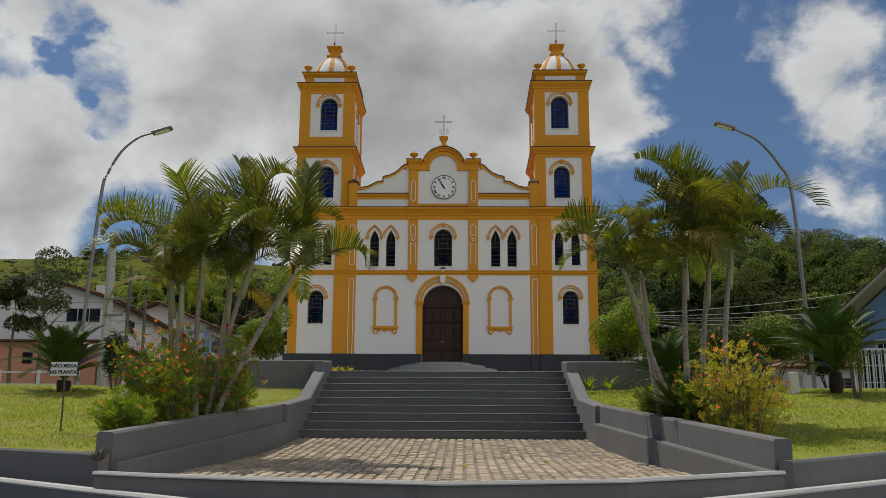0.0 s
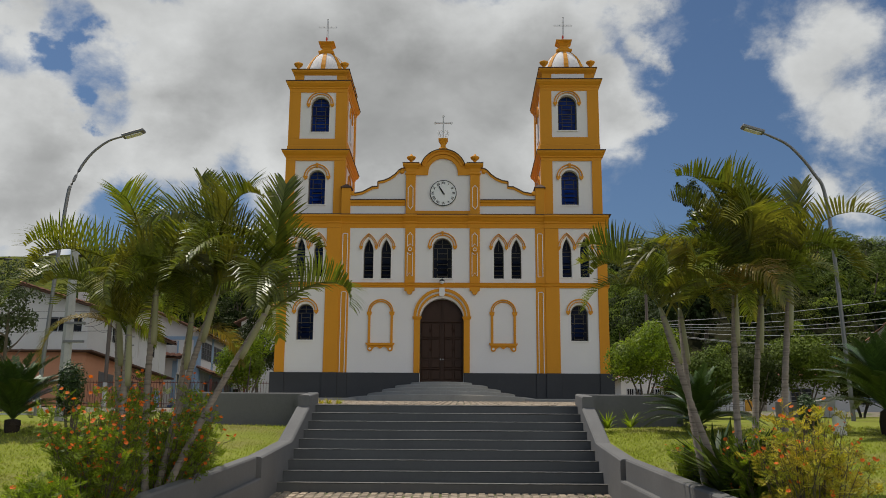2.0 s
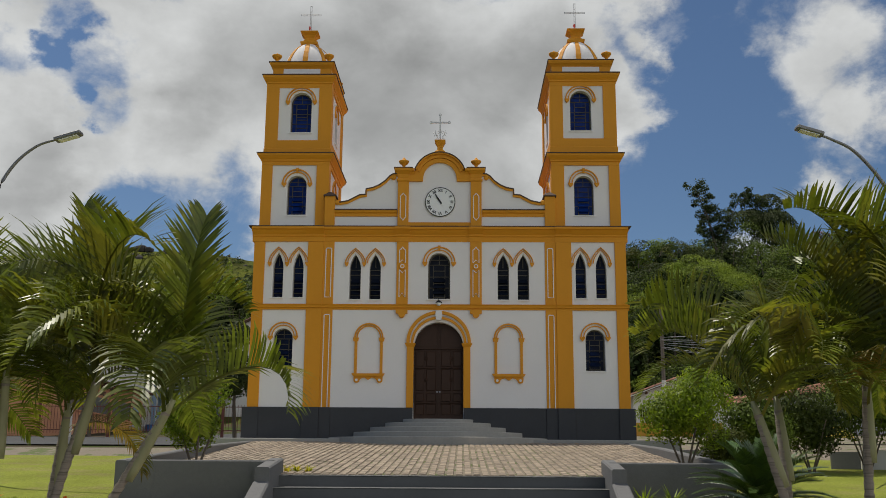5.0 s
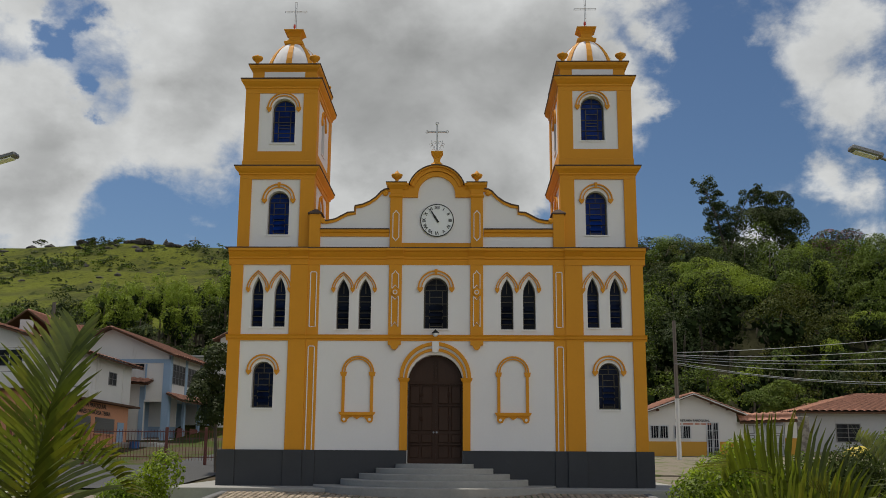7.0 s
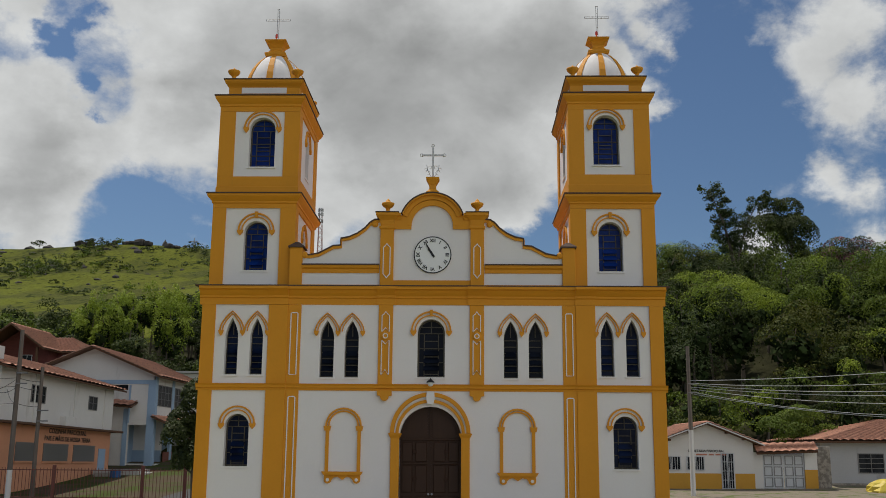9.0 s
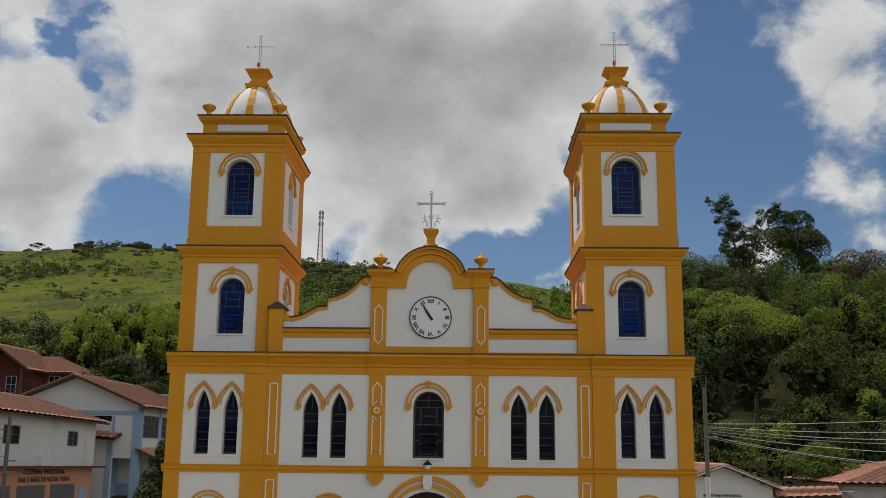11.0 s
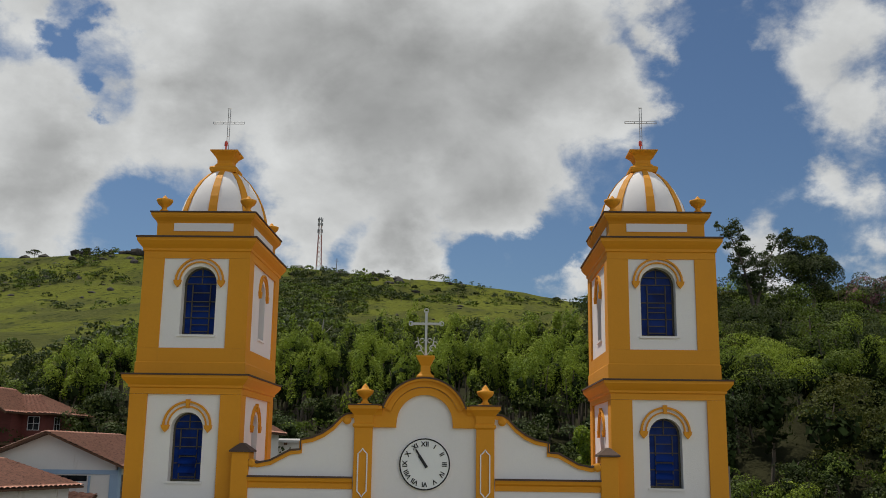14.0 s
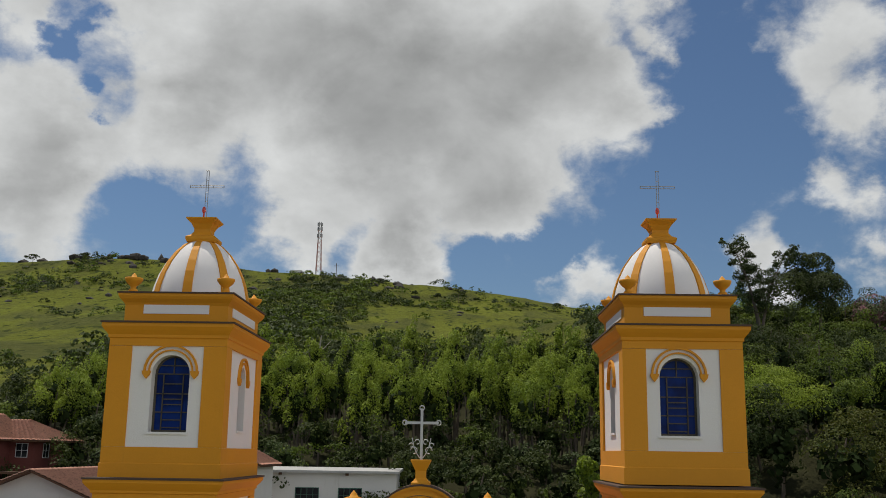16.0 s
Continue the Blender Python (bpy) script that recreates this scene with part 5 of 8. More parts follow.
# gable cross, pale iron with trefoil ends and scrolls at its foot
bm = bmesh.new()
cy = 0.1
box(bm, CX - 0.028, CX + 0.028, cy - 0.02, cy + 0.02, 11.53, 12.60)
box(bm, CX - 0.36, CX - 0.03, cy - 0.02, cy + 0.02, 12.27, 12.325)
box(bm, CX + 0.03, CX + 0.36, cy - 0.02, cy + 0.02, 12.27, 12.325)
for px, pz in ((-0.36, 12.3), (0.36, 12.3), (0.0, 12.61)):
    ring = [(CX + px + 0.05 * math.cos(k * math.tau / 10), cy, pz + 0.05 * math.sin(k * math.tau / 10)) for k in range(11)]
    tube(bm, ring, 0.013, 5, False)
for s in (-1, 1):
    for r, px, pz in ((0.07, 0.16, 11.72), (0.05, 0.09, 11.90), (0.045, 0.22, 11.83)):
        tube(bm, [(CX + s * (px + r * math.cos(k * 0.55)), cy, pz + r * math.sin(k * 0.55)) for k in range(10)], 0.01, 5)
    tube(bm, [(CX + s * 0.03, cy, 11.56), (CX + s * 0.10, cy, 11.66), (CX + s * 0.16, cy, 11.80), (CX + s * 0.2, cy, 11.98)], 0.01, 5)
part("gable_cross", bm, material("pale_iron", (0.50, 0.50, 0.50), 0.5, metal=0.2, fine=(0.1, 20)), church, "pale iron cross with scrolls")

# clock
clock = bmesh.new()
lathe(clock, [(0.582, 0.0), (0.582, 0.035), (0.55, 0.04)], 0, 0, 48)
bmesh.ops.rotate(clock, cent=(0, 0, 0), matrix=Matrix.Rotation(radians(90), 3, "X"), verts=clock.verts)
bmesh.ops.translate(clock, vec=(CX + 0.02, 0.05, 9.04), verts=clock.verts)
clock_ob = part("clock", clock, CLOCKFACE, church, "white clock face with black Roman numerals")
bm = bmesh.new()
ring = [(CX + 0.02 + 0.572 * math.cos(k * math.tau / 48), 0.012, 9.04 + 0.572 * math.sin(k * math.tau / 48)) for k in range(49)]
band(bm, [(x, z) for x, _, z in ring], 0.030, 0.0, 0.03)
part("clock_rim", bm, BLACK, clock_ob)
NUM = ["XII", "I", "II", "III", "IV", "V", "VI", "VII", "VIII", "IX", "X", "XI"]
for k, txt in enumerate(NUM):
    cu = bpy.data.curves.new("numeral", "FONT")
    cu.body, cu.size, cu.align_x, cu.align_y, cu.extrude, cu.offset = txt, 0.15, "CENTER", "CENTER", 0.004, 0.004
    tmp = bpy.data.objects.new("numeral", cu)
    scene.collection.objects.link(tmp)
    me = bpy.data.meshes.new_from_object(tmp.evaluated_get(bpy.context.evaluated_depsgraph_get()))
    bpy.data.objects.remove(tmp)
    me.materials.clear()
    me.materials.append(BLACK)
    a = radians(30 * k)
    ob = new("numeral", me)
    ob.parent = clock_ob
    ob.matrix_local = Matrix.Translation((CX + 0.02 + 0.45 * math.sin(a), 0.004, 9.04 + 0.45 * math.cos(a))) @ Matrix.Rotation(radians(90), 4, "X") @ Matrix.Rotation(-a, 4, "Z")
for ang, ln, wd, nm in ((radians(-32), 0.43, 0.045, "long"), (radians(-33.5), 0.27, 0.065, "short")):
    bm = bmesh.new()
    dx, dz = math.sin(ang), math.cos(ang)
    px, pz = dz * wd / 2, -dx * wd / 2
    q = 0.09
    loop = [(-dx * q + px, -dz * q + pz), (dx * ln * 0.8 + px, dz * ln * 0.8 + pz), (dx * ln, dz * ln), (dx * ln * 0.8 - px, dz * ln * 0.8 - pz), (-dx * q - px, -dz * q - pz)]
    prism(bm, [(CX + 0.02 + a, 9.04 + b) for a, b in loop], -0.012 if nm == "short" else -0.02, 0.008 if nm == "short" else -0.013)
    part("clock_pointer", bm, BLACK, clock_ob)

# wall lantern over the portal
lantern = bmesh.new()
tube(lantern, [(CX, 0.0, 5.16), (CX, -0.14, 5.2), (CX, -0.2, 5.14)], 0.015, 5)
lathe(lantern, [(0.0, 5.19), (0.02, 5.17), (0.12, 5.09), (0.125, 5.07), (0.05, 5.07)], CX, -0.2, 12)
lantern_ob = tagged(part("wall_lantern", lantern, BLACK), "small black wall lantern with a white globe above the door", "lamp")
globe = bmesh.new()
lathe(globe, [(0.0, 5.075), (0.085, 5.07), (0.095, 5.04), (0.08, 4.99), (0.04, 4.955), (0.0, 4.95)], CX, -0.2, 12)
part("globe", globe, CLOCKFACE, lantern_ob, "white glass globe", smooth=True)

# nave behind the front
bm = bmesh.new()
prism(bm, [(CX - 4.25, -0.5), (CX + 4.25, -0.5), (CX + 4.25, 5.9), (CX, 7.9), (CX - 4.25, 5.9)], 0.45, 20.0)
part("nave", bm, WHITE, church, "white nave walls")
bm = bmesh.new()
prism(bm, [(CX - 4.7, 5.7), (CX, 7.92), (CX + 4.7, 5.7), (CX + 4.7, 5.84), (CX, 8.08), (CX - 4.7, 5.84)], 0.45, 20.3)
part("nave_roof", bm, TILE, church, "clay tiled nave roof")
for s in (-1, 1):
    x0, x1 = sorted((CX + s * 7.06, CX + s * 4.26))
    part("tower_body", slab(x0, x1, 0.45, TD, -0.4, 8.0), WHITE, church)
    for y0, y1 in ((0.45, 0.85), (TD - 0.4, TD)):
        part("side_pilaster", slab(*sorted((CX + s * 7.10, CX + s * 7.0)), y0, y1, 1.17, 7.45), YELLOW, church)
    part("side_plinth", slab(*sorted((CX + s * 7.2, CX + s * 7.0)), 0.2, TD + 0.03, -0.4, 1.17), CHARCOAL, church)
    bm = bmesh.new()
    moulding(bm, x0, x1, 0.3, TD, [(0.0, 7.45), (0.02, 7.64), (0.10, 7.80), (0.20, 7.92), (0.20, 7.99)])
    part("side_entablature", bm, YELLOW, church)
    part("tower_deck", slab(x0, x1, 0.3, TD + 0.1, 7.99, 8.02), RAIN, church)

# rounded steps at the door
door_steps = thing("door_steps", "pale grey rounded concrete steps before the church door", "stairs", kind="structure")
for half, reach, top in ((4.0, 2.6, 0.06), (3.10, 2.1, 0.25), (2.5, 1.65, 0.43), (1.95, 1.2, 0.60), (1.3, 0.7, 0.74)):
    bm = bmesh.new()
    n = 24
    pw = 2.1
    loop = []
    for k in range(n + 1):
        a = math.pi * k / n
        ca, sa = math.cos(a), math.sin(a)
        loop.append((CX - half * math.copysign(abs(ca) ** (2 / pw), ca), -reach * 1.25 * abs(sa) ** (2 / pw)))
    bot = -0.3
    rings(bm, [[(x, y, bot) for x, y in loop], [(x, y, top - 0.02) for x, y in loop], [(x * 0.997, y * 0.99, top) for x, y in loop]])
    part("step", bm, STEPSTONE, door_steps)
# ---- garden: palms, cycads, shrubs ----
PALM_FRONDS = [leaf_mesh("frond", frond(ln, st, en, 46, lf, 0.034, vee, hg, sd, bd), FROND)
               for ln, st, en, lf, vee, hg, sd, bd in ((2.5, 70, -55, 0.54, 0.9, 0.18, 1, 1.5), (2.4, 62, -70, 0.52, 0.8, 0.24, 2, 1.4), (2.5, 76, -40, 0.56, 1.0, 0.15, 3, 1.6), (2.5, 82, -25, 0.54, 1.0, 0.14, 4, 1.9),
                                                       (2.2, 50, -70, 0.50, 0.6, 0.32, 5, 1.2), (2.1, 86, 35, 0.46, 1.1, 0.08, 6, 2.2), (2.4, 66, -65, 0.55, 0.7, 0.36, 7, 1.4))]
OLD_FRONDS = [leaf_mesh("frond", frond(ln, st, en, 44, 0.48, 0.032, 0.35, 0.42, sd, bd), FROND_OLD) for ln, st, en, sd, bd in ((2.1, 55, -88, 21, 1.0), (1.9, 10, -89, 22, 0.55), (2.2, 66, -82, 23, 1.3))]


def put_leaf(parent, me, at, turn, tilt=0.0, scale=1.0, name="frond", roll=0.0):
    ob = new(name, me)
    ob.parent = parent
    ob.matrix_local = Matrix.Translation(at) @ Matrix.Rotation(turn, 4, "Z") @ Matrix.Rotation(tilt, 4, "Y") @ Matrix.Rotation(roll, 4, "X") @ Matrix.Scale(scale, 4)
    return ob


def palm(foot, top, seed, count=9, old=2, size=1.0):
    rnd = random.Random(seed)
    t = thing("palm_tree", "clustered feather palm with a ringed trunk and arching fronds", "palm tree", "palms in the planters")
    f, p = Vector(site(*foot)), Vector(site(*top))
    bow = Vector((0, 0, 0.0)) + (p - f).cross(Vector((0, 1, 0))).normalized() * 0.06
    line = [f.lerp(p, k / 12) + bow * math.sin(math.pi * k / 12) for k in range(13)]
    bm = bmesh.new()
    pts, rs = [], []
    rings_n = 26
    for k in range(rings_n + 1):  # swollen rings
        q = k / rings_n * 12
        i = min(int(q), 11)
        c = line[i].lerp(line[i + 1], q - i)
        r = 0.064 - 0.016 * k / rings_n
        pts += [c - (p - f).normalized() * 0.012, c + (p - f).normalized() * 0.012]
        rs += [r, r * 0.84]
    tube(bm, pts, rs, 9)
    part("trunk", bm, PALMBARK, t, smooth=True)
    d = (p - f).normalized()
    bm = bmesh.new()
    c = p + d * 0.15
    tube(bm, [p - d * 0.8, p - d * 0.65, p - d * 0.35, p, c], [0.049, 0.056, 0.055, 0.045, 0.028], 9)
    part("crownshaft", bm, SHAFT, t, smooth=True)
    a0 = rnd.uniform(0, math.tau)
    for k in range(count):
        a = a0 + math.tau * k / count * (1.0 if k < count - 2 else 1.3) + rnd.uniform(-0.25, 0.25)
        me = PALM_FRONDS[(0, 1, 2, 4, 6)[(k * 3 + seed) % 5]] if k < count - 2 else PALM_FRONDS[5 if k % 2 else 3]
        put_leaf(t, me, c - d * rnd.uniform(0.0, 0.3), a, rnd.uniform(-0.12, 0.22), size * rnd.uniform(0.78, 1.08), roll=rnd.uniform(-0.6, 0.6))
    for k in range(old):
        put_leaf(t, OLD_FRONDS[(k + seed) % 3], p - d * rnd.uniform(0.1, 0.3), a0 + 2.2 + k * 2.4 + rnd.uniform(-0.5, 0.5), 0.1, size * rnd.uniform(0.8, 1.0), roll=rnd.uniform(-0.4, 0.4))
    bm = bmesh.new()
    tube(bm, [c, c + d * 0.9 + Vector((0.05, 0, 0))], [0.014, 0.003], 5)
    part("spear_leaf", bm, FROND, t)
    return t


for seed, (foot, top) in enumerate((
    ((-4.40, -18.40, -0.5), (-4.74, -18.40, 2.35)), ((-4.18, -18.95, -0.5), (-4.28, -18.95, 2.05)), ((-3.96, -18.70, -0.5), (-4.02, -18.70, 2.70)),
    ((-3.80, -18.10, -0.5), (-3.66, -18.10, 2.30)), ((-3.85, -18.60, -0.5), (-3.08, -18.60, 2.72)), ((-3.72, -18.70, -0.5), (-2.25, -18.70, 2.40)),
    ((5.02, -18.60, -0.5), (4.10, -18.55, 2.40)), ((4.80, -18.20, -0.5), (4.52, -18.10, 2.42)), ((5.18, -18.70, -0.5), (5.20, -18.70, 2.72)),
    ((5.52, -18.35, -0.5), (5.78, -18.30, 2.62)), ((5.72, -18.90, -0.5), (6.02, -18.85, 2.92)))):
    palm(foot, top, seed + 3, 9 if seed in (4, 5, 8) else 7 if seed not in (1, 3, 7) else 5, 1 if seed in (0, 3, 8) else 0, 1.15 if seed == 5 else 1.15 if seed == 4 else 0.85 if seed in (1, 3, 6, 7) else 1.0)

CYCAD_FRONDS = [leaf_mesh("frond", frond(ln, st, en, 46, 0.17, 0.021, 0.25, 0.02, sd), CYCAD_GREEN) for ln, st, en, sd in ((1.3, 68, 10, 31), (1.35, 48, -15, 32), (1.2, 82, 35, 33))]


def cycad(at, scale, seed, trunk_h=0.7):
    rnd = random.Random(seed)
    t = thing("cycad", "dark green cycad with a rough trunk and stiff feather leaves", "cycad", "cycads on the lawn")
    t.location = site(*at)
    bm = bmesh.new()
    lathe(bm, [(0.15, -0.1), (0.17, 0.1), (0.19, trunk_h * 0.5), (0.17, trunk_h * 0.9), (0.05, trunk_h)], 0, 0, 10)
    for v in bm.verts:
        v.co += Vector((rnd.uniform(-1, 1), rnd.uniform(-1, 1), 0)) * 0.02
    part("trunk", bm, DARKBARK, t)
    for k in range(58):
        put_leaf(t, CYCAD_FRONDS[k % 3], (0, 0, trunk_h * 0.93), k * 2.399, rnd.uniform(-0.35, 0.3), scale * rnd.uniform(0.85, 1.1))
    return t


cycad((-9.75, -13.0, -0.05), 1.35, 1, 0.30)
cycad((11.05, -12.6, -0.03), 1.65, 2, 0.6)
cycad((-11.9, -14.2, -0.1), 0.85, 3, 0.4)
cycad((6.7, -12.2, 0.0), 1.25, 4, 0.12)


def shrub(name, label, at, height, radius, leaf, n, size, stem=0.25, group="", lobes=12):
    t = thing(name, label, "shrub", group)
    t.location = site(*at)
    bm = bmesh.new()
    rnd = random.Random(int(height * 100))
    for k in range(4):
        a = k * 1.7
        tube(bm, [(0.04 * math.cos(a), 0.04 * math.sin(a), -0.15), (0.1 * math.cos(a), 0.1 * math.sin(a), height * stem), (radius * 0.5 * math.cos(a), radius * 0.5 * math.sin(a), height * 0.6)], [0.035, 0.03, 0.012], 6)
    part("stem", bm, BARK, t)
    hh = height * (1 - stem) / 2
    p, d = lobed(n, (0, 0, height * stem + hh), radius, hh * 1.12, lobes, 0.66, 0.1, (0.6, 1.06))
    quads("crown", leaves(p, d, NR.uniform(0.6, 1.3, n) * size, 0.5), leaf, t)
    return t


shrub("round_bush", "round bright green bush behind the terrace wall", (-5.15, -10.0, 0.45), 2.1, 1.0, LEAF_BRIGHT, 7400, 0.085, 0.06, "bushes on the terrace")
shrub("round_bush", "round bright green bush behind the terrace wall", (5.95, -10.0, 0.45), 2.3, 1.25, LEAF_BRIGHT, 9500, 0.09, 0.06, "bushes on the terrace")
shrub("leafy_shrub", "loose green shrub at the back of the lawn", (8.6, -7.2, -0.2), 2.3, 1.3, LEAF_MID, 7000, 0.11, 0.08, "shrubs at the back of the lawn")
shrub("leafy_shrub", "loose green shrub at the back of the lawn", (10.6, -6.2, -0.2), 2.5, 1.4, LEAF_DARK, 7000, 0.11, 0.08, "shrubs at the back of the lawn")
shrub("leafy_shrub", "loose green shrub at the back of the lawn", (12.5, -5.6, -0.3), 3.0, 1.5, LEAF_MID, 7000, 0.12, 0.08, "shrubs at the back of the lawn")
shrub("leafy_shrub", "loose green shrub at the back of the lawn", (14.6, -5.2, -0.3), 2.8, 1.5, LEAF_DARK, 7000, 0.12, 0.08, "shrubs at the back of the lawn")
shrub("leafy_shrub", "loose yellowish shrub at the back of the lawn", (7.5, -8.4, -0.15), 1.5, 0.9, LEAF_OLIVE, 4200, 0.09, 0.06, "shrubs at the back of the lawn")
shrub("clipped_shrub", "slim dark evergreen shrub standing on the lawn", (-8.35, -13.0, -0.08), 1.65, 0.50, LEAF_GLOSSY, 3200, 0.07, 0.08, "evergreen shrubs", 7)
shrub("leafy_sapling", "thin bright green sapling before the cycad", (11.1, -13.5, -0.03), 1.75, 0.36, LEAF_BRIGHT, 700, 0.075, 0.05, "", 9)
shrub("clipped_shrub", "slim dark evergreen shrub standing on the lawn", (8.4, -14.2, -0.08), 1.3, 0.38, LEAF_GLOSSY, 2600, 0.07, 0.08, "evergreen shrubs", 7)


def flower_bush(at, rx, ry, height, leaf, seed, label, blooms=90, stems=60, airy=1.0):
    """A loose bush of thin branching stems with feathery leaves and orange flowers held above them."""
    rnd = random.Random(seed)
    t = thing("flower_bush", label, "shrub", "flower bushes in the planters")
    t.location = site(*at)
    V, idx, heads = [], [], []

    def feather(c, d, size):
        side = d.cross(Vector((rnd.gauss(0, 1), rnd.gauss(0, 1), rnd.gauss(0, 1)))).normalized()
        for k in range(5):
            f = 0.15 + 0.17 * k
            for s in (-1, 1):
                o = c + d * size * f
                e = (d * 0.75 + side * s).normalized() * size * 0.42 * (1.1 - 0.6 * f)
                w = d * size * 0.055
                V.append([o - w, o + e * 0.5 - w * 1.6, o + e, o + e * 0.5 + w * 1.6])
                idx.append(0)

    def stalk(a, b, r0, r1):
        side = (b - a).cross(Vector((0.3, 1, 0.1))).normalized()
        V.append([a - side * r0, a + side * r0, b + side * r1, b - side * r1])
        idx.append(1)

    for k in range(stems):
        a, q = rnd.uniform(0, math.tau), math.sqrt(rnd.random())
        x, y = rx * q * math.cos(a), ry * q * math.sin(a)
        h = height * rnd.uniform(0.55, 1.0) * (1 - 0.30 * q * q)
        base = Vector((x * 0.5, y * 0.5, -0.08))
        mid = Vector((x * 0.75 + rnd.uniform(-0.08, 0.08), y * 0.75, h * 0.5))
        end = Vector((x + rnd.uniform(-0.15, 0.15), y + rnd.uniform(-0.15, 0.15), h))
        stalk(base, mid, 0.007, 0.005)
        stalk(mid, end, 0.005, 0.002)
        heads.append(end)
        for j in range(int(9 * airy)):
            f = rnd.uniform(0.04, 0.95)
            c = base.lerp(mid, f * 2) if f < 0.5 else mid.lerp(end, f * 2 - 1)
            b = rnd.uniform(0, math.tau)
            d = Vector((math.cos(b), math.sin(b), rnd.uniform(0.1, 0.9))).normalized()
            twig = c + d * rnd.uniform(0.08, 0.26)
            stalk(c, twig, 0.003, 0.0015)
            if rnd.random() < 0.30:
                heads.append(twig + Vector((0, 0, 0.05)))
            for i in range(3):
                g = Vector((rnd.gauss(0, 0.6), rnd.gauss(0, 0.6), rnd.gauss(0.25, 0.5)))
                feather(c.lerp(twig, rnd.uniform(0.3, 1.0)), (d * 0.6 + g).normalized(), rnd.uniform(0.09, 0.17))
    quads("foliage", np.array([[tuple(v) for v in q] for q in V]), [leaf, BARK], t, idx)
    rnd.shuffle(heads)
    heads.sort(key=lambda c: -(c.x / rx) ** 2 - (c.y / ry) ** 2 - 0.8 * c.z / height + rnd.uniform(0, 1.4))
    bloom = []
    for c in heads[:blooms]:
        up = Vector((rnd.gauss(0, 0.5), -0.6 + rnd.gauss(0, 0.4), 0.7)).normalized()
        s1 = up.cross(Vector((1, 0, 0.2))).normalized()
        s2 = up.cross(s1)
        c = c + up * 0.03
        L = rnd.uniform(0.023, 0.037)
        for k in range(7):
            a = k * math.tau / 7
            r = s1 * math.cos(a) + s2 * math.sin(a) + up * 0.25
            q = s1 * math.cos(a + 1.57) + s2 * math.sin(a + 1.57)
            bloom.append([c, c + r * L * 0.7 + q * L * 0.42, c + r * L, c + r * L * 0.7 - q * L * 0.42])
    quads("blossoms", np.array([[tuple(v) for v in q] for q in bloom]), ORANGE, t)
    return t


flower_bush((-4.12, -20.0, -0.42), 0.75, 0.75, 1.85, LEAF_BRIGHT, 1, "loose flowering bush dotted with small orange blossoms", 270, 80)
flower_bush((-3.95, -18.4, -0.42), 1.10, 0.80, 2.05, LEAF_BRIGHT, 2, "loose flowering bush dotted with small orange blossoms", 340, 84)
flower_bush((-4.20, -21.0, -0.42), 0.42, 0.42, 0.70, LEAF_BRIGHT, 5, "low bright green bush at the corner of the planter", 8, 34)
flower_bush((5.45, -20.3, -0.42), 0.85, 0.75, 1.65, LEAF_YELLOW, 3, "loose yellowing bush dotted with small orange blossoms", 110, 62)
flower_bush((5.30, -19.2, -0.40), 0.65, 0.65, 1.15, LEAF_BRIGHT, 4, "loose flowering bush dotted with small orange blossoms", 40, 40)
flower_bush((4.90, -17.4, -0.36), 0.40, 0.55, 0.70, LEAF_BRIGHT, 6, "low leafy bush along the planter wall", 10, 26)
flower_bush((-3.80, -17.2, -0.36), 0.45, 0.7, 1.15, LEAF_BRIGHT, 7, "low leafy bush along the planter wall", 40, 34)


def tuft(at, blades, length, seed, mat, label):
    """A rosette of strap leaves."""
    rnd = random.Random(seed)
    V = []
    for k in range(blades):
        a, e = rnd.uniform(0, math.tau), rnd.uniform(0.5, 1.35)
        L = length * rnd.uniform(0.7, 1.1)
        d = Vector((math.cos(a) * math.cos(e), math.sin(a) * math.cos(e), math.sin(e)))
        w = Vector((-math.sin(a), math.cos(a), 0)) * 0.022 * (length / 0.5)
        p0 = Vector((0.03 * math.cos(a), 0.03 * math.sin(a), -0.02))
        p1 = p0 + d * L * 0.5
        p2 = p1 + (d + Vector((0, 0, -0.55))).normalized() * L * 0.5
        V += [[p0 - w, p0 + w, p1 + w, p1 - w], [p1 - w, p1 + w, p2 + w * 0.1, p2 - w * 0.1]]
    ob = quads("grass_tuft", np.array([[tuple(v) for v in q] for q in V]), mat)
    ob.location = site(*at)
    return tagged(ob, label, "plant", "tufted plants")


tuft((4.55, -11.75, 0.02), 34, 0.50, 1, LEAF_BRIGHT, "spiky green strap-leaved plant at the foot of the wall")
tuft((5.15, -11.65, 0.03), 30, 0.48, 2, LEAF_BRIGHT, "spiky green strap-leaved plant at the foot of the wall")
for k, (x, y) in enumerate(((5.1, -18.0), (5.6, -18.2), (5.2, -17.4), (5.7, -17.6), (-4.0, -17.9), (6.0, -18.3), (5.3, -18.8))):
    tuft((x, y, -0.40), 60, 1.15, 10 + k, LEAF_GLOSSY, "dense dark strap leaves under the palms")
for k, (x, y) in enumerate(((5.0, -18.7), (5.2, -19.2), (5.5, -18.8), (5.7, -19.1))):
    tuft((x, y, -0.42), 46, 1.25, 60 + k, LEAF_MID, "arching green strap leaves at the foot of the palms")
for k, (x, y) in enumerate(((-2.75, -10.3), (-2.95, -10.4), (-2.5, -10.35))):
    tuft((x, y, plaza_z(y)), 40, 0.22, 30 + k, LEAF_YELLOW, "small tuft of grass at the top of the stairs")
for k, (x, y) in enumerate(((2.1, -17.6), (2.5, -18.6), (1.0, -19.5), (-0.4, -21.2))):
    tuft((x, y, plaza_z(y)), 30, 0.10, 40 + k, LEAF_YELLOW, "small weed between the cobbles")
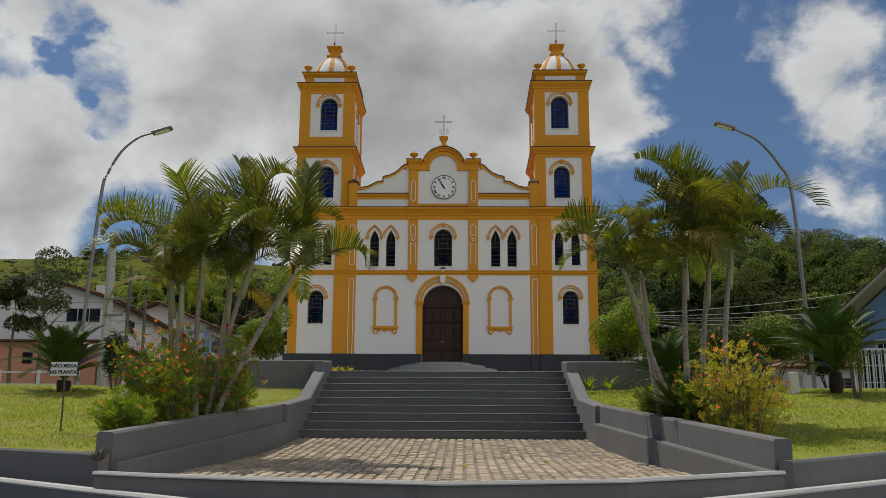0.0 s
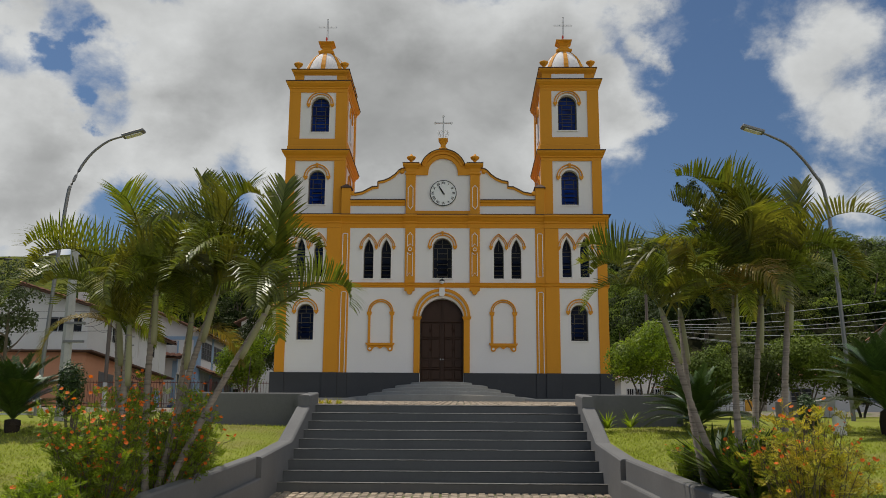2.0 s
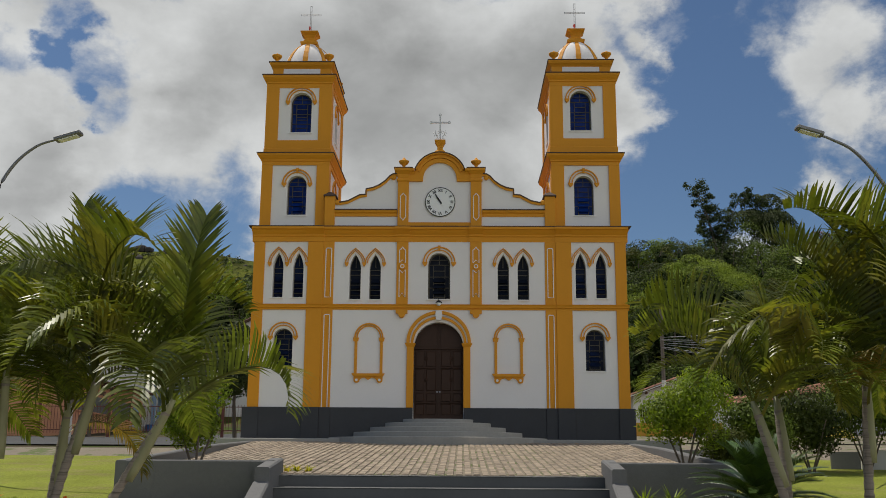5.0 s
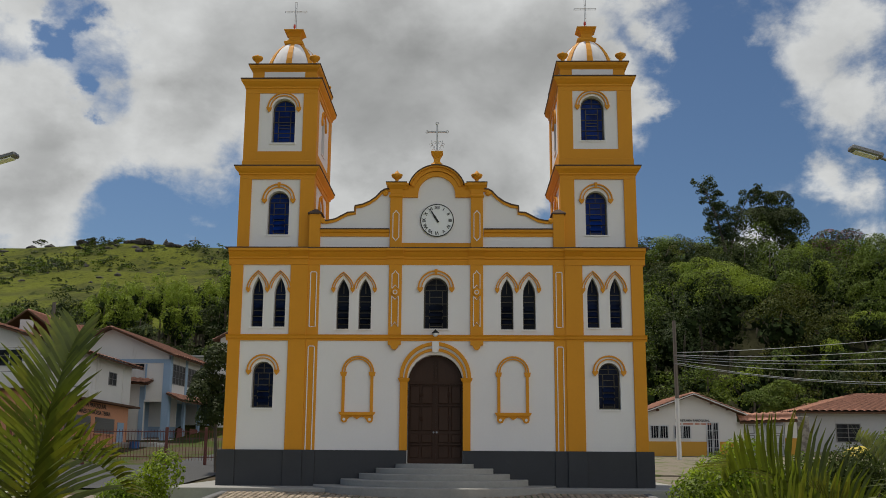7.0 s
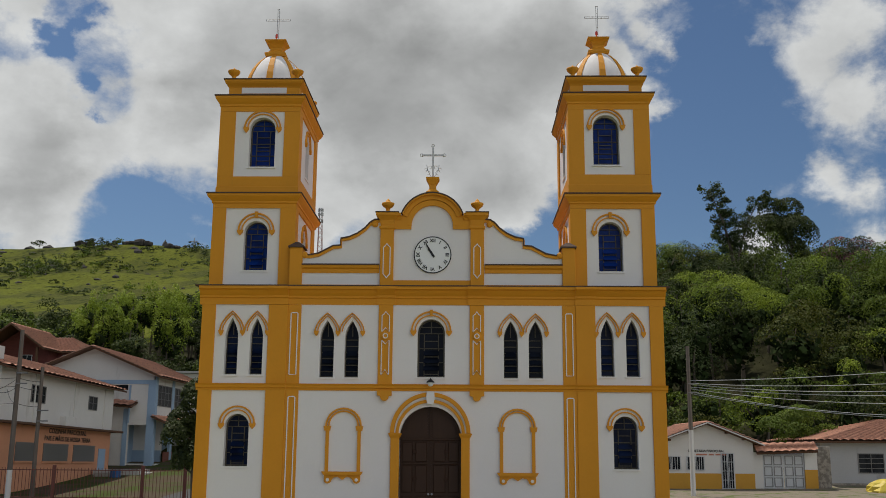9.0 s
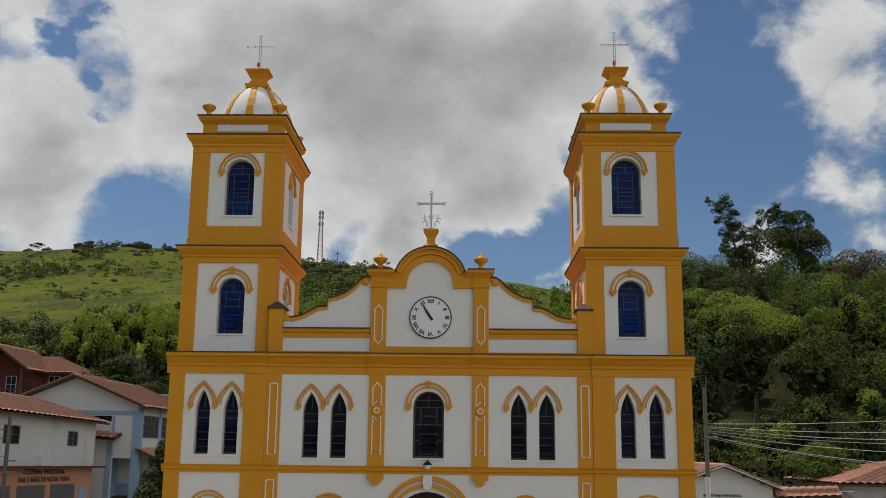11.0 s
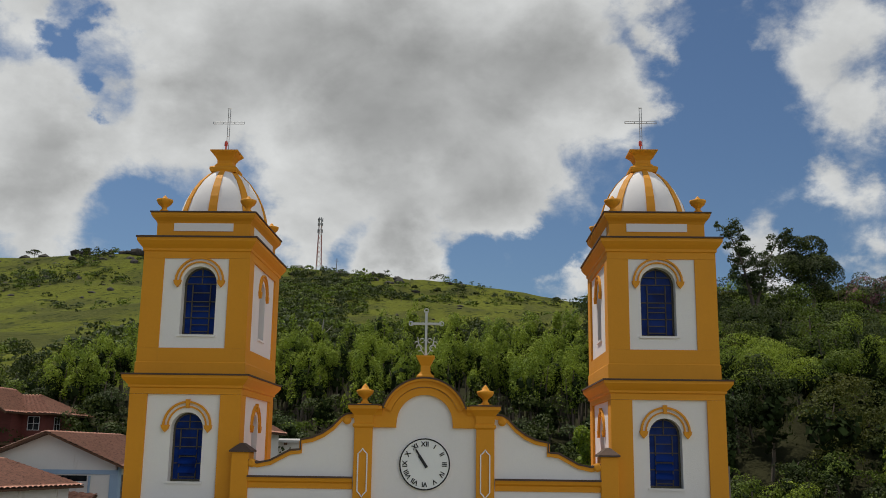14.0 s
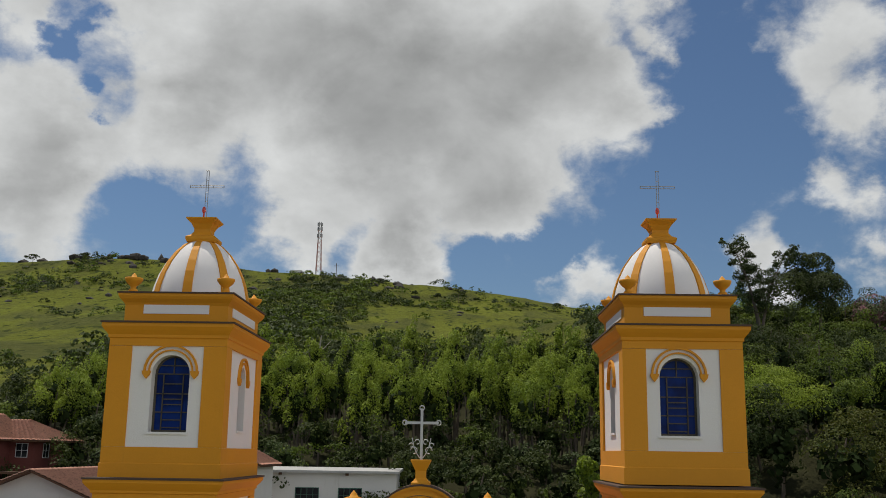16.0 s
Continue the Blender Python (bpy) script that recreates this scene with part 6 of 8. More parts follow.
tuft((-3.75, -22.6, -0.55), 60, 0.22, 50, BARK, "dry brown grass tuft by the garden wall")

# blades of grass over the near lawn
n = 90000
gx = np.where(NR.random(n) < 0.5, -3.5 - 11.5 * NR.random(n) ** 1.3, 4.2 + 11.5 * NR.random(n) ** 1.3)
gy = -21.6 + 10.4 * NR.random(n)
back = np.interp(gx, [-20, -9, -5.5, -3.8, 5.05, 6.82, 10, 20], [-19.0, -21.2, -21.95, -22.3, -22.6, -21.85, -20.8, -18.6])
slant = np.interp(gy, [-21.9, -15.6, -11.0], [1.30, 0.55, 0.40])
keep = (gy > back + 0.15) & np.where(gx < 0, gx < SX0 - slant, gx > SX1 + slant)
gx, gy = gx[keep], gy[keep]


def lawn_z(x, y):
    """Height of the lawn at points of the plan, by its own surface."""
    inner = np.where(x < 0, np.interp(y, [-22.3, -21.9, -15.6, -11.0], [3.9, 3.9, 3.45, 3.4]), np.interp(y, [-22.3, -21.9, -15.6, -11.0], [5.08, 5.08, 4.15, 4.1]))
    wide = np.minimum(1, np.maximum(0, (np.abs(x) - inner) / 4))
    return np.interp(y, [-22.4, -18, -15, -13.2, -11, -6], [-0.56, -0.42, -0.36, -0.26, -0.02, -0.15]) + wide * np.interp(y, [-22.4, -17, -13, -11], [0.0, 0.10, 0.18, 0.06])


gz = lawn_z(gx, gy) - 0.01
P = np.stack([gx, gy * DEPTH, gz + gy * RISE], 1)
a = NR.uniform(0, math.tau, len(P))
side = np.stack([np.cos(a), np.sin(a), np.zeros(len(P))], 1) * NR.uniform(0.006, 0.014, (len(P), 1))
lean = np.stack([NR.normal(0, 0.025, len(P)), NR.normal(0, 0.025, len(P)), NR.uniform(0.02, 0.05, len(P))], 1)
grass = quads("lawn_grass", np.stack([P - side, P + side, P + side * 0.4 + lean, P - side * 0.4 + lean], 1), GRASSBLADE)
tagged(grass, "short green blades of grass on the lawn", "grass", kind="stuff")

# sign on the lawn
sign = thing("lawn_sign", "small white hand-painted board on a thin stake in the lawn", "sign", at=shift(-20))
part("stake", slab(-5.76, -5.735, -20.0, -19.98, -0.52, 0.50), BARK, sign)
part("board", slab(-6.0, -5.55, -20.02, -20.0, 0.48, 0.71, 0.004), material("white_board", (0.62, 0.62, 0.60), 0.7, vary=(0.15, 4.0)), sign)


def lettering(text, size, at, mat, parent, turn=0.0, name="lettering", extrude=0.003, tilt=90):
    cu = bpy.data.curves.new(name, "FONT")
    cu.body, cu.size, cu.align_x, cu.align_y, cu.extrude, cu.offset = text, size, "CENTER", "CENTER", extrude, size * 0.025
    tmp = bpy.data.objects.new(name, cu)
    scene.collection.objects.link(tmp)
    me = bpy.data.meshes.new_from_object(tmp.evaluated_get(bpy.context.evaluated_depsgraph_get()))
    bpy.data.objects.remove(tmp)
    me.materials.clear()
    me.materials.append(mat)
    ob = new(name, me)
    ob.parent = parent
    ob.matrix_local = Matrix.Translation(at) @ Matrix.Rotation(turn, 4, "Z") @ Matrix.Rotation(radians(tilt), 4, "X")
    return ob


lettering("NÃO MEXA", 0.085, (-5.775, -20.026, 0.645), BLACK, sign)
lettering("NAS PLANTAS", 0.085, (-5.775, -20.026, 0.54), BLACK, sign)
# ---- woods on the slopes ----
def hill(x, y):
    return ground_height(x, y)


def wood(name, label, spots, leafs, per_tree, size):
    """Many trees as one mass of foliage with trunks. spots: (x, y, height, radius, which leaf)."""
    V, idx = [], []
    bm = bmesh.new()
    rnd = random.Random(5)
    for x, y, h, r, m in spots:
        far = 1.0 if y < 70 else 1.3
        x, y, z = site(x, y, hill(x, y) - 0.3)
        n = int(per_tree * (h / 8) ** 1.1 * (r / 2.6) / far**1.6)
        plume = leafs[m] == LEAF_BAMBOO
        hh = h * (rnd.uniform(0.34, 0.42) if plume else rnd.uniform(0.44, 0.54))
        p, d = clumped(n, (x, y, z + h - hh), r * 1.15, hh, rnd.randint(5, 7) if plume else rnd.randint(7, 12), 1.0 if plume else 0.8)
        s = NR.uniform(0.55, 1.45, n) * size * far
        V.append(leaves(p, d, s, 0.42 if plume else 0.70, 0.16, 0.35 if plume else 0.15, 0.38))
        idx.append(np.full(n, m))
        m2 = max(10, n // 10)  # inner leaves, coloured extra dark to paint in the crown's shade
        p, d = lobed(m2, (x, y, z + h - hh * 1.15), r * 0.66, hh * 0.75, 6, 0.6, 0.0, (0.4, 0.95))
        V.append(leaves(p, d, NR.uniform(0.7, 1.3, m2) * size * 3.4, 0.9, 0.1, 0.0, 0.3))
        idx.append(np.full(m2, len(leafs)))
        tube(bm, [(x, y, z), (x + rnd.uniform(-0.4, 0.4), y, z + h * 0.45), (x + rnd.uniform(-0.8, 0.8), y, z + h * 0.75)], [0.15, 0.11, 0.05], 5)
    t = thing(name, label, "woodland", kind="stuff")
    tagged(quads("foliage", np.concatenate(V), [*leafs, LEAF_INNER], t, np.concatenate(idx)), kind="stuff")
    tagged(part("trunks", bm, BARK, t), kind="stuff")
    return t


rw = random.Random(21)


def scatter(x0, x1, y0, y1, step):
    y = y0
    while y < y1:
        x = x0 + rw.uniform(0, step)
        while x < x1:
            yield x + rw.uniform(-0.35, 0.35) * step, y + rw.uniform(-0.35, 0.35) * step
            x += step
        y += step * 0.85


spots = []
for x, y in scatter(-78, 26, 46, 100, 4.1):
    if x < -20 and y > 66 + 26 * min(1, max(0, (x + 70) / 60)) + 12 * noise.noise((x * 0.06, y * 0.06, 2)):
        continue
    if -44 < x < 17 and 58 < y < (82 if x > -18 else 75):
        continue
    if 4 < x < 14 and 40 < y < 48:
        continue
    h = rw.uniform(4.0, 7.0) if y < 60 else rw.uniform(5.0, 9.0)
    spots.append((x, y, h, rw.uniform(1.9, 3.5), rw.choice((0, 0, 0, 0, 1, 2))))
for x, y in scatter(-60, 24, 44.5, 50, 2.6):  # low growth at the edge of the wood
    if not 3 < x < 14:
        spots.append((x, y, rw.uniform(2.0, 4.0), rw.uniform(1.3, 2.1), rw.choice((0, 1, 1, 2))))
wood("left_woods", "dense green woodland on the slope behind the houses", spots, [LEAF_DARK, LEAF_MID, LEAF_GREY], 1130, 0.24)
spots = []
for x, y in scatter(-44, 17, 58, 83, 4.6):
    if x < -18 and y > 76:
        continue
    if noise.noise((x * 0.12, y * 0.12, 5)) < -0.12:
        spots.append((x, y, rw.uniform(6, 9.5), rw.uniform(2.0, 2.8), 1))
        continue
    for k in range(6):  # plumes of one clump
        a, q = rw.uniform(0, math.tau), rw.uniform(0.3, 2.2)
        spots.append((x + q * math.cos(a), y + 0.7 * q * math.sin(a), rw.uniform(9.0, 12.5) - 1.1 * q, rw.uniform(1.0, 1.6), 0))
wood("bamboo_grove", "pale feathery bamboo grove on the slope", spots, [LEAF_BAMBOO, LEAF_DARK], 1000, 0.225)
spots = []
for x, y in scatter(17, 80, 35, 96, 4.1):
    if y < 37 + max(0, (24 - x)) * 0.3:
        continue
    if 30 < x < 50 and 70 < y < 78:
        continue
    h = rw.uniform(6.0, 12.0) if y < 52 else rw.uniform(4.0, 8.5)
    spots.append((x, y, h, rw.uniform(2.2, 4.9), 3 if 19 < x < 33 and 39 < y < 68 and rw.random() < 0.35 else rw.choice((0, 0, 0, 0, 1, 1, 1, 1, 2, 3, 4))))
for x, y in scatter(16.5, 60, 30.5, 37, 2.2):
    spots.append((x, y, rw.uniform(2.6, 6.0), rw.uniform(1.5, 2.5), rw.choice((0, 0, 1, 1, 1, 3, 4))))
wood("right_woods", "dense dark green woodland on the steep slope", spots, [LEAF_DARK, LEAF_MID, LEAF_GREY, LEAF_BAMBOO, LEAF_OLIVE], 1400, 0.185)

# scrub and low trees climbing over the pasture, thickest in the hollow left of the mast
V, idx = [], []
for k in range(9000):
    x, y = rw.uniform(-330, 160), rw.uniform(96, 354)
    side = math.degrees(math.atan2(x, y + 31))
    hollow = max(0.0, 1 - abs(side + 14 - 7 * (y - 230) / 120) / 9)
    low = max(0.0, 1 - (y - 100) / 110)
    flank = min(1.0, max(0.0, (side + 27 - 11 * (y - 110) / 190) / 5)) * (side < -9) * (y < 310)
    dense = 0.75 * noise.noise((x * 0.018, y * 0.018, 7)) + 0.55 * noise.noise((x * 0.06, y * 0.06, 4)) + 0.75 * hollow * (1.0 if y < 330 else 0.4) + 0.55 * low * (side > -24) + 0.42 * flank + (0.16 if y > 290 else 0) - 0.02
    if dense < 0.12 + 0.3 * rw.random():
        continue
    big = min(1.0, 0.35 + dense)
    s = rw.uniform(0.4, 1.2) + rw.random() ** 3 * 3.2 * big + 1.6 * hollow * rw.random()
    n = int(28 * s) + 8
    p, d = clumped(n, site(x, y, hill(x, y) + s * 0.3), s * rw.uniform(1.2, 1.9), s * rw.uniform(0.8, 1.3), 6)
    V.append(leaves(p, d, NR.uniform(0.5, 1.3, n) * (0.42 + 0.14 * s), 0.8, loose=0.3))
    idx.append(np.full(n, rw.choice((0, 0, 1, 1, 2))))
pasture_bushes = quads("pasture_bushes", np.concatenate(V), [LEAF_DARK, LEAF_MID, LEAF_GREY], None, np.concatenate(idx))
tagged(pasture_bushes, "low dark bushes strewn over the green pasture", "bushes", kind="stuff")

# rocks along the ridge
rr = random.Random(9)
bm = bmesh.new()
for k in range(260):
    if k < 90:
        x = rr.choice((rr.uniform(-215, -160), rr.uniform(-105, -20), rr.uniform(-330, -100)))
        y = rr.uniform(335, 362)
    else:
        x, y = rr.uniform(-260, 0), rr.uniform(215, 345)
    s = 0.5 + 2.6 * rr.random() ** 2 if k < 90 else 0.35 + 1.5 * rr.random() ** 2
    z = hill(x, y)
    made = bmesh.ops.create_icosphere(bm, subdivisions=1, radius=1)["verts"]
    wide, tall = rr.uniform(0.7, 1.5), rr.uniform(0.5, 1.1)
    for v in made:
        k2 = 0.65 + 0.7 * rr.random()
        v.co = Vector(site(x, y, z - s * 0.1)) + Vector((v.co.x * s * wide * k2, v.co.y * s * k2, v.co.z * s * tall * k2))
for x, y, wide, tall in ((-176, 350, 2.9, 2.3), (-171.5, 350, 2.2, 1.5), (-160, 350, 2.4, 2.0), (-155.5, 350, 1.9, 1.1), (-180, 351, 2.6, 1.0)):
    made = bmesh.ops.create_icosphere(bm, subdivisions=2, radius=1)["verts"]
    for v in made:  # blocky tors on the skyline
        k2 = rr.uniform(0.85, 1.12)
        q = Vector([math.copysign(abs(c) ** 0.55, c) for c in v.co]) * k2
        v.co = Vector(site(x, y, hill(x, y) + tall * 0.2)) + Vector((q.x * wide, q.y * 3, q.z * tall))
tagged(part("ridge_rocks", bm, ROCK), "dark weathered boulders along the ridge", "rocks", kind="stuff")

for x, y, h, r in ((-2.9, 317, 6.5, 4.0), (-13, 318, 4.2, 2.5), (-24, 322, 3.5, 1.8), (6, 320, 3.0, 1.8), (46, 318, 5, 4.0), (-228, 345, 6, 4), (-202, 347, 4.5, 4.5)):
    tree("ridge_tree", "small spreading tree on the bare ridge", (x, y, hill(x, y)), h, r, LEAF_DARK, 420, 0.7, lobes=7, group="trees on the ridge")

# cross on the ridge
hill_cross = thing("hill_cross", "thin grey cross standing on the ridge", "cross", at=(0, 0, 0))
cx, cy, cz = site(-146, 349, hill(-146, 349))
part("upright", slab(cx - 0.16, cx + 0.16, cy - 0.16, cy + 0.16, cz - 0.8, cz + 6.4, 0.02), PALEBARK, hill_cross)
part("arm", slab(cx - 1.9, cx + 1.9, cy - 0.14, cy + 0.14, cz + 4.3, cz + 4.6, 0.02), PALEBARK, hill_cross)

# tall trees over the wood
def forked_tree(label, at, stems, clumps, leaf, group):
    """Long bare stems from one foot, with loose tufts of leaves along them. stems: (lean, height, bow); clumps: tufts on each."""
    t = thing("forked_tree", label, "tree", group)
    t.location = site(*at)
    bm = bmesh.new()
    rnd = random.Random(8)
    tube(bm, [(0, 0, -0.5), (0.1, 0, 1.8), (0, 0, 3.4)], [0.34, 0.28, 0.26], 8)
    V = []
    for (lean, high, bow), count in zip(stems, clumps):
        line = [Vector((lean * f + bow * math.sin(math.pi * f), 0.5 * math.sin(3 * f + lean), 3.3 + (high - 3.3) * f)) for f in (0, 0.2, 0.4, 0.6, 0.8, 0.97)]
        tube(bm, line, [0.23, 0.19, 0.16, 0.12, 0.08, 0.03], 7)
        for k in range(count):
            f = 0.22 + 0.78 * (k + rnd.random()) / count
            q = min(4.99, f * 5)
            s = line[int(q)].lerp(line[int(q) + 1], q % 1)
            a, reach = rnd.uniform(0, math.tau), rnd.uniform(0.5, 2.3) * (1.15 - 0.55 * f)
            e = s + Vector((math.cos(a) * reach, math.sin(a) * reach, rnd.uniform(0.1, 0.7)))
            tube(bm, [s, s.lerp(e, 0.5) + Vector((0, 0, -0.1)), e], [0.05, 0.035, 0.015], 4)
            n = rnd.randint(110, 210)
            w = rnd.uniform(0.6, 1.35)
            p, d = lobed(n, e, w, w * 0.7, 5, 0.8, 0.3)
            V.append(leaves(p, d, NR.uniform(0.14, 0.34, n), 0.5, droop=0.3))
    part("trunk", bm, BARK, t)
    quads("crown", np.concatenate(V), leaf, t)
    return t


forked_tree("tall forked tree with sparse tufted foliage and bare stems", (37.7, 73, 13.0), ((-3.3, 15.6, 0.5), (-1.6, 12.5, 0.2), (4.2, 14.6, -0.7)), (42, 18, 26), LEAF_GREY, "tall trees")
tree("broad_tree", "tall broad dark tree standing over the wood", (46.2, 74, 13.0), 14.6, 5.6, LEAF_DARK, 14000, 0.31, BARK, 0.12, 9, group="tall trees")
tree("blossom_tree", "tree with dull pink blossom above the wood", (55, 77, 13.0), 9.0, 4.0, PINK, 4200, 0.34, BARK, 0.15, 14)
tree("cone_tree", "dense pointed evergreen tree", (11.0, 44.2, 0.2), 4.6, 1.35, LEAF_BRIGHT, 2600, 0.32, BARK, 0.05, 9)
for x, y, h in ((4.9, 43.5, 3.2), (7.6, 43.5, 3.5), (8.9, 46, 2.4)):
    tree("cypress", "slim dark cypress behind the church", (x, y, -0.6), h, 0.5, LEAF_MID, 700, 0.22, BARK, 0.03, 5, group="cypresses")
dead = thing("dead_tree", "bare pale dead tree on the slope", "tree", at=shift(84))
bm = bmesh.new()
tree_trunk(bm, (-20.0, 84, hill(-20, 84) - 0.3), (-19.6, 84, 16.0), 0.16, 7, 1.6, random.Random(3))
part("branches", bm, PALEBARK, dead)
tree("purple_tree", "small tree covered in purple blossom", (-27.5, 39.0, -1.0), 6.4, 1.2, PURPLE, 1600, 0.22, BARK, 0.4, 8)
tree("dark_tree", "dense dark rounded tree beside the church", (-10.0, 8.0, -0.9), 5.3, 1.3, LEAF_DARK, 7200, 0.16, BARK, 0.15, 10)
tree("street_tree", "thin grey-green tree with open foliage behind the fence", (-15.35, -5.0, -0.2), 4.9, 1.35, LEAF_GREY, 2600, 0.12, BARK, 0.40, 12)
tree("street_tree", "dense dark small tree behind the fence", (-16.7, -4.6, -0.2), 4.0, 1.1, LEAF_DARK, 4600, 0.13, BARK, 0.38, 12)
tree("yard_tree", "leafy light green tree behind the gate", (23.2, 27, -1.8), 4.4, 2.3, LEAF_MID, 6500, 0.17, BARK, 0.1, 13)
# ---- houses and street furniture ----
HOUSEWHITE = material("house_whitewash", (0.62, 0.60, 0.57), 0.88, vary=(0.08, 0.5), fine=(0.05, 8), bump=(0.006, 20), stain=((0.33, 0.29, 0.24), 0.60, 0.85, 0.8, (1.2, 1.2, 0.25)))
SALMON = material("salmon_wall_paint", (0.56, 0.265, 0.15), 0.85, vary=(0.12, 0.6), fine=(0.08, 9), stain=((0.25, 0.14, 0.09), 0.62, 0.85, 0.9, (1, 1, 0.4)))
PALEBLUE = material("pale_blue_paint", (0.26, 0.36, 0.48), 0.8, vary=(0.1, 0.6), fine=(0.06, 9))
OCHREWALL = material("ochre_dado_paint", (0.52, 0.27, 0.035), 0.8, vary=(0.1, 0.6), fine=(0.06, 9), stain=((0.28, 0.15, 0.04), 0.62, 0.85, 1.2, (1, 1, 0.5)))
REDWOOD = material("dark_red_boards", (0.11, 0.028, 0.022), 0.8, vary=(0.25, 2.0), fine=(0.2, 8), stretch=(1, 1, 4))
TIMBER = material("brown_eaves_timber", (0.10, 0.05, 0.028), 0.85, vary=(0.25, 1.0), fine=(0.2, 10))
SHUTTER = material("grey_metal_shutter", (0.17, 0.165, 0.16), 0.55, metal=0.3, fine=(0.15, 12), stretch=(1, 1, 8))
PAINTIRON = material("rust_red_iron", (0.16, 0.055, 0.04), 0.7, fine=(0.2, 20))
POLEWOOD = material("weathered_pole_wood", (0.14, 0.115, 0.095), 0.9, vary=(0.3, 1.0), fine=(0.3, 12), stretch=(3, 3, 0.4))
GALV = material("galvanised_steel", (0.21, 0.205, 0.20), 0.5, metal=0.5, fine=(0.1, 12))
CABLE = material("black_cable", (0.05, 0.05, 0.05), 0.6)
PALECABLE = material("grey_cable", (0.40, 0.41, 0.41), 0.6)
WHITEIRON = material("white_gate_paint", (0.50, 0.51, 0.52), 0.5, vary=(0.1, 2.0), fine=(0.08, 12))


def tile_roof(parent, a, b, c, d, name="roof"):
    """Rows of barrel tiles on the slope a-b (eaves) to d-c (ridge)."""
    a, b, c, d = (Vector(v) for v in (a, b, c, d))
    width, depth = (b - a).length, (d - a).length
    cols, rows = max(3, int(width / 0.24)), max(2, int(depth / 0.38))
    nrm = (b - a).cross(d - a).normalized()
    if nrm.z < 0:
        nrm = -nrm
    verts, faces = [], []
    sub = 4
    m = cols * sub + 1
    for j in range(rows):
        for e, lift in ((0.0, 0.045), (1.06, 0.0)):
            v = min((j + e) / rows, 1.0)
            l, r = a.lerp(d, v), b.lerp(c, v)
            for i in range(m):
                u = i / (m - 1)
                wave = abs(math.sin(math.pi * i / sub * 0.5)) * 0.075
                verts.append(l.lerp(r, u) + nrm * (lift + wave))
        base = j * 2 * m
        faces += [(base + i, base + i + 1, base + m + i + 1, base + m + i) for i in range(m - 1)]
        if j:
            faces += [(base - m + i, base - m + i + 1, base + i + 1, base + i) for i in range(m - 1)]
    ob = sheet(name, [tuple(v) for v in verts], faces, TILE, parent, True)
    bm = bmesh.new()
    q = [a, b, c, d]
    lo = [v - nrm * 0.14 for v in q]
    rings(bm, [lo, [v - nrm * 0.03 for v in q]])
    part("roof_deck", bm, TIMBER, ob)
    return ob


def pane_window(parent, x0, x1, z0, z1, y, cols=2, rows=2, frame_mat=None, flip=False, s=-1, bars=0, name="window"):
    """A window proud of a wall face at y: frame > pane; flip: along y on a wall of constant x."""
    fm = frame_mat or WHITEIRON
    bm = bmesh.new()
    w = 0.05
    prism_ = lambda loop, ya, yb: prism(bm, loop, ya, yb, flip)
    pierced(bm, [(x0, z0), (x1, z0), (x1, z1), (x0, z1)], [[(x0 + w, z0 + w), (x1 - w, z0 + w), (x1 - w, z1 - w), (x0 + w, z1 - w)]], y + s * 0.04, y - s * 0.02, flip)
    for k in range(1, cols):
        x = x0 + (x1 - x0) * k / cols
        prism_([(x - 0.02, z0), (x + 0.02, z0), (x + 0.02, z1), (x - 0.02, z1)], y + s * 0.035, y + s * 0.005)
    for k in range(1, rows):
        z = z0 + (z1 - z0) * k / rows
        prism_([(x0, z - 0.015), (x1, z - 0.015), (x1, z + 0.015), (x0, z + 0.015)], y + s * 0.033, y + s * 0.007)
    for k in range(bars):
        x = x0 + (x1 - x0) * (k + 0.5) / bars
        prism_([(x - 0.012, z0), (x + 0.012, z0), (x + 0.012, z1), (x - 0.012, z1)], y + s * 0.07, y + s * 0.05)
    ob = part(name, bm, fm, parent)
    bm = bmesh.new()
    prism(bm, [(x0 + w * 0.5, z0 + w * 0.5), (x1 - w * 0.5, z0 + w * 0.5), (x1 - w * 0.5, z1 - w * 0.5), (x0 + w * 0.5, z1 - w * 0.5)], y + s * 0.006, y - s * 0.01, flip)
    part("pane", bm, DARKGLASS, ob)
    return ob


# parish kitchen: white upper floor over a salmon ground floor, along the falling street
kitchen = thing("parish_kitchen", "two-storey house, white above and salmon below, beside the street", "house")
kitchen.matrix_world = Matrix.Translation(site(-23.5, 21.5, 0)) @ Matrix(((1, 0, 0, 0), (0, DEPTH, 0, 0), (0, -0.045, 1, 0.135), (0, 0, 0, 1)))  # its courses fall with the street
part("wall", slab(-9, 0, -6.0, 6.2, -3.6, 1.1), SALMON, kitchen, "salmon painted ground floor wall")
part("wall", slab(-9, 0.03, -6.03, 6.2, 1.1, 4.05), HOUSEWHITE, kitchen, "whitewashed upper wall")
part("ledge", slab(-9.2, 0.55, -6.35, 6.9, 1.02, 1.14), TIMBER, kitchen)
tile_roof(kitchen, (0.7, -6.5, 3.95), (0.7, 6.7, 3.95), (-4.6, 6.7, 5.55), (-4.6, -6.5, 5.55))
tile_roof(kitchen, (-9.8, -6.5, 3.95), (-9.8, 6.7, 3.95), (-4.6, 6.7, 5.55), (-4.6, -6.5, 5.55))
bm = bmesh.new()
prism(bm, [(-9, 4.0), (0, 4.0), (-4.6, 5.4)], 6.0, 6.18)
part("gable_wall", bm, HOUSEWHITE, kitchen)
bm = bmesh.new()
prism(bm, [(-9, 4.0), (0, 4.0), (-4.6, 5.4)], -6.02, -5.8)
part("gable_wall", bm, HOUSEWHITE, kitchen)
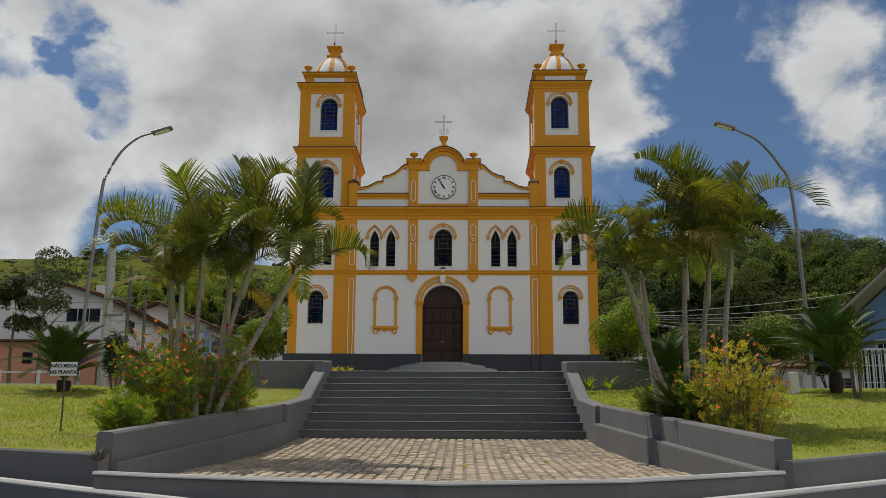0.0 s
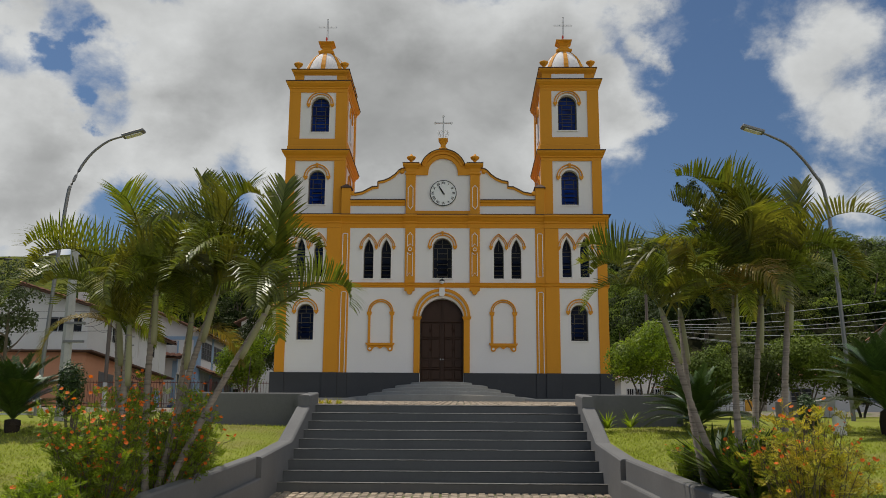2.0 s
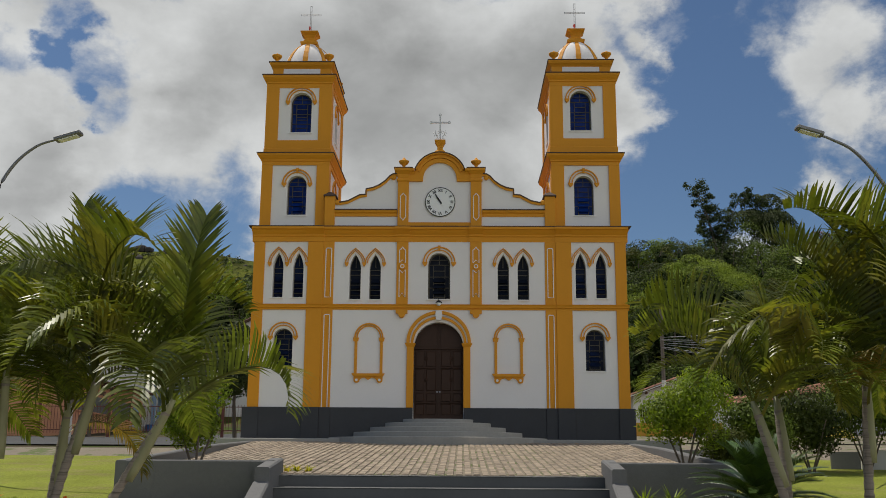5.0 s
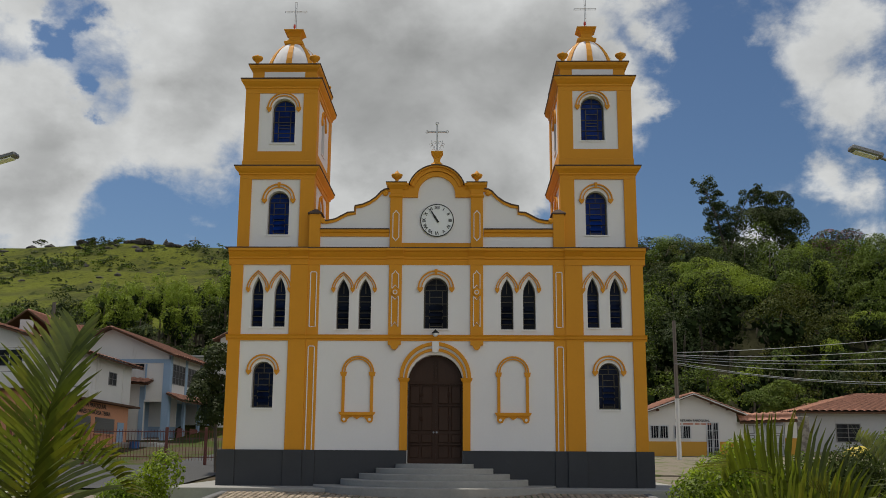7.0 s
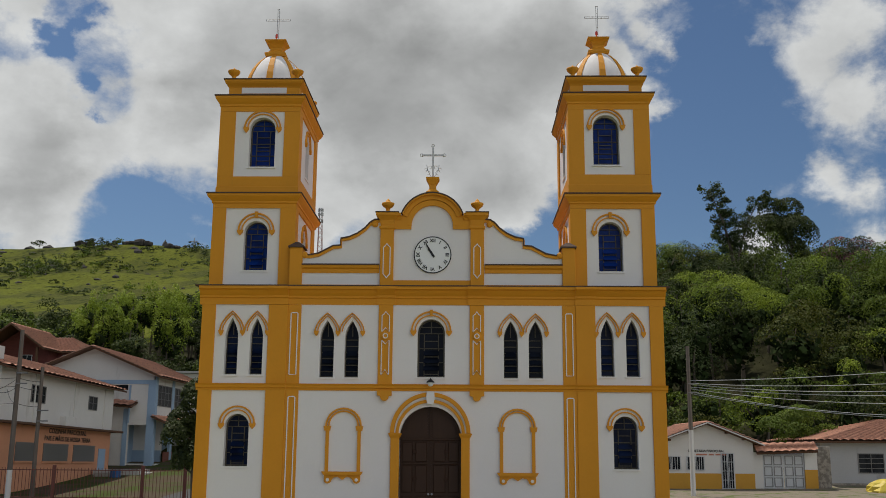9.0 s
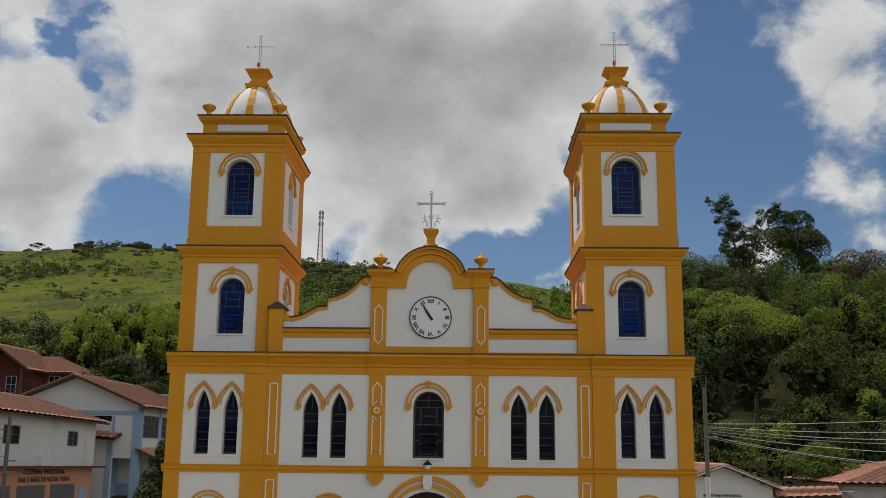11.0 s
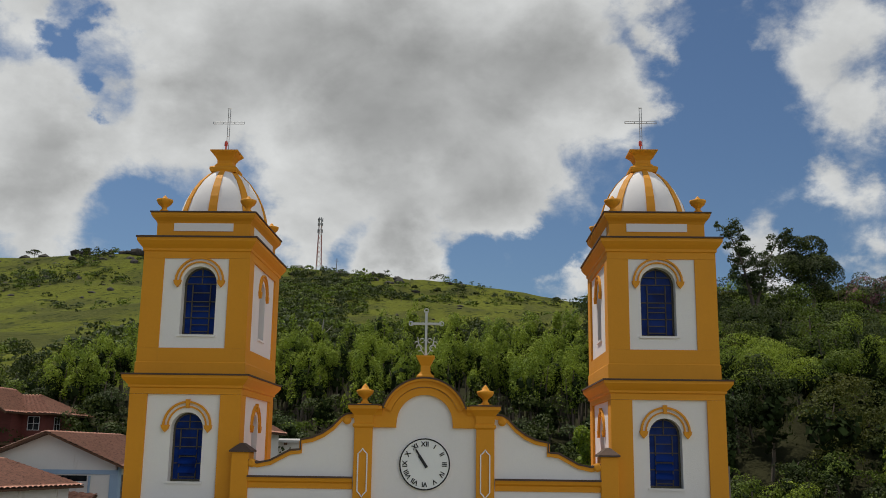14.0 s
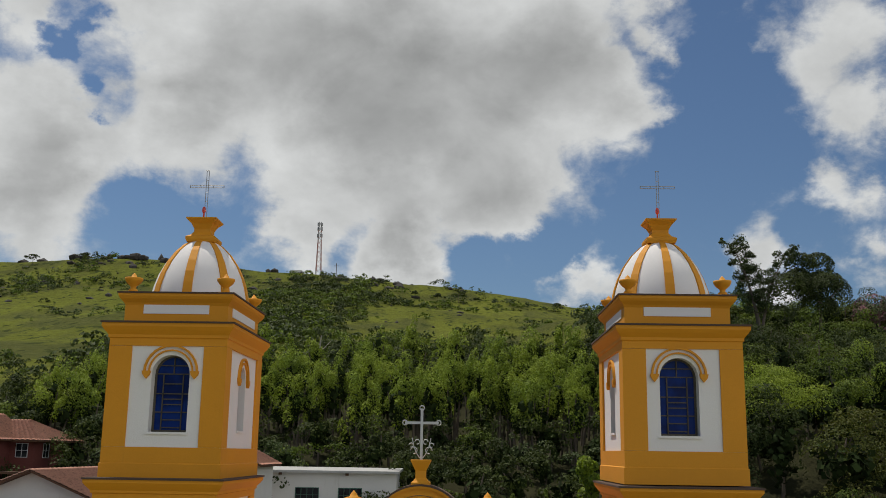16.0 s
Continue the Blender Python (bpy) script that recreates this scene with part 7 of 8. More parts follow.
for y0, y1, z0, z1, c in ((2.9, 4.0, 2.35, 3.25, 2), (-3.3, -1.9, 2.3, 3.3, 2)):
    pane_window(kitchen, y0, y1, z0, z1, 0.03, c, 2, SHUTTER, True, 1)
pane_window(kitchen, -2.75, -0.35, 2.35, 3.35, -6.03, 3, 1, WHITEIRON)
pane_window(kitchen, -5.5, -4.8, -0.45, 0.35, -6.0, 1, 1, REDWOOD)
for y0, y1 in ((-4.2, -2.2), (-1.6, 1.0), (1.6, 4.2)):
    shutter = part("roller_shutter", slab(-0.05, 0.006, y0 + 0.02, y1 - 0.02, -0.95, 0.07), SHUTTER, kitchen)
    for k in range(9):
        bm = bmesh.new()
        prism(bm, [(y0, -0.95 + k * 0.115), (y1, -0.95 + k * 0.115), (y1, -0.95 + k * 0.115 + 0.1), (y0, -0.95 + k * 0.115 + 0.1)], 0.0, 0.035 if k % 2 else 0.045, True)
        part("slat", bm, SHUTTER, shutter)
    part("shutter_sill", slab(-0.02, 0.09, y0 - 0.08, y1 + 0.08, -1.05, -0.96), SALMON, kitchen)
part("door", slab(-0.03, 0.04, 4.7, 5.6, -2.7, -0.1), PALEBLUE, kitchen)
part("vent_box", slab(0.0, 0.42, -0.2, 1.0, 1.14, 1.72, 0.02), HOUSEWHITE, kitchen)
lettering("COZINHA PAROQUIAL", 0.40, (0.016, 0.9, 0.80), BLACK, kitchen, radians(90))
lettering("PAIS E MÃES DE NOSSA TERRA", 0.38, (0.016, 1.0, 0.36), BLACK, kitchen, radians(90))
for y in (-3.0, 1.2, 4.9):
    part("downpipe", slab(0.03, 0.1, y, y + 0.08, 1.2, 3.9), HOUSEWHITE, kitchen)

# chimney stack on the neighbouring roof
part("chimney", slab(-1.3, -0.8, -5.2, -4.7, 4.2, 5.2), HOUSEWHITE, kitchen)

# pale blue and white house with a porch
blue_house = thing("porch_house", "white house with pale blue pillars and a tiled porch", "house")
blue_house.matrix_world = Matrix.Translation(site(-21.5, 29.8, 0)) @ Matrix.Diagonal((1, DEPTH, 1, 1))
bm = bmesh.new()
pierced(bm, [(-8.6, -3.6), (0, -3.6), (0, 4.1), (-4.6, 6.0), (-8.6, 4.5)], [[(-1.85, -2.5), (-0.5, -2.5), (-0.5, 0.45), (-1.85, 0.45)], [(-5.0, 2.95), (-2.0, 2.95), (-2.0, 3.32), (-5.0, 3.32)]], 0.0, 0.25)
part("gable_wall", bm, HOUSEWHITE, blue_house)
part("passage_wall", slab(-2.4, -0.25, 2.2, 2.3, -3.6, 0.8), HOUSEWHITE, blue_house)
part("passage_dado", slab(-2.4, -0.25, 2.17, 2.2, -3.6, -1.35), PALEBLUE, blue_house)
part("passage_door", slab(-1.15, -0.75, 2.12, 2.17, -2.4, -0.4), material("dark_blue_door_paint", (0.03, 0.06, 0.14), 0.6), blue_house, "dark blue door in the passage")
part("slot_pane", slab(-5.0, -2.0, 0.12, 0.15, 2.95, 3.32), DARKGLASS, blue_house)
part("drainpipe", slab(-1.85, -1.75, -0.12, -0.02, 0.6, 3.3), PALEBLUE, blue_house)
part("wall", slab(-0.25, 0, 0.25, 9.0, 0.75, 4.05), HOUSEWHITE, blue_house)
part("back_wall", slab(-8.6, 0, 9.0, 9.25, -3.6, 4.05), HOUSEWHITE, blue_house)
part("inner_wall", slab(-2.6, -2.4, 0.25, 9.0, -3.6, 0.8), PALEBLUE, blue_house)
part("porch_floor", slab(-2.5, 0.2, 0.25, 9.0, -3.6, -2.3), HOUSEWHITE, blue_house)
for y0 in (0.0, 3.0, 6.2, 8.8):
    part("pillar", slab(-0.12, 0.06, y0, y0 + 0.38, -3.6, 4.0), PALEBLUE, blue_house)
part("band", slab(-6.2, 0.05, -0.05, 0.0, 3.40, 3.68), PALEBLUE, blue_house)
part("band", slab(-0.49, 0.02, -0.04, 0.0, -3.6, 3.395), PALEBLUE, blue_house)
part("band", slab(-2.2, -1.86, -0.04, 0.0, -3.6, 1.6), PALEBLUE, blue_house)
pane_window(blue_house, 0.5, 2.9, 1.85, 3.4, 0.0, 4, 3, SHUTTER, True, 1)
pane_window(blue_house, 3.5, 6.1, 1.85, 3.4, 0.0, 4, 3, SHUTTER, True, 1)
tile_roof(blue_house, (0.7, -0.6, 3.9), (0.7, 9.6, 3.9), (-4.6, 9.6, 6.12), (-4.6, -0.6, 6.12))
tile_roof(blue_house, (-9.4, -0.6, 4.15), (-9.4, 9.6, 4.15), (-4.6, 9.6, 6.12), (-4.6, -0.6, 6.12))
tile_roof(blue_house, (1.3, -0.3, 0.55), (1.3, 9.3, 0.55), (-0.05, 9.3, 1.15), (-0.05, -0.3, 1.15), "porch_roof")
tile_roof(blue_house, (-4.0, -1.0, 1.95), (-1.2, -1.0, 1.75), (-1.2, 0.0, 2.15), (-4.0, 0.0, 2.35), "canopy_roof")
for y0 in (2.0, 4.6, 7.0):
    part("porch_rail", slab(-0.02, 0.03, y0, y0 + 1.6, -2.3, -1.45), PAINTIRON, blue_house)

# dark red boarded house with a hipped roof
red_house = thing("boarded_house", "dark red boarded house with a clay tiled roof", "house")
red_house.location = site(-39.2, 48.0, -0.45)
part("wall", slab(-6.5, 1.8, 0, 9, -3, 6.1), REDWOOD, red_house)
tile_roof(red_house, (-7.4, -0.9, 5.95), (2.6, -0.9, 5.95), (-0.8, 4.4, 7.85), (-7.4, 4.4, 7.85))
tile_roof(red_house, (2.6, -0.9, 5.95), (2.6, 9.6, 5.95), (-0.8, 4.6, 7.85), (-0.8, 4.4, 7.85))
# front wing: an open gable over a deep balcony
tile_roof(red_house, (0.25, -4.6, 5.95), (0.25, 4.0, 5.95), (-3.15, 4.0, 8.35), (-3.15, -4.6, 8.35), "wing_roof")
tile_roof(red_house, (-6.55, -4.6, 5.95), (-6.55, 4.0, 5.95), (-3.15, 4.0, 8.35), (-3.15, -4.6, 8.35), "wing_roof")
bm = bmesh.new()
prism(bm, [(-5.95, -3.0), (-0.35, -3.0), (-0.35, 6.0), (-3.15, 8.0), (-5.95, 6.0)], -2.2, 0.0)
part("wing_wall", bm, REDWOOD, red_house)
for x in (-5.75, -0.65):
    part("wing_post", slab(x, x + 0.2, -4.4, -4.2, -2.0, 6.05), TIMBER, red_house)
bm = bmesh.new()
band(bm, [(-6.55, 5.85), (-3.15, 8.25), (0.25, 5.85)], 0.16, -4.66, -4.55)
part("bargeboard", bm, TIMBER, red_house)
pane_window(red_house, -2.9, -1.9, 3.9, 5.5, -2.2)
pane_window(red_house, 0.2, 1.3, 4.45, 5.7, 0.0)
pane_window(red_house, 2.0, 3.3, 4.4, 5.7, 1.8, 2, 2, None, True, 1)
part("balcony", slab(-5.8, 1.8, -4.4, -2.2, 3.1, 3.3), TIMBER, red_house)
for k in range(12):
    part("baluster", slab(-5.7 + k * 0.46, -5.62 + k * 0.46, -4.35, -4.28, 3.3, 4.1), TIMBER, red_house)
part("balcony_rail", slab(-5.8, -0.5, -4.38, -4.26, 4.1, 4.2), TIMBER, red_house)

# small white house behind the church
white_house = thing("white_house", "small white gabled house behind the church", "house", at=site(0, 38, 0))
bm = bmesh.new()
prism(bm, [(-20.6, -2.5), (-14.6, -2.5), (-14.6, 5.5), (-17.6, 7.0), (-20.6, 5.5)], 0.0, 7.0)
part("wall", bm, HOUSEWHITE, white_house)
tile_roof(white_house, (-21.2, -0.5, 5.25), (-21.2, 7.5, 5.25), (-17.6, 7.5, 7.1), (-17.6, -0.5, 7.1))
tile_roof(white_house, (-14.0, -0.5, 5.25), (-14.0, 7.5, 5.25), (-17.6, 7.5, 7.1), (-17.6, -0.5, 7.1))

# long white hall behind the church
hall = thing("parish_hall", "long low white hall with green windows behind the church", "building")
hall.location = site(0, 45, 0)
part("wall", slab(-30, -4.75, 0, 4.6, -3, 3.6), HOUSEWHITE, hall)
bm = bmesh.new()
prism(bm, [(-0.5, 3.6), (-0.5, 3.8), (5.0, 4.0), (5.0, 3.8)], -30.3, -4.5, True)
part("roof", bm, CONCRETE, hall, "pale sheet roof")
GREENFRAME = material("green_window_paint", (0.05, 0.13, 0.09), 0.6)
for x0 in (-20.0, -17.2, -13.2, -9.6):
    pane_window(hall, x0, x0 + 2.0, 1.2, 2.4, 0.0, 4, 2, GREENFRAME)
for x0 in (-14.6, -9.0):
    part("bracket", slab(x0, x0 + 0.25, -0.3, 0.0, 3.4, 3.6), TIMBER, hall)

# parish office: white over ochre, gabled
office = thing("parish_office", "small white gabled house with an ochre dado", "house")
office.location = site(0, 21.5, 0)
bm = bmesh.new()
prism(bm, [(12.4, -2.9), (18.25, -2.9), (18.25, 0.72), (15.5, 1.72), (12.4, 0.60)], 0.0, 0.25)
part("gable_wall", bm, HOUSEWHITE, office)
part("wall", slab(18.0, 18.25, 0.25, 7.5, -2.9, 0.7), HOUSEWHITE, office)
part("wall", slab(12.4, 12.65, 0.25, 7.5, -2.9, 0.6), HOUSEWHITE, office)
part("dado", slab(12.38, 16.3, -0.02, 0.0, -2.9, -1.22), OCHREWALL, office)
part("dado", slab(17.1, 18.27, -0.02, 0.0, -2.9, -1.22), OCHREWALL, office)
tile_roof(office, (18.75, -0.5, 0.52), (18.75, 8, 0.52), (15.5, 8, 1.80), (15.5, -0.5, 1.80))
tile_roof(office, (11.9, -0.5, 0.46), (11.9, 8, 0.46), (15.5, 8, 1.80), (15.5, -0.5, 1.80))
bm = bmesh.new()
band(bm, [(11.85, 0.38), (15.5, 1.74), (18.8, 0.44)], 0.07, -0.56, -0.48)
part("bargeboard", bm, HOUSEWHITE, office)
for x, z in ((13.2, 0.78), (14.4, 1.22), (16.6, 1.22), (17.6, 0.85)):
    part("rafter", slab(x, x + 0.1, -0.48, 0.0, z - 0.12, z), TIMBER, office)
pane_window(office, 12.75, 13.95, -1.05, -0.22, 0.0, 2, 1, WHITEIRON, bars=8)
pane_window(office, 14.25, 15.35, -1.05, -0.22, 0.0, 2, 1, WHITEIRON, bars=8)
pane_window(office, 16.3, 17.1, -2.12, -0.02, 0.0, 2, 4, WHITEIRON, bars=6, name="door")
lettering("SECRETARIA PAROQUIAL", 0.19, (15.45, -0.015, 0.08), BLACK, office)
for k, (x0, x1) in enumerate(((14.5, 14.75), (14.85, 15.5), (15.6, 15.9), (16.0, 16.6))):
    part("faded_writing", slab(x0, x1, -0.012, 0.0, -0.17, -0.08), material("faded_red_paint", (0.42, 0.16, 0.10), 0.8) if k == 0 else bpy.data.materials["faded_red_paint"], office)

# gate with its little roof
gate = thing("yard_gate", "white sheet metal double gate under a small tiled roof", "gate")
gate.location = site(0, 21.7, 0)
for x0, x1 in ((18.85, 20.05), (20.09, 21.29)):
    leaf = part("gate_leaf", slab(x0, x1, -0.02, 0.02, -2.1, -0.12), WHITEIRON, gate)
    for k in range(2):
        for j in range(3):
            a, b = x0 + 0.06 + k * 0.57, x0 + 0.55 + k * 0.57
            z = -2.02 + j * 0.64
            bm = bmesh.new()
            pierced(bm, [(a, z), (b, z), (b, z + 0.56), (a, z + 0.56)], [[(a + 0.05, z + 0.05), (b - 0.05, z + 0.05), (b - 0.05, z + 0.51), (a + 0.05, z + 0.51)]], -0.05, -0.02)
            part("gate_panel", bm, GALV, leaf)
tile_roof(gate, (18.4, -0.55, -0.02), (22.0, -0.55, 0.12), (22.0, 0.2, 0.62), (18.4, 0.2, 0.50))
part("gate_post", slab(21.3, 22.05, -0.1, 0.2, -2.4, -1.0), OCHREWALL, gate)
part("gate_post", slab(21.3, 22.05, -0.1, 0.2, -1.0, 0.1), HOUSEWHITE, gate)
part("gate_post", slab(18.3, 18.84, -0.05, 0.2, -2.4, 0.0), HOUSEWHITE, gate)
stone = tagged(part("stone_wall", slab(22.06, 22.94, 21.8, 22.1, -2.6, 0.35, 0.03), material("rubble_stone", (0.30, 0.27, 0.23), 0.95, vary=(0.3, 3.0), fine=(0.3, 8), bump=(0.05, 5), second=(0.17, 0.15, 0.13), split=(0.45, 0.55, 4.0))), "rough rubble stone wall beside the gate", "wall", kind="structure")
stone.location = shift(21.8)

# grey house on the corner
corner = thing("corner_house", "grey rendered house with a red tiled roof", "house")
corner.location = site(0, 23, 0)
GREYRENDER = material("grey_render", (0.40, 0.40, 0.41), 0.9, vary=(0.12, 0.5), fine=(0.08, 9), stain=((0.22, 0.20, 0.18), 0.58, 0.8, 0.9, (1, 1, 0.4)))
part("wall", slab(22.95, 38, 0, 9, -3, 0.75), GREYRENDER, corner)
tile_roof(corner, (22.5, -0.7, 0.55), (38.5, -0.7, 0.55), (38.5, 4.6, 1.95), (28.6, 4.6, 1.95))
tile_roof(corner, (22.5, 9.6, 0.55), (22.5, -0.7, 0.55), (28.6, 4.6, 1.95), (28.6, 4.7, 1.95))
pane_window(corner, 25.2, 26.8, -1.40, -0.20, 0.0, 2, 4, SHUTTER)
pane_window(corner, 29.6, 31.0, -1.40, -0.20, 0.0, 2, 4, SHUTTER)
part("stone_plinth", slab(22.9, 38, -0.12, 0.0, -3, -2.0, 0.03), bpy.data.materials["rubble_stone"], corner)

# blue house across the side street
side_house = thing("blue_house", "blue rendered house with a clay tiled roof", "house")
side_house.location = site(15.25, -6.5, 0.40)
side_house.rotation_euler.z = radians(-45)
BLUEWALL = material("blue_wall_paint", (0.15, 0.24, 0.46), 0.85, vary=(0.12, 0.6), fine=(0.08, 9))
bm = bmesh.new()
prism(bm, [(0, -2.6), (8.4, -2.6), (8.4, 2.2), (4.2, 5.4), (0, 2.2)], 0.0, 3.0)
part("wall", bm, BLUEWALL, side_house)
for eave in (-0.7, 9.1):
    slope = tile_roof(side_house, (eave, -0.9, 1.95), (eave, 3.4, 1.95), (4.2, 3.4, 5.7), (4.2, -0.9, 5.7))
    slope.children[0].data.materials[0] = PALEBARK  # boarded soffit of bare pale timber
pane_window(side_house, 0.5, 2.1, -0.2, 1.2, 0.0, 3, 3, WHITEIRON, bars=8)
low = thing("white_boundary_wall", "low whitewashed boundary wall with an iron grille", "wall", kind="structure", at=shift(-5))
part("wall", slab(12.6, 13.7, -5.3, -5.0, -1.2, 0.35), HOUSEWHITE, low)
part("gate_panel", slab(11.7, 12.55, -5.2, -5.12, -0.9, 0.3), GALV, low, "grey corrugated metal gate")
fence = thing("white_fence", "white iron fence before the blue house", "fence", at=shift(-9.6))
part("wall", slab(13.2, 18, -9.75, -9.55, -1.0, -0.35), HOUSEWHITE, fence)
pane_window(fence, 13.2, 15.2, -0.35, 1.25, -9.65, 10, 3, WHITEIRON, bars=20, name="grille")
pane_window(fence, 15.2, 18.0, -0.35, 1.25, -9.65, 10, 3, WHITEIRON, bars=20, name="grille")
lawn_fence = thing("lawn_fence", "white tubular fence at the edge of the lawn", "fence", at=shift(-8.0))
for k in range(5):
    part("post", slab(-17.6 + k * 1.35, -17.5 + k * 1.35, -8.05, -7.95, -1.0, 0.45, 0.01), WHITEIRON, lawn_fence)
for z in (-0.5, -0.05, 0.36):
    part("rail", slab(-17.6, -12.15, -8.02, -7.98, z, z + 0.05), WHITEIRON, lawn_fence)
post = part("marker_post", slab(-0.13, 0.13, -0.13, 0.13, -0.2, 0.55, 0.03), HOUSEWHITE)
post.location = site(9.9, -12.6, -0.02)
tagged(post, "short whitewashed concrete post on the lawn", "post")


# street lamps with curved arms
def street_lamp(line, head, turn):
    lamp = thing("street_lamp", "galvanised street lamp with a curved arm and flat head", "street lamp", "street lamps")
    bm = bmesh.new()
    line = [site(*p) for p in line]
    n = len(line)
    pts = []
    for k in range(n - 1):
        p0, p1, p2, p3 = (Vector(line[max(min(i, n - 1), 0)]) for i in (k - 1, k, k + 1, k + 2))
        for j in range(5):
            t = j / 5
            pts.append(0.5 * ((2 * p1) + (p2 - p0) * t + (2 * p0 - 5 * p1 + 4 * p2 - p3) * t * t + (3 * p1 - p0 - 3 * p2 + p3) * t**3))
    pts.append(Vector(line[-1]))
    tube(bm, pts, [0.07 - 0.04 * k / (len(pts) - 1) for k in range(len(pts))], 10)
    part("pole", bm, GALV, lamp, smooth=True)
    s = 1 if turn else -1
    h = Vector(site(*head))
    bm = bmesh.new()
    v = slab(-0.36, 0.36, -0.15, 0.15, -0.05, 0.06, 0.025)
    bmesh.ops.rotate(v, cent=(0, 0, 0), matrix=Matrix.Rotation(radians(-17 * s), 3, "Y"), verts=v.verts)
    bmesh.ops.translate(v, vec=h, verts=v.verts)
    bm.free()
    hd = part("lamp_head", v, GALV, lamp)
    v = slab(-0.26, 0.26, -0.12, 0.12, -0.075, -0.05, 0.008)
    bmesh.ops.rotate(v, cent=(0, 0, 0), matrix=Matrix.Rotation(radians(-17 * s), 3, "Y"), verts=v.verts)
    bmesh.ops.translate(v, vec=h, verts=v.verts)
    part("diffuser", v, CLOCKFACE, hd)
    return lamp


street_lamp([(-11.95, -8.5, -0.4), (-11.85, -8.5, 1.7), (-11.6, -8.5, 6.4), (-11.42, -8.5, 7.3), (-11.0, -8.5, 8.1), (-10.45, -8.5, 8.6), (-9.95, -8.5, 8.78)], (-9.62, -8.5, 8.87), True)
street_lamp([(12.5, -8.5, -0.4), (12.4, -8.5, 2.4), (12.2, -8.5, 6.6), (11.85, -8.5, 7.6), (11.2, -8.5, 8.45), (10.6, -8.5, 8.8), (10.35, -8.5, 8.9)], (10.05, -8.5, 9.02), False)


def pole(at, top, r, mat, label, white=0.0):
    p = thing("utility_pole", label, "utility pole", "utility poles")
    bm = bmesh.new()
    top, white = top + RISE * at[1], white and white + RISE * at[1]
    x, y, z = site(*at)
    tube(bm, [(x, y, z - 0.5), (x, y, top)], [r, r * 0.7], 8)
    part("shaft", bm, mat, p)
    if white:
        bm = bmesh.new()
        tube(bm, [(x, y, z - 0.3), (x, y, white)], [r * 1.04, r * 0.93], 8)
        part("white_base", bm, HOUSEWHITE, p)
    for k in range(2):
        part("bracket", slab(x - 0.06, x + 0.5, y - 0.15, y - 0.09, top - 2.1 - k * 0.5, top - 2.04 - k * 0.5), GALV, p)
    return p


pole((-9.75, -11.0, 0.0), 4.7, 0.17, CONCRETE, "short grey concrete utility pole on the lawn")
pole((-20.3, 12, -1.4), 6.9, 0.14, POLEWOOD, "weathered wooden utility pole with a pale foot", 0.3)
pole((-19.4, 12.4, -1.4), 5.1, 0.12, POLEWOOD, "grey concrete utility pole")
pole((13.5, 18, -1.9), 6.3, 0.14, POLEWOOD, "weathered utility pole with a whitewashed foot", 1.7)
pole((31.5, 12.0, -1.2), 7.2, 0.14, POLEWOOD, "weathered wooden utility pole")


def cable(a, b, sag, mat, r=0.012):
    bm = bmesh.new()
    a, b = Vector(site(*a)), Vector(site(*b))
    tube(bm, [a.lerp(b, k / 16) - Vector((0, 0, sag * 4 * (k / 16) * (1 - k / 16))) for k in range(17)], r, 4)
    tagged(part("overhead_cable", bm, mat), "thin sagging overhead cable between the poles", "cable", "overhead cables")


for k, (z, z2) in enumerate(((4.4, 6.3), (4.25, 5.6), (4.2, 5.2), (4.05, 4.6), (3.95, 4.2), (3.8, 3.5), (3.7, 3.1))):
    cable((13.5, 18, z), (31.5, 12.0, z2), 0.35 + 0.1 * (k % 3) + 0.05 * k, PALECABLE, 0.014)
    cable((31.5, 12.0, z2), (60, 2, z2 + 0.5), 0.6, PALECABLE, 0.014)
for k, z in enumerate((4.6, 4.2, 3.4)):
    cable((-20.3, 12, z), (-23.4, 14 + k, 3.8), 0.2, CABLE, 0.015)
    cable((-20.3, 12, z), (-19.4, 12.4, z - 0.2), 0.05, CABLE, 0.015)
    cable((-20.3, 12, z), (-60, 0, z + 1), 0.7, CABLE, 0.015)

# iron railing along the street
for x0, x1 in ((-22, -18.2), (-18.2, -14.0), (-14.0, -12.0), (-12.0, -9.4)):
    f = thing("iron_railing", "rust red iron railing along the street", "fence", "street railings", at=shift(12))
    part("post", slab(x0 - 0.07, x0 + 0.07, 11.95, 12.09, -1.6, 0.55, 0.01), PAINTIRON, f)
    for z in (-0.95, 0.30):
        part("rail", slab(x0, x1, 12.0, 12.04, z, z + 0.04), PAINTIRON, f)
    n = int((x1 - x0) / 0.16)
    for k in range(1, n):
        x = x0 + (x1 - x0) * k / n
        part("bar", slab(x - 0.009, x + 0.009, 12.01, 12.03, -1.1, 0.42), PAINTIRON, f)

drum = bmesh.new()
lathe(drum, [(0.33, 0.0), (0.35, 0.05), (0.33, 0.1), (0.33, 0.45), (0.35, 0.48), (0.33, 0.51), (0.33, 0.88), (0.35, 0.92), (0.31, 0.93)], 0, 0, 14)
d = part("blue_drum", drum, material("blue_plastic", (0.02, 0.08, 0.22), 0.45, fine=(0.1, 10)))
d.location = site(-21.4, 24.5, -2.75)
tagged(d, "blue plastic drum standing by the kitchen wall", "drum")

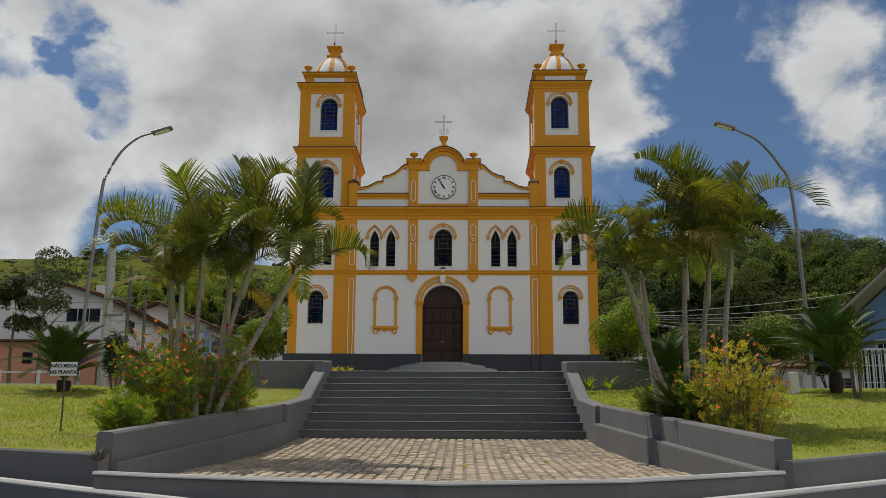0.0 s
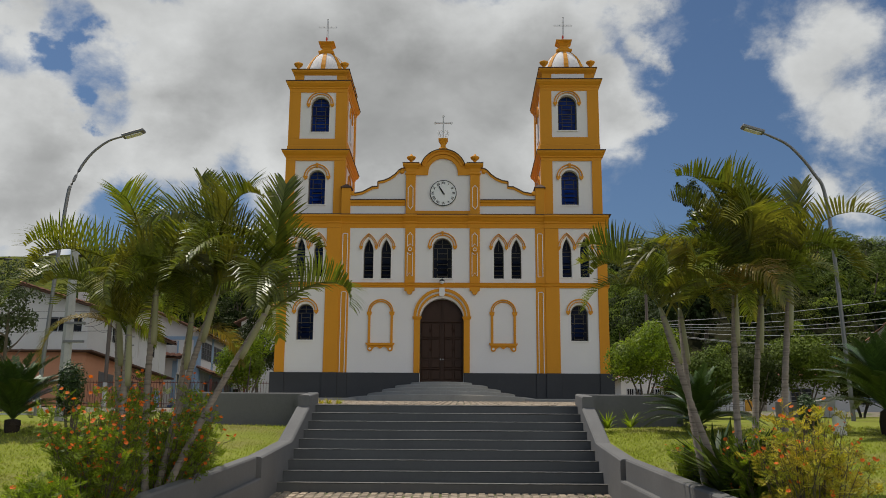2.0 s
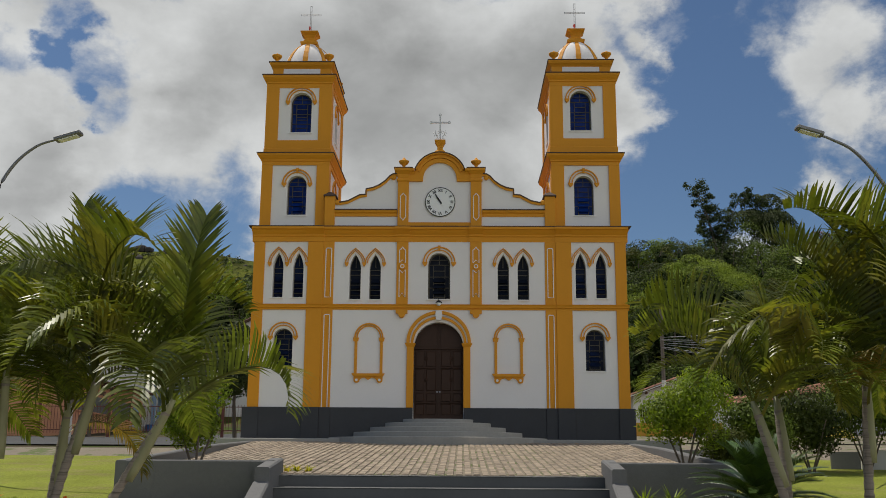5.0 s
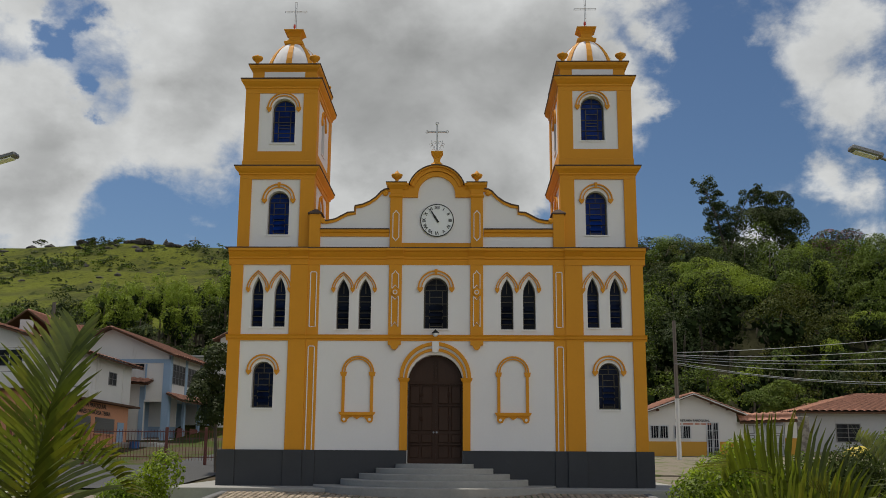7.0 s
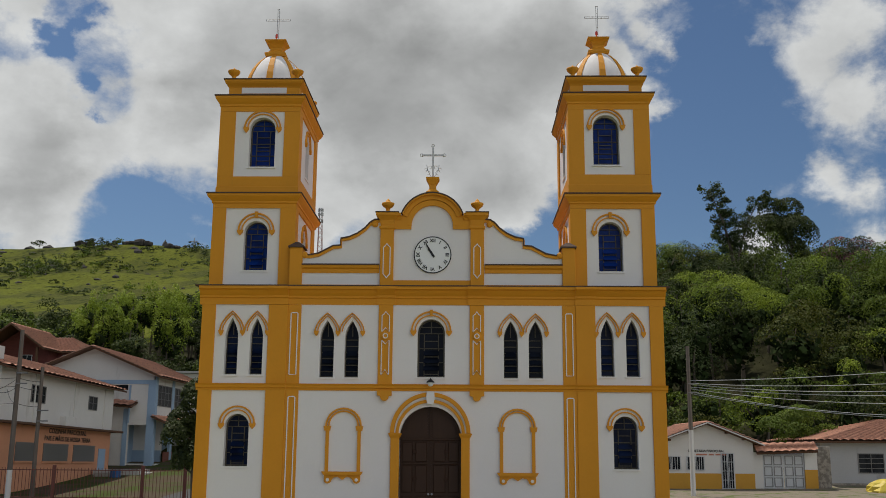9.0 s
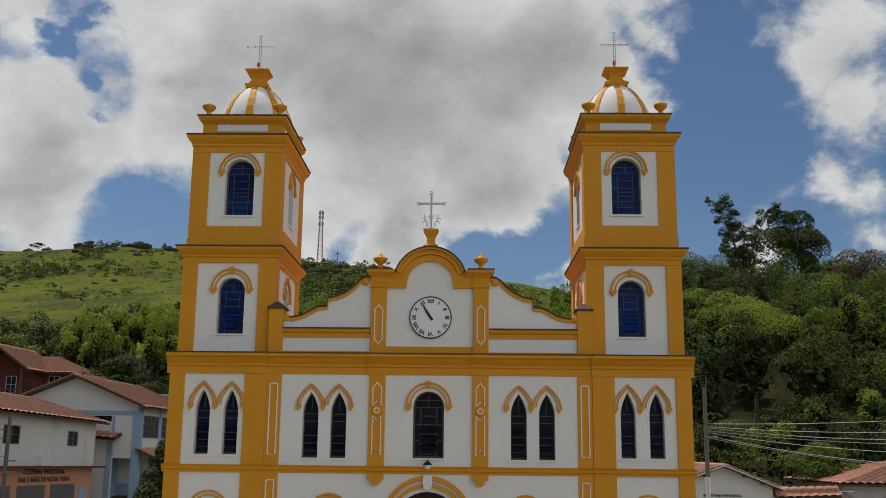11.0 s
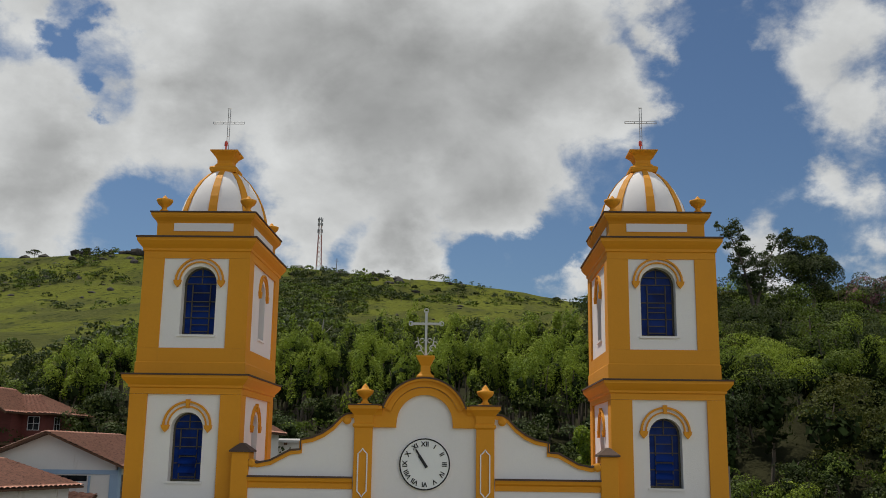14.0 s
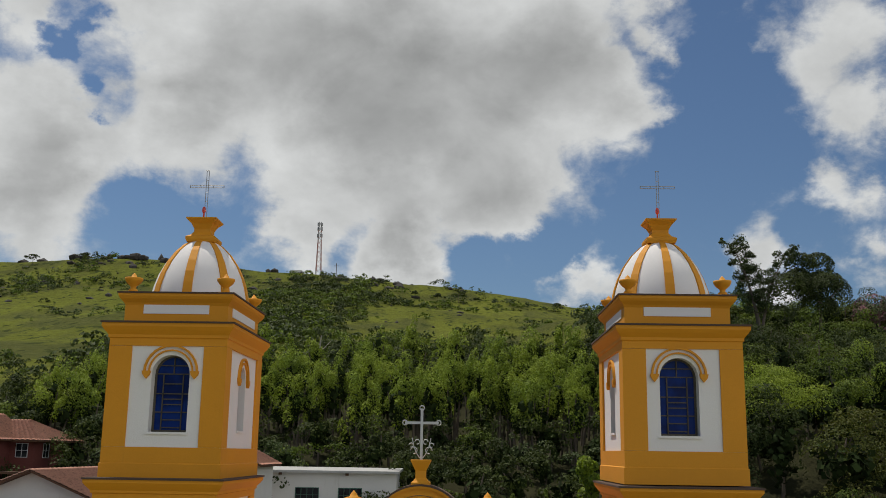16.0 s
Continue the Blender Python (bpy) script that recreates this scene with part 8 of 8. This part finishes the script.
platform = thing("concrete_platform", "low grey concrete platform with steps before the porch house", "platform", at=site(-20.7, 25.6, -2.45))
part("slab", slab(-2.6, 0.4, -0.4, 2.2, -0.5, 0.42, 0.02), CONCRETE, platform)
for k in range(2):
    part("step", slab(0.42 + 0.4 * k, 0.80 + 0.4 * k, -0.2, 1.8, -0.5, 0.26 - 0.16 * k, 0.015), CONCRETE, platform)
part("bench", slab(-2.2, -0.6, -1.3, -0.8, -0.4, 0.30, 0.02), STEPSTONE, platform)

# side streets
def street(name, label, x0, x1, y0, y1, mat, lift):
    verts, faces = [], []
    n = 24
    for k in range(n + 1):
        y = y0 + (y1 - y0) * k / n
        verts += [site(x0, y, ground_height(x0, y) + lift), site(x1, y, ground_height(x1, y) + lift)]
    faces = [(2 * k, 2 * k + 1, 2 * k + 3, 2 * k + 2) for k in range(n)]
    tagged(sheet(name, verts, faces, mat), label, "road", kind="structure")


street("side_street_west", "grey asphalt side street beside the church", -14.5, -9.6, 11.8, 44, ASPHALT, 0.05)
street("cross_street", "grey asphalt street crossing beside the church", -45, -9.6, 1.5, 11.8, ASPHALT, 0.06)
street("side_street_east", "pale dusty yard beside the church", 9.2, 40, 8, 21.4, SAND, 0.05)

# lattice mast on the ridge
mast = thing("radio_mast", "tall red and white lattice radio mast on the ridge", "mast", at=shift(372))
bm = bmesh.new()
mx, my, mz = -82.5, 372.0, lerp(-82, RIDGE) - 4
for sx in (-1, 1):
    for sy in (-1, 1):
        tube(bm, [(mx + sx * 1.6, my + sy * 1.6, mz), (mx + sx * 0.6, my + sy * 0.6, 87)], 0.16, 4)
for k in range(13):
    z0, z1 = mz + (87 - mz) * k / 13, mz + (87 - mz) * (k + 1) / 13
    w0, w1 = 1.6 - 1.0 * k / 13, 1.6 - 1.0 * (k + 1) / 13
    for s in (-1, 1):
        tube(bm, [(mx - s * w0, my - w0, z0), (mx + s * w1, my - w1, z1)], 0.1, 4)
        tube(bm, [(mx + s * w0, my - w0, z0), (mx + s * w0, my + w0, z1)], 0.1, 4)
part("lattice", bm, material("mast_paint", (0.35, 0.16, 0.13), 0.6, second=(0.42, 0.42, 0.42), split=(0.49, 0.51, 0.2), stretch=(0.01, 0.01, 1)), mast)
for z in (83, 85.5, 79):
    bm = bmesh.new()
    for k in range(6):
        a = k * math.tau / 6
        tube(bm, [(mx + 1.3 * math.cos(a), my + 1.3 * math.sin(a), z - 1.0), (mx + 1.3 * math.cos(a), my + 1.3 * math.sin(a), z + 1.0)], 0.22, 4)
    part("antenna", bm, GALV, mast)
hut = thing("ridge_hut", "small pale service hut beside the mast", "hut", at=shift(370))
part("wall", slab(-97, -91, 368, 372, 50, 58.5), HOUSEWHITE, hut)
p2 = thing("ridge_pole", "thin service pole on the ridge", "pole", at=shift(362))
bm = bmesh.new()
tube(bm, [(-70.5, 362, 52), (-70.5, 362, 62)], 0.18, 5)
tube(bm, [(-71.8, 362, 60.5), (-69.2, 362, 60.5)], 0.14, 4)
part("shaft", bm, POLEWOOD, p2)

# yellow tarpaulin heaped by the corner house, with stones
tarp = bmesh.new()
loops = []
for j in range(6):
    f = j / 5
    rr2 = 1.0 * math.cos(f * 1.45)
    loops.append([(rr2 * math.cos(k * math.tau / 14) * (1 + 0.18 * math.sin(3 * k + j)), rr2 * math.sin(k * math.tau / 14) * (1 + 0.14 * math.cos(2 * k + j)), 0.95 * math.sin(f * 1.5)) for k in range(14)])
rings(tarp, loops)
heap = part("tarpaulin", tarp, material("yellow_tarpaulin", (0.60, 0.46, 0.06), 0.45, vary=(0.2, 2.0), fine=(0.1, 8), bump=(0.05, 3)))
heap.location = site(25.3, 20.6, -2.25)
tagged(heap, "crumpled yellow tarpaulin over a heap by the house", "tarpaulin")
